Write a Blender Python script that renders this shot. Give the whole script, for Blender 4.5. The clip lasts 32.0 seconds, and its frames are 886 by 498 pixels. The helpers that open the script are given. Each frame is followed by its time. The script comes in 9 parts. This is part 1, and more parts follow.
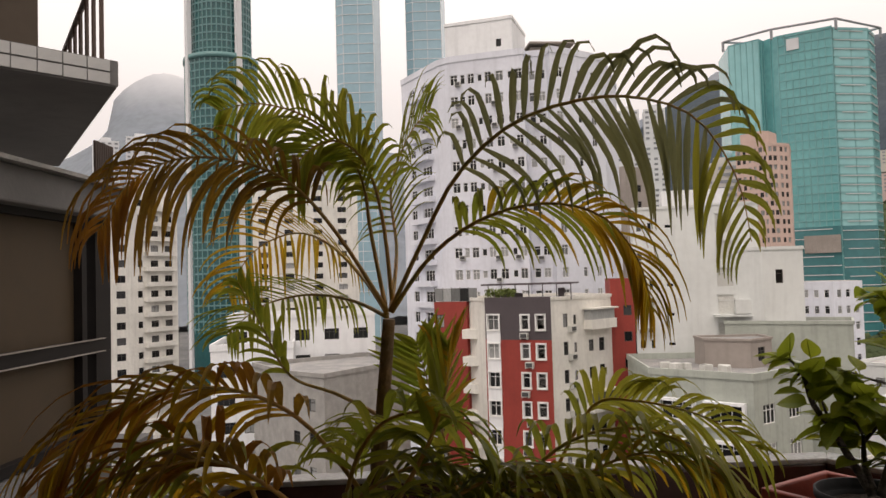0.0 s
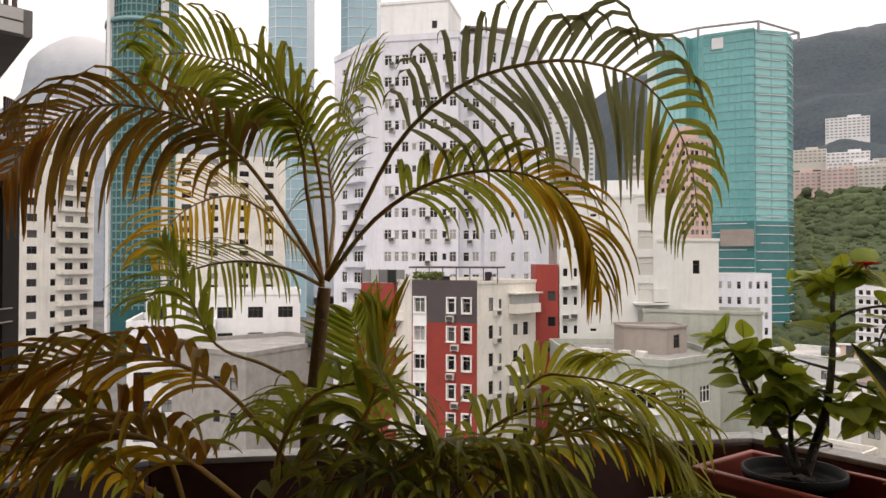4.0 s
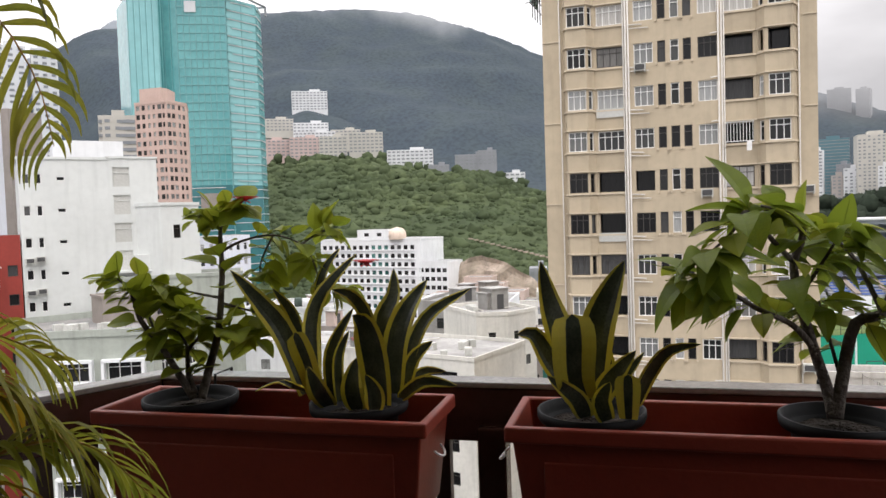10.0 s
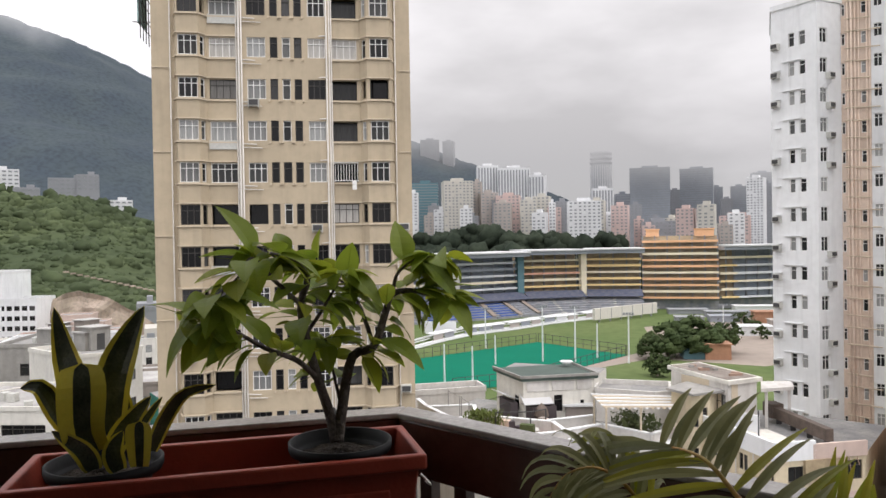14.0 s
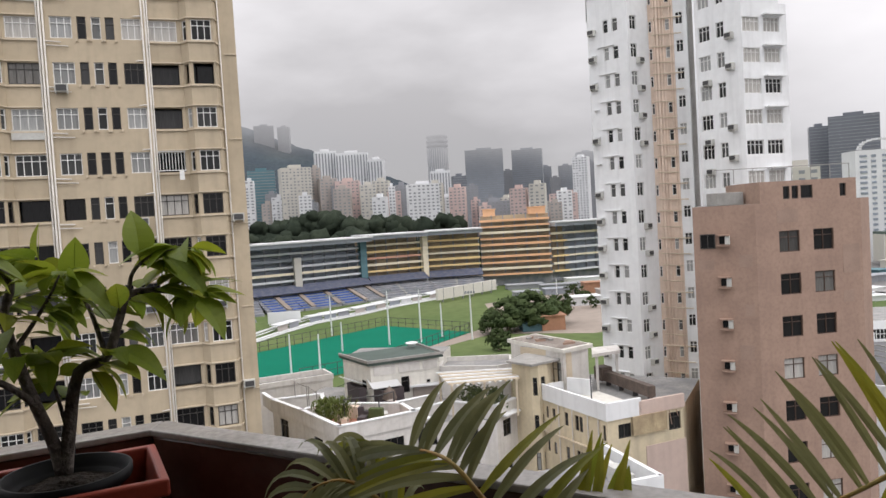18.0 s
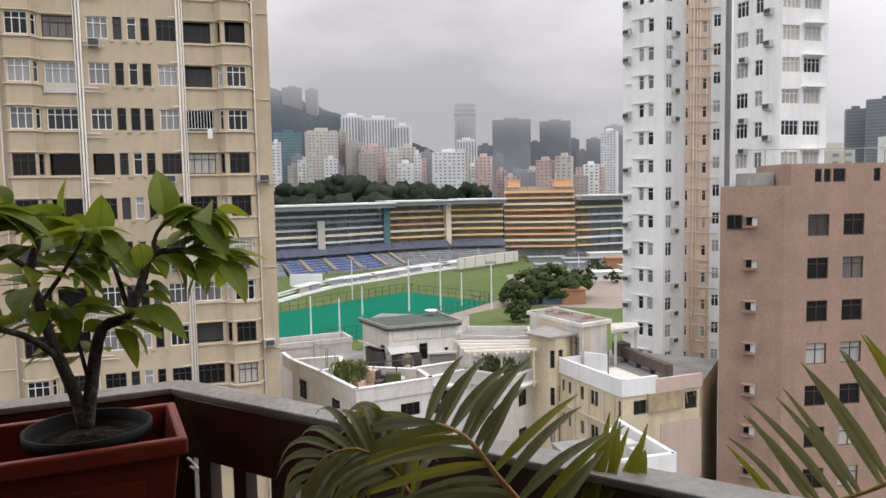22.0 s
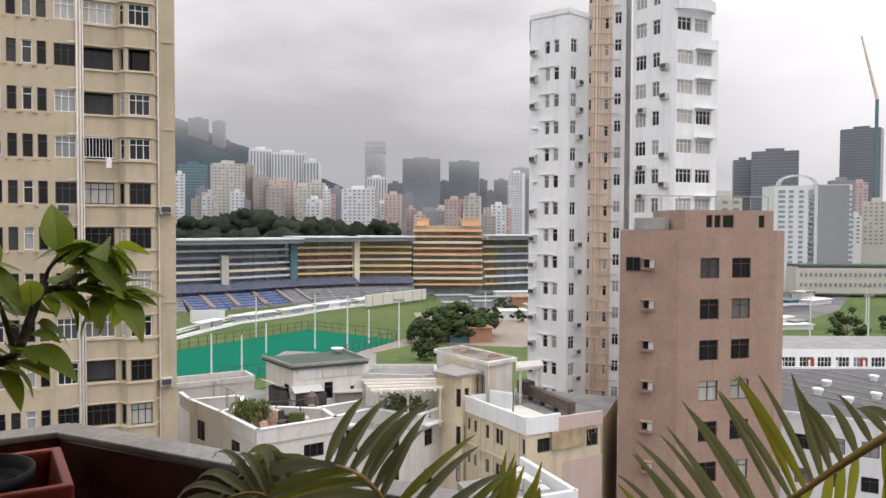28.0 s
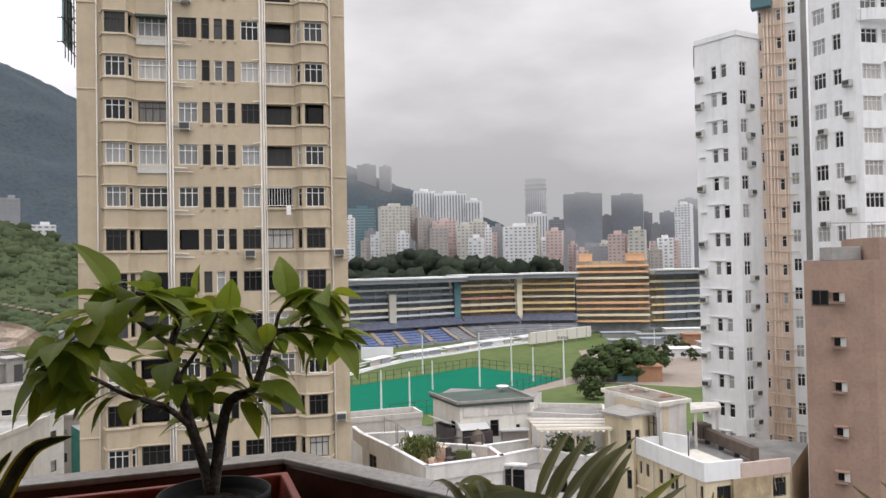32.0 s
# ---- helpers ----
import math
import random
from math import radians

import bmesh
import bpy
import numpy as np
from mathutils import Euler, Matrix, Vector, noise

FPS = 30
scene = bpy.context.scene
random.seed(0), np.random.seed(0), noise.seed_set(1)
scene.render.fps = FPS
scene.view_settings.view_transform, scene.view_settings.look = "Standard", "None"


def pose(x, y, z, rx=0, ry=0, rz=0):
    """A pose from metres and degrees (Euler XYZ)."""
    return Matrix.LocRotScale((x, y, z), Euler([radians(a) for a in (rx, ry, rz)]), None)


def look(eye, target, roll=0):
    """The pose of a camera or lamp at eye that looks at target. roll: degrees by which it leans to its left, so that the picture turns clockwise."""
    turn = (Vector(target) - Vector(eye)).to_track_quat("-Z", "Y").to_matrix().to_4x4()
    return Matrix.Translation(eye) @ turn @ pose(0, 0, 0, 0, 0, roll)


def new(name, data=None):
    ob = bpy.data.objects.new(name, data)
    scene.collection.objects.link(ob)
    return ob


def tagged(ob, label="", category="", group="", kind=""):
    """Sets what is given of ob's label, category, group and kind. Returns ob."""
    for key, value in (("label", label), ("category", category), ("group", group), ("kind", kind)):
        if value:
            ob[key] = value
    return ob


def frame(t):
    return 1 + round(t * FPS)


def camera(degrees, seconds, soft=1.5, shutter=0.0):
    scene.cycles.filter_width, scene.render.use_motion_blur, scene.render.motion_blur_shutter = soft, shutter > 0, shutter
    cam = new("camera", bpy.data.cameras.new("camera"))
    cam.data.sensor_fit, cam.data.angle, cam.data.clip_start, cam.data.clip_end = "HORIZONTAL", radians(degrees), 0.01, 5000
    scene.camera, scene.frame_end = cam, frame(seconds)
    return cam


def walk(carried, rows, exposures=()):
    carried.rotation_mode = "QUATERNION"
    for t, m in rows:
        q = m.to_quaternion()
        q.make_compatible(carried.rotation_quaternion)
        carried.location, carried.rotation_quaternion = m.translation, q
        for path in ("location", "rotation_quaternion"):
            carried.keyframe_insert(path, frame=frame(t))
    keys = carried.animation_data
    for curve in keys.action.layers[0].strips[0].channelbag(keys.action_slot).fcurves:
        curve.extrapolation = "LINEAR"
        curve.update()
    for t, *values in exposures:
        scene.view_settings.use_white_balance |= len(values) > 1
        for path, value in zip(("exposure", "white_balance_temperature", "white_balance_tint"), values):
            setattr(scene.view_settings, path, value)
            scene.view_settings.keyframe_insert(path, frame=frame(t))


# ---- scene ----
cam = camera(61.67, 32.0)
PATH = [
    (0, pose(0.0484, 0.0658, 1.4789, 92.282, 1.648, 0.183)),
    (0.5, pose(0.0315, 0.0825, 1.4758, 91.896, 0.827, 2.923)),
    (1, pose(0.0123, 0.1099, 1.4705, 89.368, -1.634, 7.663)),
    (1.5, pose(-0.0120, 0.1263, 1.4706, 89.722, -2.539, 11.516)),
    (2, pose(-0.0159, 0.1264, 1.4666, 89.930, -2.103, 10.583)),
    (2.5, pose(-0.0015, 0.1349, 1.4661, 90.553, -1.665, 5.784)),
    (3, pose(0.0120, 0.1392, 1.4646, 90.730, -1.184, 0.726)),
    (3.5, pose(0.0236, 0.1303, 1.4637, 91.372, -0.663, -2.633)),
    (5.5, pose(0.0519, 0.1013, 1.4255, 87.397, 1.016, -15.351)),
    (6, pose(0.0763, 0.1028, 1.4148, 87.341, 1.214, -19.732)),
    (6.5, pose(0.0915, 0.1117, 1.4061, 86.354, 1.609, -22.190)),
    (7, pose(0.1081, 0.1193, 1.4007, 86.082, 1.821, -24.622)),
    (7.5, pose(0.1187, 0.1167, 1.3997, 86.007, 1.597, -27.593)),
    (8, pose(0.1342, 0.1031, 1.4030, 86.737, 1.532, -31.621)),
    (8.5, pose(0.1449, 0.0870, 1.4057, 87.163, 1.556, -34.977)),
    (9, pose(0.1516, 0.0733, 1.4049, 87.463, 2.002, -37.295)),
    (9.5, pose(0.1650, 0.0562, 1.4050, 87.451, 1.920, -41.256)),
    (10, pose(0.1719, 0.0455, 1.4060, 87.467, 1.891, -43.824)),
    (10.5, pose(0.1765, 0.0315, 1.4075, 87.650, 2.154, -47.000)),
    (11, pose(0.1842, 0.0128, 1.4064, 87.943, 2.320, -50.692)),
    (11.5, pose(0.1869, -0.0145, 1.4068, 87.822, 2.393, -55.286)),
    (12, pose(0.1917, -0.0330, 1.4093, 87.940, 2.169, -58.514)),
    (12.5, pose(0.2040, -0.0484, 1.4125, 88.024, 1.679, -62.070)),
    (13, pose(0.2168, -0.0702, 1.4155, 88.057, 1.411, -67.287)),
    (13.5, pose(0.2178, -0.0941, 1.4198, 88.656, 1.136, -71.321)),
    (14, pose(0.2156, -0.1114, 1.4232, 89.272, 0.941, -72.835)),
    (14.5, pose(0.2250, -0.1426, 1.4247, 88.344, 1.573, -75.976)),
    (15, pose(0.2474, -0.1640, 1.4300, 88.512, 1.825, -78.438)),
    (15.5, pose(0.2680, -0.1672, 1.4359, 88.995, 1.892, -79.480)),
    (17.5, pose(0.3628, -0.2053, 1.4194, 87.735, 2.250, -83.475)),
    (18, pose(0.3670, -0.2210, 1.4160, 87.656, 3.409, -85.037)),
    (18.5, pose(0.3741, -0.2217, 1.4150, 86.561, 1.898, -85.927)),
    (19, pose(0.3790, -0.2155, 1.4170, 84.912, 0.486, -85.138)),
    (19.5, pose(0.3830, -0.2145, 1.4186, 84.723, 0.400, -84.374)),
    (20, pose(0.3805, -0.2182, 1.4204, 84.931, 0.465, -84.186)),
    (20.5, pose(0.3790, -0.2196, 1.4212, 85.316, 0.829, -83.812)),
    (21, pose(0.3805, -0.2193, 1.4204, 84.844, 0.823, -83.673)),
    (21.5, pose(0.3772, -0.2200, 1.4212, 85.246, 1.114, -83.482)),
    (22, pose(0.3772, -0.2188, 1.4214, 85.318, 1.087, -83.141)),
    (22.5, pose(0.3765, -0.2185, 1.4228, 85.771, 1.416, -82.936)),
    (23, pose(0.3746, -0.2186, 1.4261, 86.886, 2.159, -82.431)),
    (23.5, pose(0.3708, -0.2206, 1.4289, 87.758, 2.217, -82.543)),
    (24, pose(0.3682, -0.2221, 1.4277, 87.443, 2.064, -82.384)),
    (24.5, pose(0.3710, -0.2215, 1.4261, 87.203, 1.946, -82.388)),
    (26.5, pose(0.3739, -0.2228, 1.4225, 86.736, 1.932, -83.067)),
    (27, pose(0.3727, -0.2196, 1.4215, 87.201, 0.901, -84.630)),
    (27.5, pose(0.3677, -0.2213, 1.4234, 87.754, 0.222, -87.668)),
    (28, pose(0.3557, -0.2268, 1.4294, 88.169, -0.262, -90.125)),
    (28.5, pose(0.3461, -0.2278, 1.4330, 88.800, 0.081, -89.642)),
    (29, pose(0.3373, -0.2172, 1.4361, 90.170, 0.704, -87.347)),
    (29.5, pose(0.3270, -0.2134, 1.4366, 90.689, 1.347, -85.363)),
    (30, pose(0.3204, -0.2107, 1.4362, 90.879, 1.997, -83.702)),
    (30.5, pose(0.3176, -0.2117, 1.4359, 91.024, 1.926, -83.282)),
    (31, pose(0.3093, -0.2060, 1.4346, 90.567, 1.239, -80.967)),
    (31.5, pose(0.3001, -0.1974, 1.4355, 90.877, 0.900, -79.262)),
    (32, pose(0.2871, -0.1827, 1.4405, 91.126, 1.092, -77.695)),
]
walk(cam, PATH, [(0.0, -0.30, 7600, 18), (1.0, -0.32, 7600, 18), (3.0, -0.04, 7500, 18), (6.0, 0.02, 7400, 18), (7.5, 0.14, 7100, 16), (9.0, 0.23, 6800, 14), (12.0, 0.23, 6800, 14), (13.5, 0.12, 6800, 14), (15.5, -0.06, 6750, 14), (18.0, -0.07, 6750, 14), (32.0, -0.08, 6750, 14)])

# ---- sky and light ----
world = bpy.data.worlds.new("overcast_sky")
scene.world = world
world.use_nodes = True
wn, wl = world.node_tree.nodes, world.node_tree.links
wn.clear()


def wnode(kind, **kw):
    n = wn.new(kind)
    for k, v in kw.items():
        n.inputs[k].default_value = v
    return n


w_out = wnode("ShaderNodeOutputWorld")
w_mix = wnode("ShaderNodeMixShader", Fac=0.94)
w_sky = wn.new("ShaderNodeTexSky")
w_sky.sky_type, w_sky.sun_disc = "NISHITA", False
w_sky.sun_elevation, w_sky.sun_rotation = radians(58), radians(205)
w_blue = wnode("ShaderNodeBackground", Strength=0.10)
w_grey = wnode("ShaderNodeBackground", Strength=1.0)
w_tc = wn.new("ShaderNodeTexCoord")
w_noise = wnode("ShaderNodeTexNoise", Scale=2.6, Detail=5.0, Roughness=0.5)
w_map = wn.new("ShaderNodeMapping")
w_map.inputs["Scale"].default_value = (1, 1, 2.6)
w_sep = wn.new("ShaderNodeSeparateXYZ")
w_up = wn.new("ShaderNodeValToRGB")          # overcast: dark near the horizon, bright overhead
for pos, v in ((0.0, 0.78), (0.10, 0.84), (0.22, 1.0), (0.36, 1.22), (0.65, 1.75), (1.0, 2.15)):
    e = w_up.color_ramp.elements
    el = e[0] if pos == 0.0 else (e[len(e) - 1] if pos == 1.0 else e.new(pos))
    el.position, el.color = pos, (v, v * 1.01, v * 1.045, 1)
w_dot = wn.new("ShaderNodeVectorMath")        # a dark rain cloud over the race course
w_dot.operation = "DOT_PRODUCT"
w_dot.inputs[1].default_value = Vector((0.97, 0.09, 0.15)).normalized()
w_add = wn.new("ShaderNodeMath")
w_add.operation = "MULTIPLY_ADD"
w_add.inputs[1].default_value, w_add.inputs[2].default_value = 0.28, -0.14
w_sum = wn.new("ShaderNodeMath")
w_sum.operation = "ADD"
w_cloud = wn.new("ShaderNodeValToRGB")
for i, (pos, v) in enumerate(((0.80, 1.12), (0.93, 0.84), (1.0, 0.60))):
    e = w_cloud.color_ramp.elements
    el = e[0] if i == 0 else (e[len(e) - 1] if i == 2 else e.new(pos))
    el.position, el.color = pos, (v * 0.985, v, v * 1.012, 1)
w_mul = wn.new("ShaderNodeMix")
w_mul.data_type, w_mul.blend_type = "RGBA", "MULTIPLY"
w_mul.inputs["Factor"].default_value = 1.0
wl.new(w_tc.outputs["Generated"], w_sep.inputs[0])
wl.new(w_tc.outputs["Generated"], w_map.inputs[0])
wl.new(w_map.outputs[0], w_noise.inputs["Vector"])
wl.new(w_sep.outputs["Z"], w_up.inputs[0])
wl.new(w_tc.outputs["Generated"], w_dot.inputs[0])
wl.new(w_noise.outputs["Fac"], w_add.inputs[0])
wl.new(w_dot.outputs["Value"], w_sum.inputs[0])
wl.new(w_add.outputs[0], w_sum.inputs[1])
wl.new(w_sum.outputs[0], w_cloud.inputs[0])
wl.new(w_up.outputs[0], w_mul.inputs[6])
wl.new(w_cloud.outputs[0], w_mul.inputs[7])
wl.new(w_mul.outputs[2], w_grey.inputs["Color"])
wl.new(w_sky.outputs[0], w_blue.inputs["Color"])
wl.new(w_blue.outputs[0], w_mix.inputs[1])
wl.new(w_grey.outputs[0], w_mix.inputs[2])
wl.new(w_mix.outputs[0], w_out.inputs[0])

sun_data = bpy.data.lights.new("sun", "SUN")
sun_data.energy, sun_data.angle, sun_data.color = 0.9, radians(25), (1.0, 0.97, 0.92)
sun = new("sun", sun_data)
sun.matrix_world = look((-30, -60, 120), (0, 0, 0))

# ---- materials ----
def material(name, colour, rough=0.7, vary=0.12, scale=3.0, stain=0.0, bump=0.0, bump_scale=40.0, metal=0.0,
             random_tint=0.0, island=0.0, second=None, coat=0.0, through_light=0.0, stain_colour=None):
    """A procedural surface: base colour varied at two scales, vertical stains, fine relief."""
    m = bpy.data.materials.new(name)
    m.use_nodes = True
    n, l = m.node_tree.nodes, m.node_tree.links
    b = n["Principled BSDF"]
    b.inputs["Roughness"].default_value, b.inputs["Metallic"].default_value = rough, metal
    if coat:
        b.inputs["Coat Weight"].default_value, b.inputs["Coat Roughness"].default_value = coat, 0.25
    tc = n.new("ShaderNodeTexCoord")

    def noise_tex(sc, detail, vec=None):
        t = n.new("ShaderNodeTexNoise")
        t.inputs["Scale"].default_value, t.inputs["Detail"].default_value = sc, detail
        l.new(vec or tc.outputs["Object"], t.inputs["Vector"])
        return t.outputs["Fac"]

    def mix(kind, fac, a, c):
        x = n.new("ShaderNodeMix")
        x.data_type, x.blend_type = "RGBA", kind
        for sock, v in ((0, fac), (6, a), (7, c)):
            if hasattr(v, "is_linked"):
                l.new(v, x.inputs[sock])
            else:
                x.inputs[sock].default_value = v
        return x.outputs[2]

    def remap(v, lo, hi, to0, to1):
        r = n.new("ShaderNodeMapRange")
        for k, val in enumerate((lo, hi, to0, to1)):
            r.inputs[k + 1].default_value = val
        l.new(v, r.inputs[0])
        return r.outputs[0]

    col = (*colour, 1)
    other = (*(second or [c * 0.6 for c in colour]), 1)
    c = mix("MIX", remap(noise_tex(scale, 3), 0.35, 0.7, 0, min(1, vary * 4 if second else vary * 3)), col, other)
    c = mix("MIX", remap(noise_tex(scale * 9, 2), 0.4, 0.75, 0, vary * 1.6), c, (*[v * 0.55 for v in colour], 1))
    if stain:
        mp = n.new("ShaderNodeMapping")
        mp.inputs["Scale"].default_value = (1.1, 1.1, 0.10)
        l.new(tc.outputs["Object"], mp.inputs[0])
        c = mix("MIX", remap(noise_tex(1.5, 5, mp.outputs[0]), 0.50, 0.74, 0, stain), c, (*(stain_colour or [v * 0.45 for v in colour]), 1))
    if random_tint:
        oi = n.new("ShaderNodeObjectInfo")
        c = mix("MIX", remap(oi.outputs["Random"], 0, 1, 0, random_tint), c, other)
    if island:
        gi = n.new("ShaderNodeNewGeometry")
        c = mix("MIX", remap(gi.outputs["Random Per Island"], 0, 1, 0, island), c, (*[v * 0.5 for v in colour], 1))
    l.new(c, b.inputs["Base Color"])
    if bump:
        bp = n.new("ShaderNodeBump")
        bp.inputs["Strength"].default_value, bp.inputs["Distance"].default_value = bump, 0.02
        l.new(noise_tex(bump_scale, 3), bp.inputs["Height"])
        l.new(bp.outputs[0], b.inputs["Normal"])
    if through_light:
        tr = n.new("ShaderNodeBsdfTranslucent")
        mx = n.new("ShaderNodeMixShader")
        mx.inputs[0].default_value = through_light
        l.new(c, tr.inputs["Color"])
        l.new(b.outputs[0], mx.inputs[1])
        l.new(tr.outputs[0], mx.inputs[2])
        l.new(mx.outputs[0], n["Material Output"].inputs[0])
    return m


def pane_material(name, dark, light, share, rough=0.12, tint=None):
    """Window panes: mostly dark rooms, some coloured pale for curtains behind the glass and for reflected sky."""
    m = bpy.data.materials.new(name)
    m.use_nodes = True
    n, l = m.node_tree.nodes, m.node_tree.links
    b = n["Principled BSDF"]
    oi, ramp = n.new("ShaderNodeObjectInfo"), n.new("ShaderNodeValToRGB")
    e = ramp.color_ramp.elements
    e[0].position, e[0].color = 1 - share - 0.15, (*dark, 1)
    e[1].position, e[1].color = min(0.98, 1 - share + 0.15), (*light, 1)
    tc, mp, t = n.new("ShaderNodeTexCoord"), n.new("ShaderNodeMapping"), n.new("ShaderNodeTexNoise")
    mp.inputs["Scale"].default_value = (9, 9, 0.6)
    t.inputs["Scale"].default_value = 2.0
    mx = n.new("ShaderNodeMix")
    mx.data_type, mx.blend_type = "RGBA", "MULTIPLY"
    mx.inputs[0].default_value = 0.6
    l.new(tc.outputs["Object"], mp.inputs[0]), l.new(mp.outputs[0], t.inputs["Vector"])
    l.new(oi.outputs["Random"], ramp.inputs[0]), l.new(ramp.outputs[0], mx.inputs[6])
    l.new(t.outputs["Fac"], mx.inputs[7])
    l.new(mx.outputs[2], b.inputs["Base Color"])
    b.inputs["Roughness"].default_value = rough
    b.inputs["Specular IOR Level"].default_value = 0.28
    return m


M = {}
M["cream"] = material("cream_wall_paint", (0.51, 0.425, 0.305), 0.85, 0.12, 0.25, stain=0.25, bump=0.1, bump_scale=6)
M["cream_trim"] = material("cream_ledge", (0.62, 0.53, 0.40), 0.85, 0.12, 0.4, stain=0.2)
M["white"] = material("white_wall_paint", (0.80, 0.815, 0.82), 0.8, 0.08, 0.2, stain=0.22, bump=0.05, bump_scale=6)
M["dirtywhite"] = material("weathered_white_render", (0.66, 0.64, 0.61), 0.85, 0.16, 0.35, second=(0.52, 0.50, 0.47), stain=0.4, stain_colour=(0.34, 0.31, 0.27), bump=0.1, bump_scale=6)
M["white2"] = material("cool_white_paint", (0.70, 0.72, 0.78), 0.8, 0.10, 0.2, stain=0.2)
M["offwhite"] = material("offwhite_render", (0.74, 0.72, 0.66), 0.85, 0.14, 0.3, stain=0.3)
M["palegreen"] = material("pale_grey_green_render", (0.66, 0.68, 0.66), 0.85, 0.08, 0.2, stain=0.18)
M["sage"] = material("sage_grey_render", (0.40, 0.43, 0.38), 0.85, 0.14, 0.3, stain=0.35)
M["brown"] = material("brown_pink_tile_wall", (0.37, 0.25, 0.19), 0.75, 0.24, 0.5, second=(0.30, 0.20, 0.155), stain=0.2, bump=0.05, bump_scale=9)
M["brown_patch"] = material("repaired_tile_patch", (0.345, 0.240, 0.188), 0.8, 0.14, 1.0)
M["core"] = material("peach_pipe_core", (0.76, 0.62, 0.51), 0.85, 0.15, 0.5, stain=0.35, stain_colour=(0.42, 0.26, 0.16))
M["yellow"] = material("pale_yellow_render", (0.66, 0.57, 0.40), 0.85, 0.14, 0.4, stain=0.4, stain_colour=(0.30, 0.25, 0.2))
M["red"] = material("red_wall_tile", (0.30, 0.038, 0.026), 0.7, 0.12, 0.4, stain=0.2)
M["charcoal"] = material("charcoal_wall_tile", (0.075, 0.06, 0.065), 0.7, 0.12, 0.5)
M["greyroof"] = material("grey_roof_felt", (0.22, 0.22, 0.22), 0.9, 0.3, 0.6, second=(0.33, 0.32, 0.30))
M["darkroof"] = material("dark_roof_slab", (0.11, 0.11, 0.115), 0.8, 0.25, 0.5)
M["greenroof"] = material("dark_green_roof", (0.07, 0.10, 0.085), 0.8, 0.2, 0.6)
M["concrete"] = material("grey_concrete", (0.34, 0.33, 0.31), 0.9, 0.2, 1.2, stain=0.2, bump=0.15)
M["warmgrey"] = material("warm_grey_wall", (0.33, 0.29, 0.26), 0.85, 0.15, 0.2, stain=0.2)
M["pink"] = material("pink_wall_tile", (0.58, 0.42, 0.36), 0.8, 0.1, 0.2, stain=0.12)
M["cyl"] = material("pale_concrete_fins", (0.42, 0.44, 0.47), 0.8, 0.1, 0.02)
M["pipe"] = material("painted_drain_pipe", (0.66, 0.63, 0.58), 0.55, 0.1, 2.0, stain=0.2)
M["frame_white"] = material("white_aluminium_frame", (0.78, 0.78, 0.76), 0.5, 0.05, 4.0)
M["frame_dark"] = material("dark_bronze_frame", (0.05, 0.045, 0.04), 0.45, 0.1, 4.0)
M["frame_brown"] = material("brown_steel_frame", (0.085, 0.05, 0.035), 0.5, 0.15, 4.0)
M["pane"] = pane_material("window_pane", (0.030, 0.031, 0.031), (0.46, 0.47, 0.46), 0.40)
M["pane_curtain"] = pane_material("curtained_pane", (0.02, 0.02, 0.02), (0.62, 0.60, 0.56), 0.5)
M["pane_dark"] = pane_material("dim_window_pane", (0.012, 0.012, 0.013), (0.12, 0.12, 0.12), 0.2)
M["pane_teal"] = pane_material("teal_pane", (0.02, 0.12, 0.11), (0.10, 0.30, 0.27), 0.4, 0.06)
M["ac"] = material("air_conditioner_shell", (0.62, 0.62, 0.58), 0.6, 0.15, 6.0, random_tint=0.5)
M["leafgreen"] = material("hedge_leaf", (0.16, 0.20, 0.045), 0.8, 0.3, 3.0, second=(0.09, 0.13, 0.03), island=0.6)
M["grille"] = material("dark_grille", (0.06, 0.06, 0.06), 0.7, 0.1, 8.0)


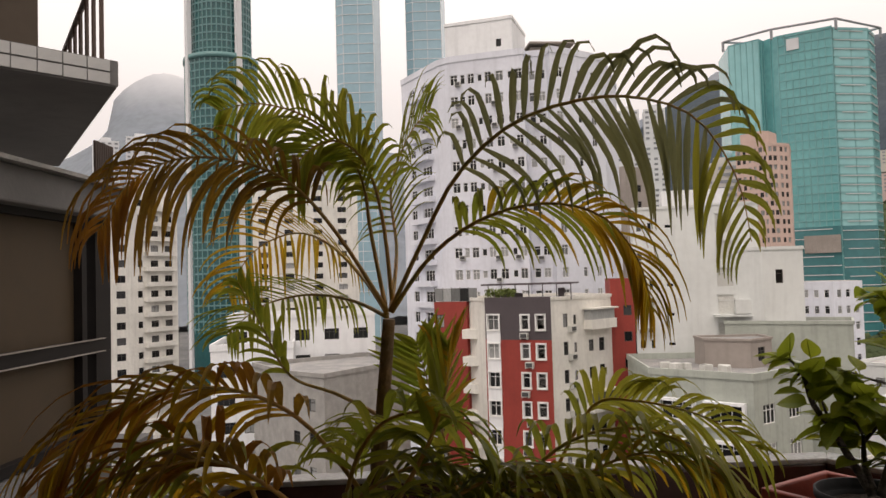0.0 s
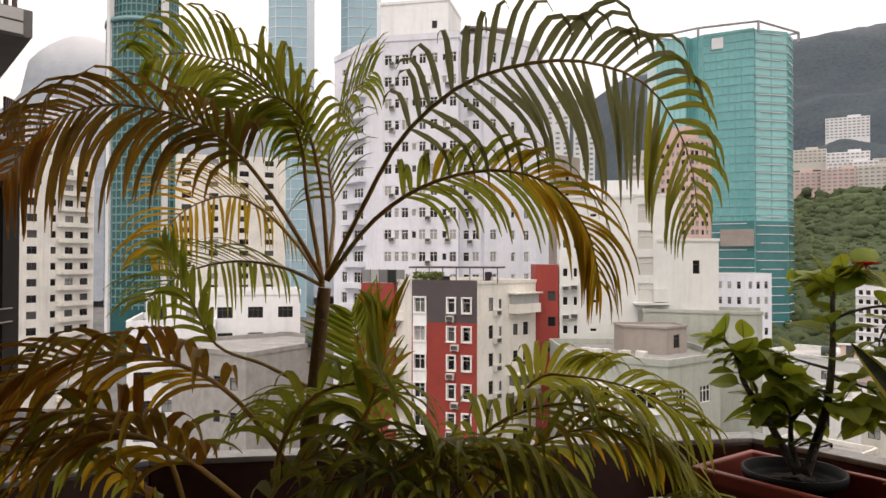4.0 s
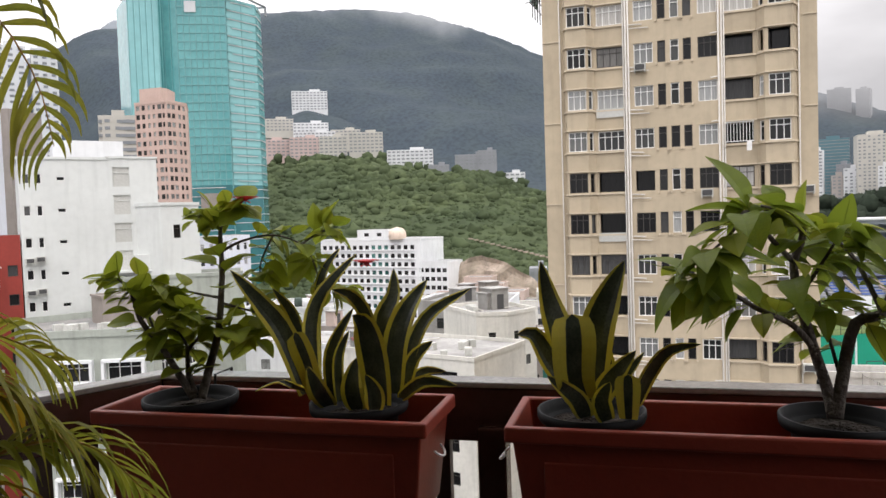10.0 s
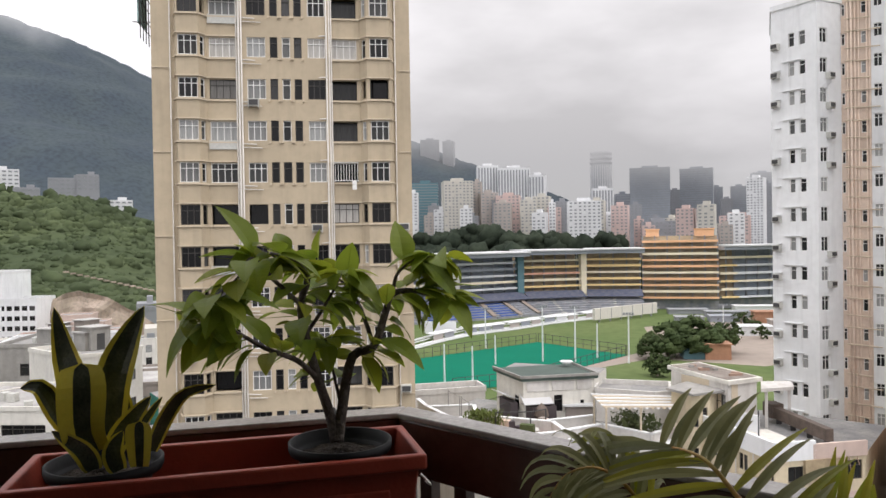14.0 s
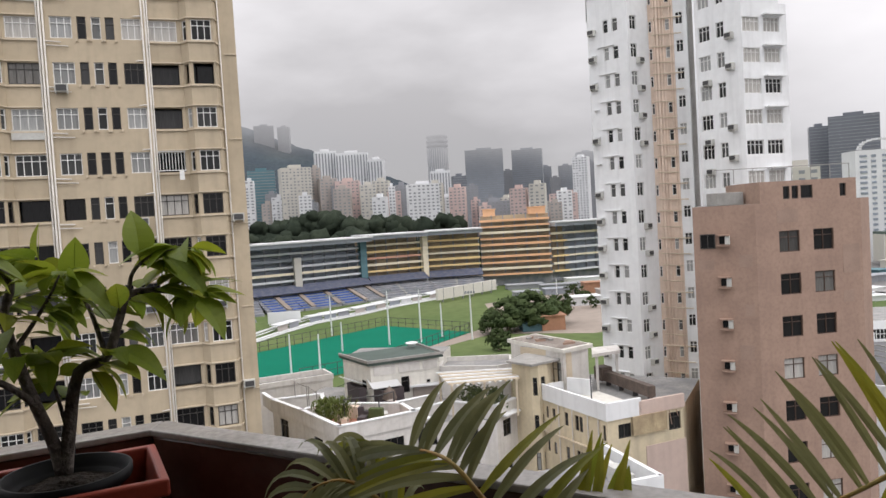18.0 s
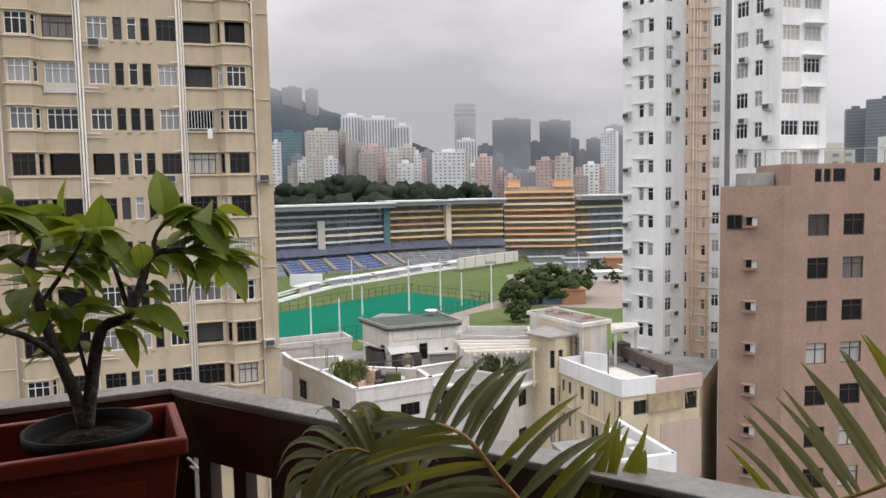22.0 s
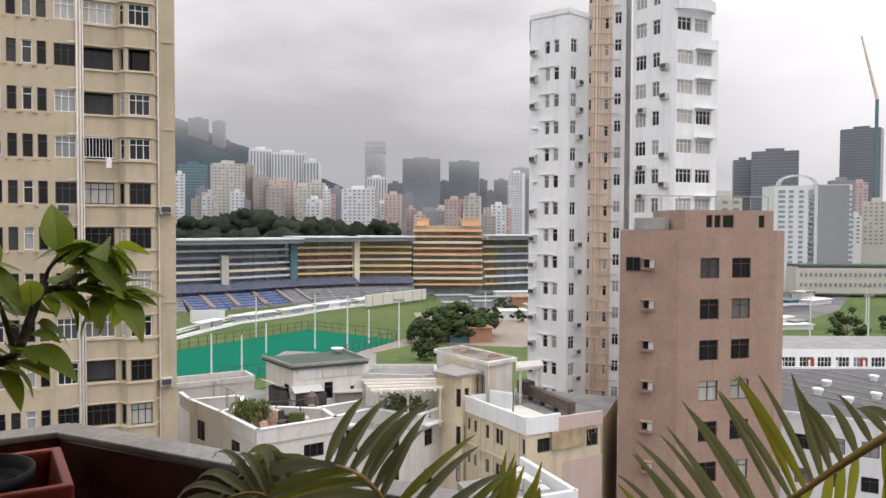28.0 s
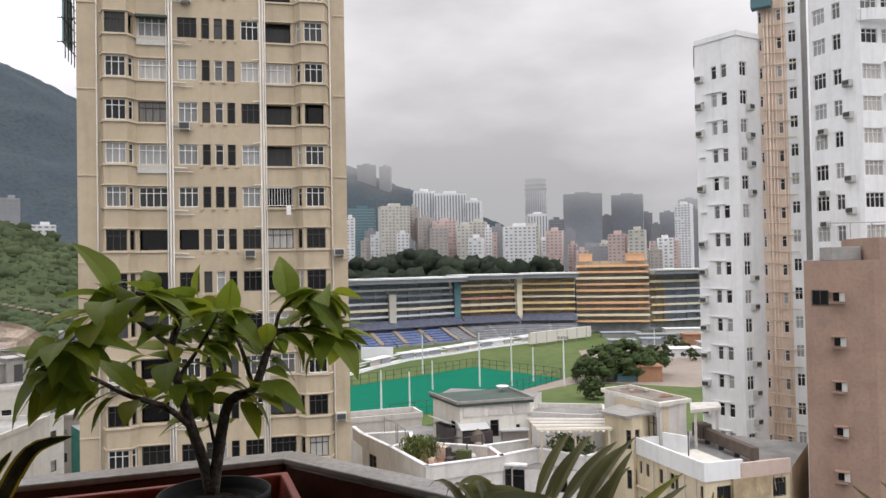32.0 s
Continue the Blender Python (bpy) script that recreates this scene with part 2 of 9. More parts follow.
# ---- building tools ----
class Shape:
    """Vertices and faces gathered for one mesh."""

    def __init__(self):
        self.v, self.f, self.mi, self.weld = [], [], [], False

    def face(self, pts, mi=0):
        k = len(self.v)
        self.v.extend([tuple(p) for p in pts])
        self.f.append(tuple(range(k, k + len(pts))))
        self.mi.append(mi)

    def box(self, c, size, ax=None, mi=0):
        """A box round c; ax: a 3x3 matrix or an angle round z in radians."""
        r = Matrix.Rotation(ax, 3, "Z") if isinstance(ax, float) else (ax or Matrix.Identity(3))
        k, h = len(self.v), Vector(size) / 2
        for sx, sy, sz in ((-1, -1, -1), (1, -1, -1), (1, 1, -1), (-1, 1, -1), (-1, -1, 1), (1, -1, 1), (1, 1, 1), (-1, 1, 1)):
            self.v.append(tuple(Vector(c) + r @ Vector((sx * h.x, sy * h.y, sz * h.z))))
        for q in ((0, 3, 2, 1), (4, 5, 6, 7), (0, 1, 5, 4), (1, 2, 6, 5), (2, 3, 7, 6), (3, 0, 4, 7)):
            self.f.append(tuple(k + i for i in q))
            self.mi.append(mi)
        return self

    def prism(self, poly, z0, z1, mi=0, cap=True, cap_mi=None):
        """Upright prism over a plan polygon, counter-clockwise from above."""
        n, k = len(poly), len(self.v)
        self.v.extend([(p[0], p[1], z0) for p in poly] + [(p[0], p[1], z1) for p in poly])
        for i in range(n):
            j = (i + 1) % n
            self.f.append((k + i, k + j, k + n + j, k + n + i))
            self.mi.append(mi)
        if cap:
            self.f += [tuple(k + i for i in reversed(range(n))), tuple(k + n + i for i in range(n))]
            self.mi += [mi, mi if cap_mi is None else cap_mi]
        return self

    def tube(self, pts, radii, n=8, mi=0, cap=True):
        pts = [Vector(p) for p in pts]
        if not isinstance(radii, (list, tuple)):
            radii = [radii] * len(pts)
        k, side = len(self.v), None
        for i, p in enumerate(pts):
            d = (pts[min(i + 1, len(pts) - 1)] - pts[max(i - 1, 0)]).normalized()
            if side is None:
                side = d.orthogonal().normalized()
            side = (side - d * side.dot(d)).normalized()
            up = d.cross(side)
            for a in range(n):
                w = 2 * math.pi * a / n
                self.v.append(tuple(p + radii[i] * (math.cos(w) * side + math.sin(w) * up)))
        for i in range(len(pts) - 1):
            for a in range(n):
                b = (a + 1) % n
                self.f.append((k + i * n + a, k + i * n + b, k + (i + 1) * n + b, k + (i + 1) * n + a))
                self.mi.append(mi)
        if cap:
            m = k + (len(pts) - 1) * n
            self.f += [tuple(k + a for a in reversed(range(n))), tuple(m + a for a in range(n))]
            self.mi += [mi, mi]
        return self

    def lathe(self, profile, centre, n=24, mi=0):
        """Profile of (radius, z) turned round the upright axis at centre."""
        k = len(self.v)
        for r, z in profile:
            for a in range(n):
                w = 2 * math.pi * a / n
                self.v.append((centre[0] + r * math.cos(w), centre[1] + r * math.sin(w), centre[2] + z))
        for i in range(len(profile) - 1):
            for a in range(n):
                b = (a + 1) % n
                self.f.append((k + i * n + a, k + i * n + b, k + (i + 1) * n + b, k + (i + 1) * n + a))
                self.mi.append(mi)
        return self

    def mesh(self, name, mats, smooth=False):
        me = bpy.data.meshes.new(name)
        if self.weld:
            seen, at, vs = {}, [], []
            for p in self.v:
                key = tuple(round(c, 3) for c in p)
                if key not in seen:
                    seen[key] = len(vs)
                    vs.append(p)
                at.append(seen[key])
            self.v, self.f = vs, [tuple(at[i] for i in f) for f in self.f]
        me.from_pydata(self.v, [], self.f)
        for m in mats if isinstance(mats, (list, tuple)) else [mats]:
            me.materials.append(m)
        if any(self.mi):
            me.polygons.foreach_set("material_index", self.mi)
        if smooth:
            me.polygons.foreach_set("use_smooth", [True] * len(me.polygons))
        me.update()
        return me


def attach(ob, parent):
    """Hangs ob under parent and keeps its own pose a world pose."""
    if parent is not None:
        ob.parent = parent
        ob.matrix_parent_inverse = parent.matrix_basis.inverted()
    return ob


def part(name, shape, mats, parent, label="", smooth=False, bevel=0.0):
    """One mesh object under a thing or under a part, in world coordinates."""
    me = shape if isinstance(shape, bpy.types.Mesh) else shape.mesh(name, mats, smooth)
    ob = attach(new(name, me), parent)
    if bevel:
        md = ob.modifiers.new("edge", "BEVEL")
        md.width, md.segments, md.limit_method = bevel, 2, "ANGLE"
    if label:
        tagged(ob, label)
    return ob


def root(name, at, label, category, group="", kind=""):
    ob = new(name)
    ob.empty_display_size = 0.2
    ob.matrix_basis = Matrix.Translation(at)
    return tagged(ob, label, category, group, kind)


def thing(name, shape, mats, label, category, group="", kind="", smooth=False, bevel=0.0):
    ob = part(name, shape, mats, None, smooth=smooth, bevel=bevel)
    return tagged(ob, label, category, group, kind)


def put(name, mesh, m, parent, label=""):
    """A part on shared mesh data, at the world pose m."""
    ob = attach(new(name, mesh), parent)
    ob.matrix_basis = m
    if label:
        tagged(ob, label)
    return ob


def inset_wall(s, a, b, z0, z1, holes, depth=0.18, mi=0, reveal_mi=None):
    """A wall from a to b (left to right as seen from outside) with holes (u0, u1, v0, v1) cut through its face, each with reveals."""
    a, b = Vector((*a, 0)), Vector((*b, 0))
    w, s.weld = (b - a).length, True
    d = (b - a) / w
    inn = Vector((-d.y, d.x, 0))
    us = sorted({0.0, w, *[round(min(max(h[i], 0), w), 3) for h in holes for i in (0, 1)]})
    vs = sorted({z0, z1, *[round(min(max(h[i], z0), z1), 3) for h in holes for i in (2, 3)]})
    at = lambda u, v, o=0.0: a + d * u + inn * o + Vector((0, 0, v))
    for v0, v1 in zip(vs, vs[1:]):
        if v1 - v0 < 1e-4:
            continue
        vm = (v0 + v1) / 2
        row = [h for h in holes if h[2] < vm < h[3]]
        for u0, u1 in zip(us, us[1:]):
            um = (u0 + u1) / 2
            if not any(h[0] < um < h[1] for h in row):
                s.face((at(u0, v0), at(u1, v0), at(u1, v1), at(u0, v1)), mi)
    rm = mi if reveal_mi is None else reveal_mi
    for u0, u1, v0, v1 in holes:
        s.face((at(u0, v0), at(u1, v0), at(u1, v0, depth), at(u0, v0, depth)), rm)
        s.face((at(u0, v1, depth), at(u1, v1, depth), at(u1, v1), at(u0, v1)), rm)
        s.face((at(u0, v0), at(u0, v0, depth), at(u0, v1, depth), at(u0, v1)), rm)
        s.face((at(u1, v0, depth), at(u1, v0), at(u1, v1), at(u1, v1, depth)), rm)


WINDOWS = {}


def window_mesh(w, h, style, frame_mat, pane_mat):
    """Frame and pane meshes of a window; x across, y inwards, z up, origin at the middle of the opening."""
    key = (round(w, 2), round(h, 2), style, frame_mat, pane_mat)
    if key not in WINDOWS:
        f, t = Shape(), 0.055
        xs, zs = [-w / 2, -w / 2 + t], [-h / 2, -h / 2 + t]
        for i in range(1, style):
            c = -w / 2 + w * i / style
            xs += [c - 0.025, c + 0.025]
        if h > 1.0:
            zs += [h * 0.2 - 0.022, h * 0.2 + 0.022]
        xs += [w / 2 - t, w / 2]
        zs += [h / 2 - t, h / 2]
        solid = lambda i, j: 0 <= i < len(xs) - 1 and 0 <= j < len(zs) - 1 and (i % 2 == 0 or j % 2 == 0)
        for i in range(len(xs) - 1):
            for j in range(len(zs) - 1):
                if not solid(i, j):
                    continue
                x0, x1, z0, z1, y0, y1 = xs[i], xs[i + 1], zs[j], zs[j + 1], 0.085, 0.145
                f.face(((x0, y0, z0), (x1, y0, z0), (x1, y0, z1), (x0, y0, z1)))
                for di, dj, e in ((-1, 0, ((x0, z1), (x0, z0))), (1, 0, ((x1, z0), (x1, z1))), (0, -1, ((x0, z0), (x1, z0))), (0, 1, ((x1, z1), (x0, z1)))):
                    if not solid(i + di, j + dj):
                        (ax, az), (bx, bz) = e
                        f.face(((ax, y0, az), (ax, y1, az), (bx, y1, bz), (bx, y0, bz)))
        f.weld = True
        p = Shape()
        p.box((0, 0.15, 0), (w, 0.02, h))
        WINDOWS[key] = (f.mesh("window_frame", M[frame_mat]), p.mesh("pane", M[pane_mat]))
    return WINDOWS[key]


def place_window(a, b, u, z, w, h, style, parent, frame_mat="frame_white", pane_mat="pane", split=True, out=0.0):
    a, b = Vector((*a, 0)), Vector((*b, 0))
    d = (b - a).normalized()
    inn = Vector((-d.y, d.x, 0))
    o = a + d * u - inn * out + Vector((0, 0, z))
    m = Matrix(((d.x, inn.x, 0, o.x), (d.y, inn.y, 0, o.y), (0, 0, 1, o.z), (0, 0, 0, 1)))
    f, p = window_mesh(w, h, style, frame_mat, pane_mat)
    win = put("window", f, m, parent)
    put("pane", p, m, win)
    return m


def ac_mesh():
    s = Shape()
    s.box((0, -0.22, 0), (0.75, 0.5, 0.5))
    s.box((0, -0.49, 0), (0.60, 0.05, 0.36), mi=1)
    s.box((-0.32, -0.2, -0.3), (0.05, 0.55, 0.1))
    s.box((0.32, -0.2, -0.3), (0.05, 0.55, 0.1))
    return s.mesh("air_conditioner", [M["ac"], M["grille"]])


AC = ac_mesh()


def face_pose(a, b, u, z, out=0.0):
    a, b = Vector((*a, 0)), Vector((*b, 0))
    d = (b - a).normalized()
    inn = Vector((-d.y, d.x, 0))
    o = a + d * u - inn * out + Vector((0, 0, z))
    return Matrix(((d.x, inn.x, 0, o.x), (d.y, inn.y, 0, o.y), (0, 0, 1, o.z), (0, 0, 0, 1)))


def length(a, b):
    return math.hypot(b[0] - a[0], b[1] - a[1])


def lerp(a, b, t):
    return (a[0] + (b[0] - a[0]) * t, a[1] + (b[1] - a[1]) * t)


M["asphalt"] = material("street_asphalt", (0.07, 0.07, 0.07), 0.9, 0.3, 0.05, second=(0.14, 0.14, 0.135))
g = Shape()
g.face([(-3500, -3500, -44.05), (4000, -3500, -44.05), (4000, 4000, -44.05), (-3500, 4000, -44.05)])
thing("ground", g, [M["asphalt"]], "grey city ground of streets and yards", "ground", kind="structure")


# ---- the ground and the nearer buildings ----
GROUND = -44.0


def back_poly(front, depth):
    """Closes a front line (left to right) to a plan, going back by depth."""
    a, b = Vector(front[0]), Vector(front[-1])
    d = (b - a).normalized()
    inn = Vector((-d.y, d.x)) * depth
    return [tuple(p) for p in front] + [tuple(b + inn), tuple(a + inn)]


def closed_walls(s, poly, first, z0, z1, mi=0, roof_mi=0):
    """The plain sides of a plan from its corner number first on, and the roof."""
    n = len(poly)
    for i in range(first, n):
        a, b = poly[i], poly[(i + 1) % n]
        s.face(((*a, z0), (*b, z0), (*b, z1), (*a, z1)), mi)
    s.face([(*p, z1) for p in poly], roof_mi)


def cream_tower():
    """The cream apartment block with bays and paired drain pipes."""
    a, b = (42.55, 33.41), (50.12, 17.56)
    w = length(a, b)
    d = Vector((b[0] - a[0], b[1] - a[1])) / w
    out = Vector((d.y, -d.x))
    at = lambda u, o: tuple(Vector(a) + d * u + out * o)
    prof = [(0, 0), (1.50, 0), (1.78, 0.75), (3.20, 0.75), (3.64, 0.05), (5.80, 0.05), (5.80, 0.3), (11.85, 0.3), (11.85, 0.05), (14.02, 0.05), (14.48, 0.75), (16.10, 0.75), (16.38, 0), (w, 0)]
    pts = [at(*p) for p in prof]
    r = root("apartment_block", (*at(w / 2, 0), GROUND), "cream painted apartment tower with bay windows and white drain pipes", "building")
    z0, z1 = GROUND, 26.0
    floors = list(range(-9, 6))
    rows = [9.1 + 2.865 * k for k in floors]
    # per wall segment: windows as (middle, width, height, panes)
    plan = {2: [(0.71, 1.28, 1.36, 3)], 3: [(0.42, 0.46, 1.30, 1)], 4: [(1.05, 1.80, 1.34, 4)],
            6: [(1.15, 1.26, 1.36, 3), (2.34, 0.52, 1.42, 1), (3.17, 0.56, 1.42, 1), (3.97, 0.52, 1.42, 1), (5.24, 1.20, 1.36, 3)],
            8: [(1.05, 1.82, 1.36, 4)], 9: [(0.42, 0.50, 1.30, 1)], 10: [(0.85, 1.28, 1.36, 3)]}
    # how each flat's windows look, floor by floor: w white frames, c white with curtains, d bronze, b bronze with
    # curtains, o open with a dark panel for its shade
    looks = {3: "dowddwdcoww", 2: "cccwddwcccc", 1: "ccbwddwdooo", 0: "wwwwddwwoww", -1: "wwwwddwwoww", -2: "ddoodddbbdd", -3: "ddodddwddwd", -4: "dddwddwdccc", -5: "wdowddwwccc", -6: "ddowddwwodd", 4: "wwcwddwwoww"}
    s = Shape()
    rng = random.Random(4)
    for i in range(len(pts) - 1):
        holes = [(u - ww / 2, u + ww / 2, z - hh / 2, z + hh / 2) for u, ww, hh, st in plan.get(i, ()) for z in rows]
        inset_wall(s, pts[i], pts[i + 1], z0, z1, holes, 0.22)
    order = [(i, n) for i in (2, 3, 4, 6, 8, 9, 10) for n in range(len(plan[i]))]
    for k, z in zip(floors, rows):
        text = looks.get(k) or "".join(rng.choice("wwdocb") for _ in order)
        for (i, n), ch in zip(order, text):
            u, ww, hh, st = plan[i][n]
            if i == 6 and n in (1, 2, 3):
                ch = "w" if n == 2 and k % 4 != 3 else "d"
            if ch == "o":
                # near-black panel set back in the opening in place of a shaded interior
                put("pane", window_mesh(ww, hh, 1, "frame_dark", "pane_dark")[1], face_pose(pts[i], pts[i + 1], u, z, -0.5), r, "dark panel standing for the shade inside an open balcony")
                continue
            kind = "pane_curtain" if ch in "cb" else ("pane_dark" if ch == "d" else "pane")
            place_window(pts[i], pts[i + 1], u, z, ww, hh, st, r, "frame_dark" if ch in "db" else "frame_white", kind)
    poly = pts + [at(w, -14), at(0, -14)]
    closed_walls(s, poly, len(pts) - 1, z0, z1)
    part("wall", s, [M["cream"]], r)
    # ledges under and over each row of bay windows
    led = Shape()
    for z in rows:
        for i, o in ((1, 0.07), (2, 0.07), (3, 0.07), (9, 0.07), (10, 0.07), (11, 0.07), (4, 0.08), (8, 0.08)):
            p, q = Vector((*pts[i], 0)), Vector((*pts[i + 1], 0))
            for dz, hh in ((-0.78, 0.10), (0.78, 0.08)):
                led.box((p + q) / 2 + Vector((out.x, out.y, 0)) * 0.03 + Vector((0, 0, z + dz)), ((q - p).length + 0.06, 0.16, hh), math.atan2(q.y - p.y, q.x - p.x))
        for u, z_s in ((8.14, 0), (8.97, 0), (9.77, 0)):
            for e in (-0.33, 0.33):
                c = at(u + e, 0.36)
                led.box((*c, z - 0.80), (0.10, 0.14, 0.14), math.atan2(d.y, d.x))
    for k in range(0, len(rows), 2):
        led.box((*at(0.65, 0.02), rows[k] + 1.45), (1.3, 0.1, 0.07), math.atan2(d.y, d.x))
        led.box((*at(w - 0.4, 0.02), rows[k] + 1.45), (0.8, 0.1, 0.07), math.atan2(d.y, d.x))
    tagged(part("ledge_trim", led, [M["cream_trim"]], r), kind="stuff")
    for u, o, rad in ((1.24, 0.08, 0.05), (5.62, 0.16, 0.06), (5.80, 0.38, 0.07), (5.98, 0.42, 0.06), (11.72, 0.40, 0.06), (11.90, 0.22, 0.07), (12.05, 0.16, 0.05), (16.50, 0.08, 0.05)):
        part("drain_pipe", Shape().tube([(*at(u, o), z0), (*at(u, o), z1)], rad, 6), [M["pipe"]], r, smooth=True)
    bend = Shape()
    for z in rows:
        bend.tube([(*at(6.0, 0.42), z - 0.9), (*at(6.9, 0.42), z - 0.95)], 0.045, 5)
        bend.tube([(*at(6.0, 0.42), z - 1.15), (*at(7.3, 0.4), z - 1.2)], 0.035, 5)
        bend.tube([(*at(11.75, 0.42), z + 0.85), (*at(11.2, 0.42), z + 0.8)], 0.045, 5)
    tagged(part("branch_piping", bend, [M["pipe"]], r), kind="stuff")
    for i, u, k in ((6, 0.95, 1), (12, 0.55, -2), (6, 5.1, -2), (6, 1.1, 4), (10, 0.9, -4), (6, 5.2, -4), (2, 0.6, -5), (12, 0.5, -6)):
        put("air_conditioner", AC, face_pose(pts[i], pts[i + 1], u, 9.1 + 2.865 * k - 0.98, 0.0), r, "grey window air conditioner on brackets")
    for k in (0, -3, 3):       # solid balcony fronts
        s2 = Shape()
        s2.box((*at(4.72, 0.12), 9.1 + 2.865 * k - 0.95), (2.0, 0.06, 0.62), math.atan2(d.y, d.x))
        part("balcony_panel", s2, [M["ac"]], r)
    part("awning", Shape().box((*at(4.72, 0.28), 9.1 + 2.865 * 3 + 0.62), (2.0, 0.5, 0.16), math.atan2(d.y, d.x)), [M["greenroof"]], r, "faded green awning over an open balcony")
    z = 9.1 - 2.865
    yaw = math.atan2(d.y, d.x)
    bar = Shape().box((0, 0, 0), (0.03, 0.03, 1.25)).mesh("rack_bar", M["frame_white"])
    for kk in range(9):
        put("rack_bar", bar, Matrix.Translation((*at(12.2 + kk * 0.19, 0.75), z)) @ Matrix.Rotation(yaw, 4, "Z"), r, "white bar of a window cage")
    for zz in (-0.62, 0.62):
        part("rack_rail", Shape().box((*at(12.95, 0.75), z + zz), (1.7, 0.05, 0.04), yaw), [M["frame_white"]], r)
        for u in (12.15, 13.75):
            part("rack_arm", Shape().box((*at(u, 0.42), z + zz), (0.04, 0.7, 0.04), yaw), [M["frame_white"]], r)
    part("laundry", Shape().box((*at(13.5, 0.8), z - 0.95), (0.3, 0.05, 0.6), math.atan2(d.y, d.x)), [M["frame_white"]], r, "pale cloth hung out to dry")
    # bamboo scaffold on the far corner
    sc = Shape()
    for i in range(4):
        for j in range(2):
            p = at(-0.25 - 0.55 * j, -0.6 - i * 0.8)
            sc.tube([(*p, 15.5), (*p, 23.5)], 0.04, 5)
    for zz in (16.4, 18.0, 19.6, 21.2, 22.8):
        for j in range(2):
            sc.tube([(*at(-0.25 - 0.55 * j, 0.2), zz), (*at(-0.25 - 0.55 * j, -3.4), zz)], 0.035, 5)
        sc.tube([(*at(0.1, -0.6), zz + 0.2), (*at(-1.3, -0.6), zz + 0.2)], 0.035, 5)
    part("scaffold", sc, [M["grille"]], r, "bamboo scaffold tied to the corner")
    part("scaffold_net", Shape().box((*at(-0.9, -1.6), 18.3), (0.05, 2.6, 3.4), math.atan2(d.y, d.x)), [M["scaffold_net"]], r, "pale green safety net")


M["f_teal"] = material("far_teal_netting", (0.10, 0.20, 0.23), 0.8, 0.12, 0.02)
M["scaffold_net"] = material("safety_net", (0.42, 0.62, 0.62), 0.9, 0.25, 2.0)
cream_tower()


def plain_tower(name, label, front, depth, z0, z1, wall, columns, z_row, step, roof="greyroof", frame="frame_dark", pane="pane", ac=None, parapet=0.0, reveal=0.2, group="", win_low=-99.0, margin=(1.5, 1.1)):
    """A tower over a front line. columns: per segment, windows (middle as a share, width, height, panes); ac: per segment, shares."""
    poly = back_poly(front, depth)
    mid = [sum(p[i] for p in poly) / len(poly) for i in (0, 1)]
    r = root(name, (*mid, z0), label, "building", group)
    s = Shape()
    for i in range(len(front) - 1):
        a, b = front[i], front[i + 1]
        w = length(a, b)
        n0, n1 = math.ceil((z0 + margin[0] - z_row) / step), math.floor((z1 - margin[1] - z_row) / step)
        low = max(win_low, 1.4 - 0.43 * math.hypot(*mid) - 2.0)
        rows = [z for z in (z_row + step * k for k in range(n0, n1 + 1)) if z > low]
        cols = columns.get(i, ())
        inset_wall(s, a, b, z0, z1, [(c[0] * w - c[1] / 2, c[0] * w + c[1] / 2, z - c[2] / 2, z + c[2] / 2) for c in cols for z in rows], reveal)
        for c in cols:
            for z in rows:
                place_window(a, b, c[0] * w, z, c[1], c[2], c[3], r, frame, c[4] if len(c) > 4 else pane)
        for share, dz in (ac or {}).get(i, ()):
            rng = random.Random(int(share * 100) + i)
            for z in rows:
                if rng.random() < 0.75:
                    put("air_conditioner", AC, face_pose(a, b, share * w, z + dz), r)
    closed_walls(s, poly, len(front) - 1, z0, z1, 0, 1)
    part("wall", s, [M[wall], M[roof]], r)
    if parapet:
        p = Shape()
        n = len(poly)
        for i in range(n):
            a, b = Vector((*poly[i], 0)), Vector((*poly[(i + 1) % n], 0))
            p.box((a + b) / 2 + Vector((0, 0, z1 + parapet / 2)), ((b - a).length + 0.12, 0.2, parapet), math.atan2(b.y - a.y, b.x - a.x))
        part("parapet", p, [M[wall]], r)
    return r


# white residential tower by the race course
STEP = 2.76
WL = plain_tower("residential_tower", "tall white residential tower with air conditioners and dark windows", [(78.7, -9.5), (75.8, -13.0), (78.04, -15.44)], 9, GROUND, 22.9, "white",
                 {0: [(0.45, 0.58, 1.3, 1), (0.685, 0.62, 1.3, 1)], 1: [(0.27, 1.0, 1.35, 2)]}, 0.45, STEP, ac={0: [(0.12, -0.35)], 1: [(0.46, -0.95)]}, parapet=0.5, frame="frame_white")
WC = plain_tower("pipe_core", "peach service core of a tower covered in drain pipes", [(78.04, -15.44), (77.26, -17.76)], 8, GROUND, 27.5, "core",
                 {0: [(0.07, 0.3, 1.1, 1, "pane_dark"), (0.76, 0.45, 1.1, 1)]}, 0.2, STEP, frame="frame_white")
plain_tower("stair_strip", "narrow white stair wing beside the pipe core", [(77.26, -17.76), (76.89, -19.02)], 6, GROUND, 27.5, "white", {0: [(0.42, 0.7, 1.2, 2)]}, 0.7, STEP, frame="frame_white")
# the recess takes a greyer white than the wings to stand for its shade
plain_tower("light_well", "shaded recess between two tower wings", [(78.4, -18.9), (78.2, -19.9)], 4, GROUND, 27.5, "dirtywhite", {}, 0, 3)
A0, A1, B0, B1 = (73.62, -18.91), (69.83, -21.57), (69.56, -21.92), (71.56, -26.55)
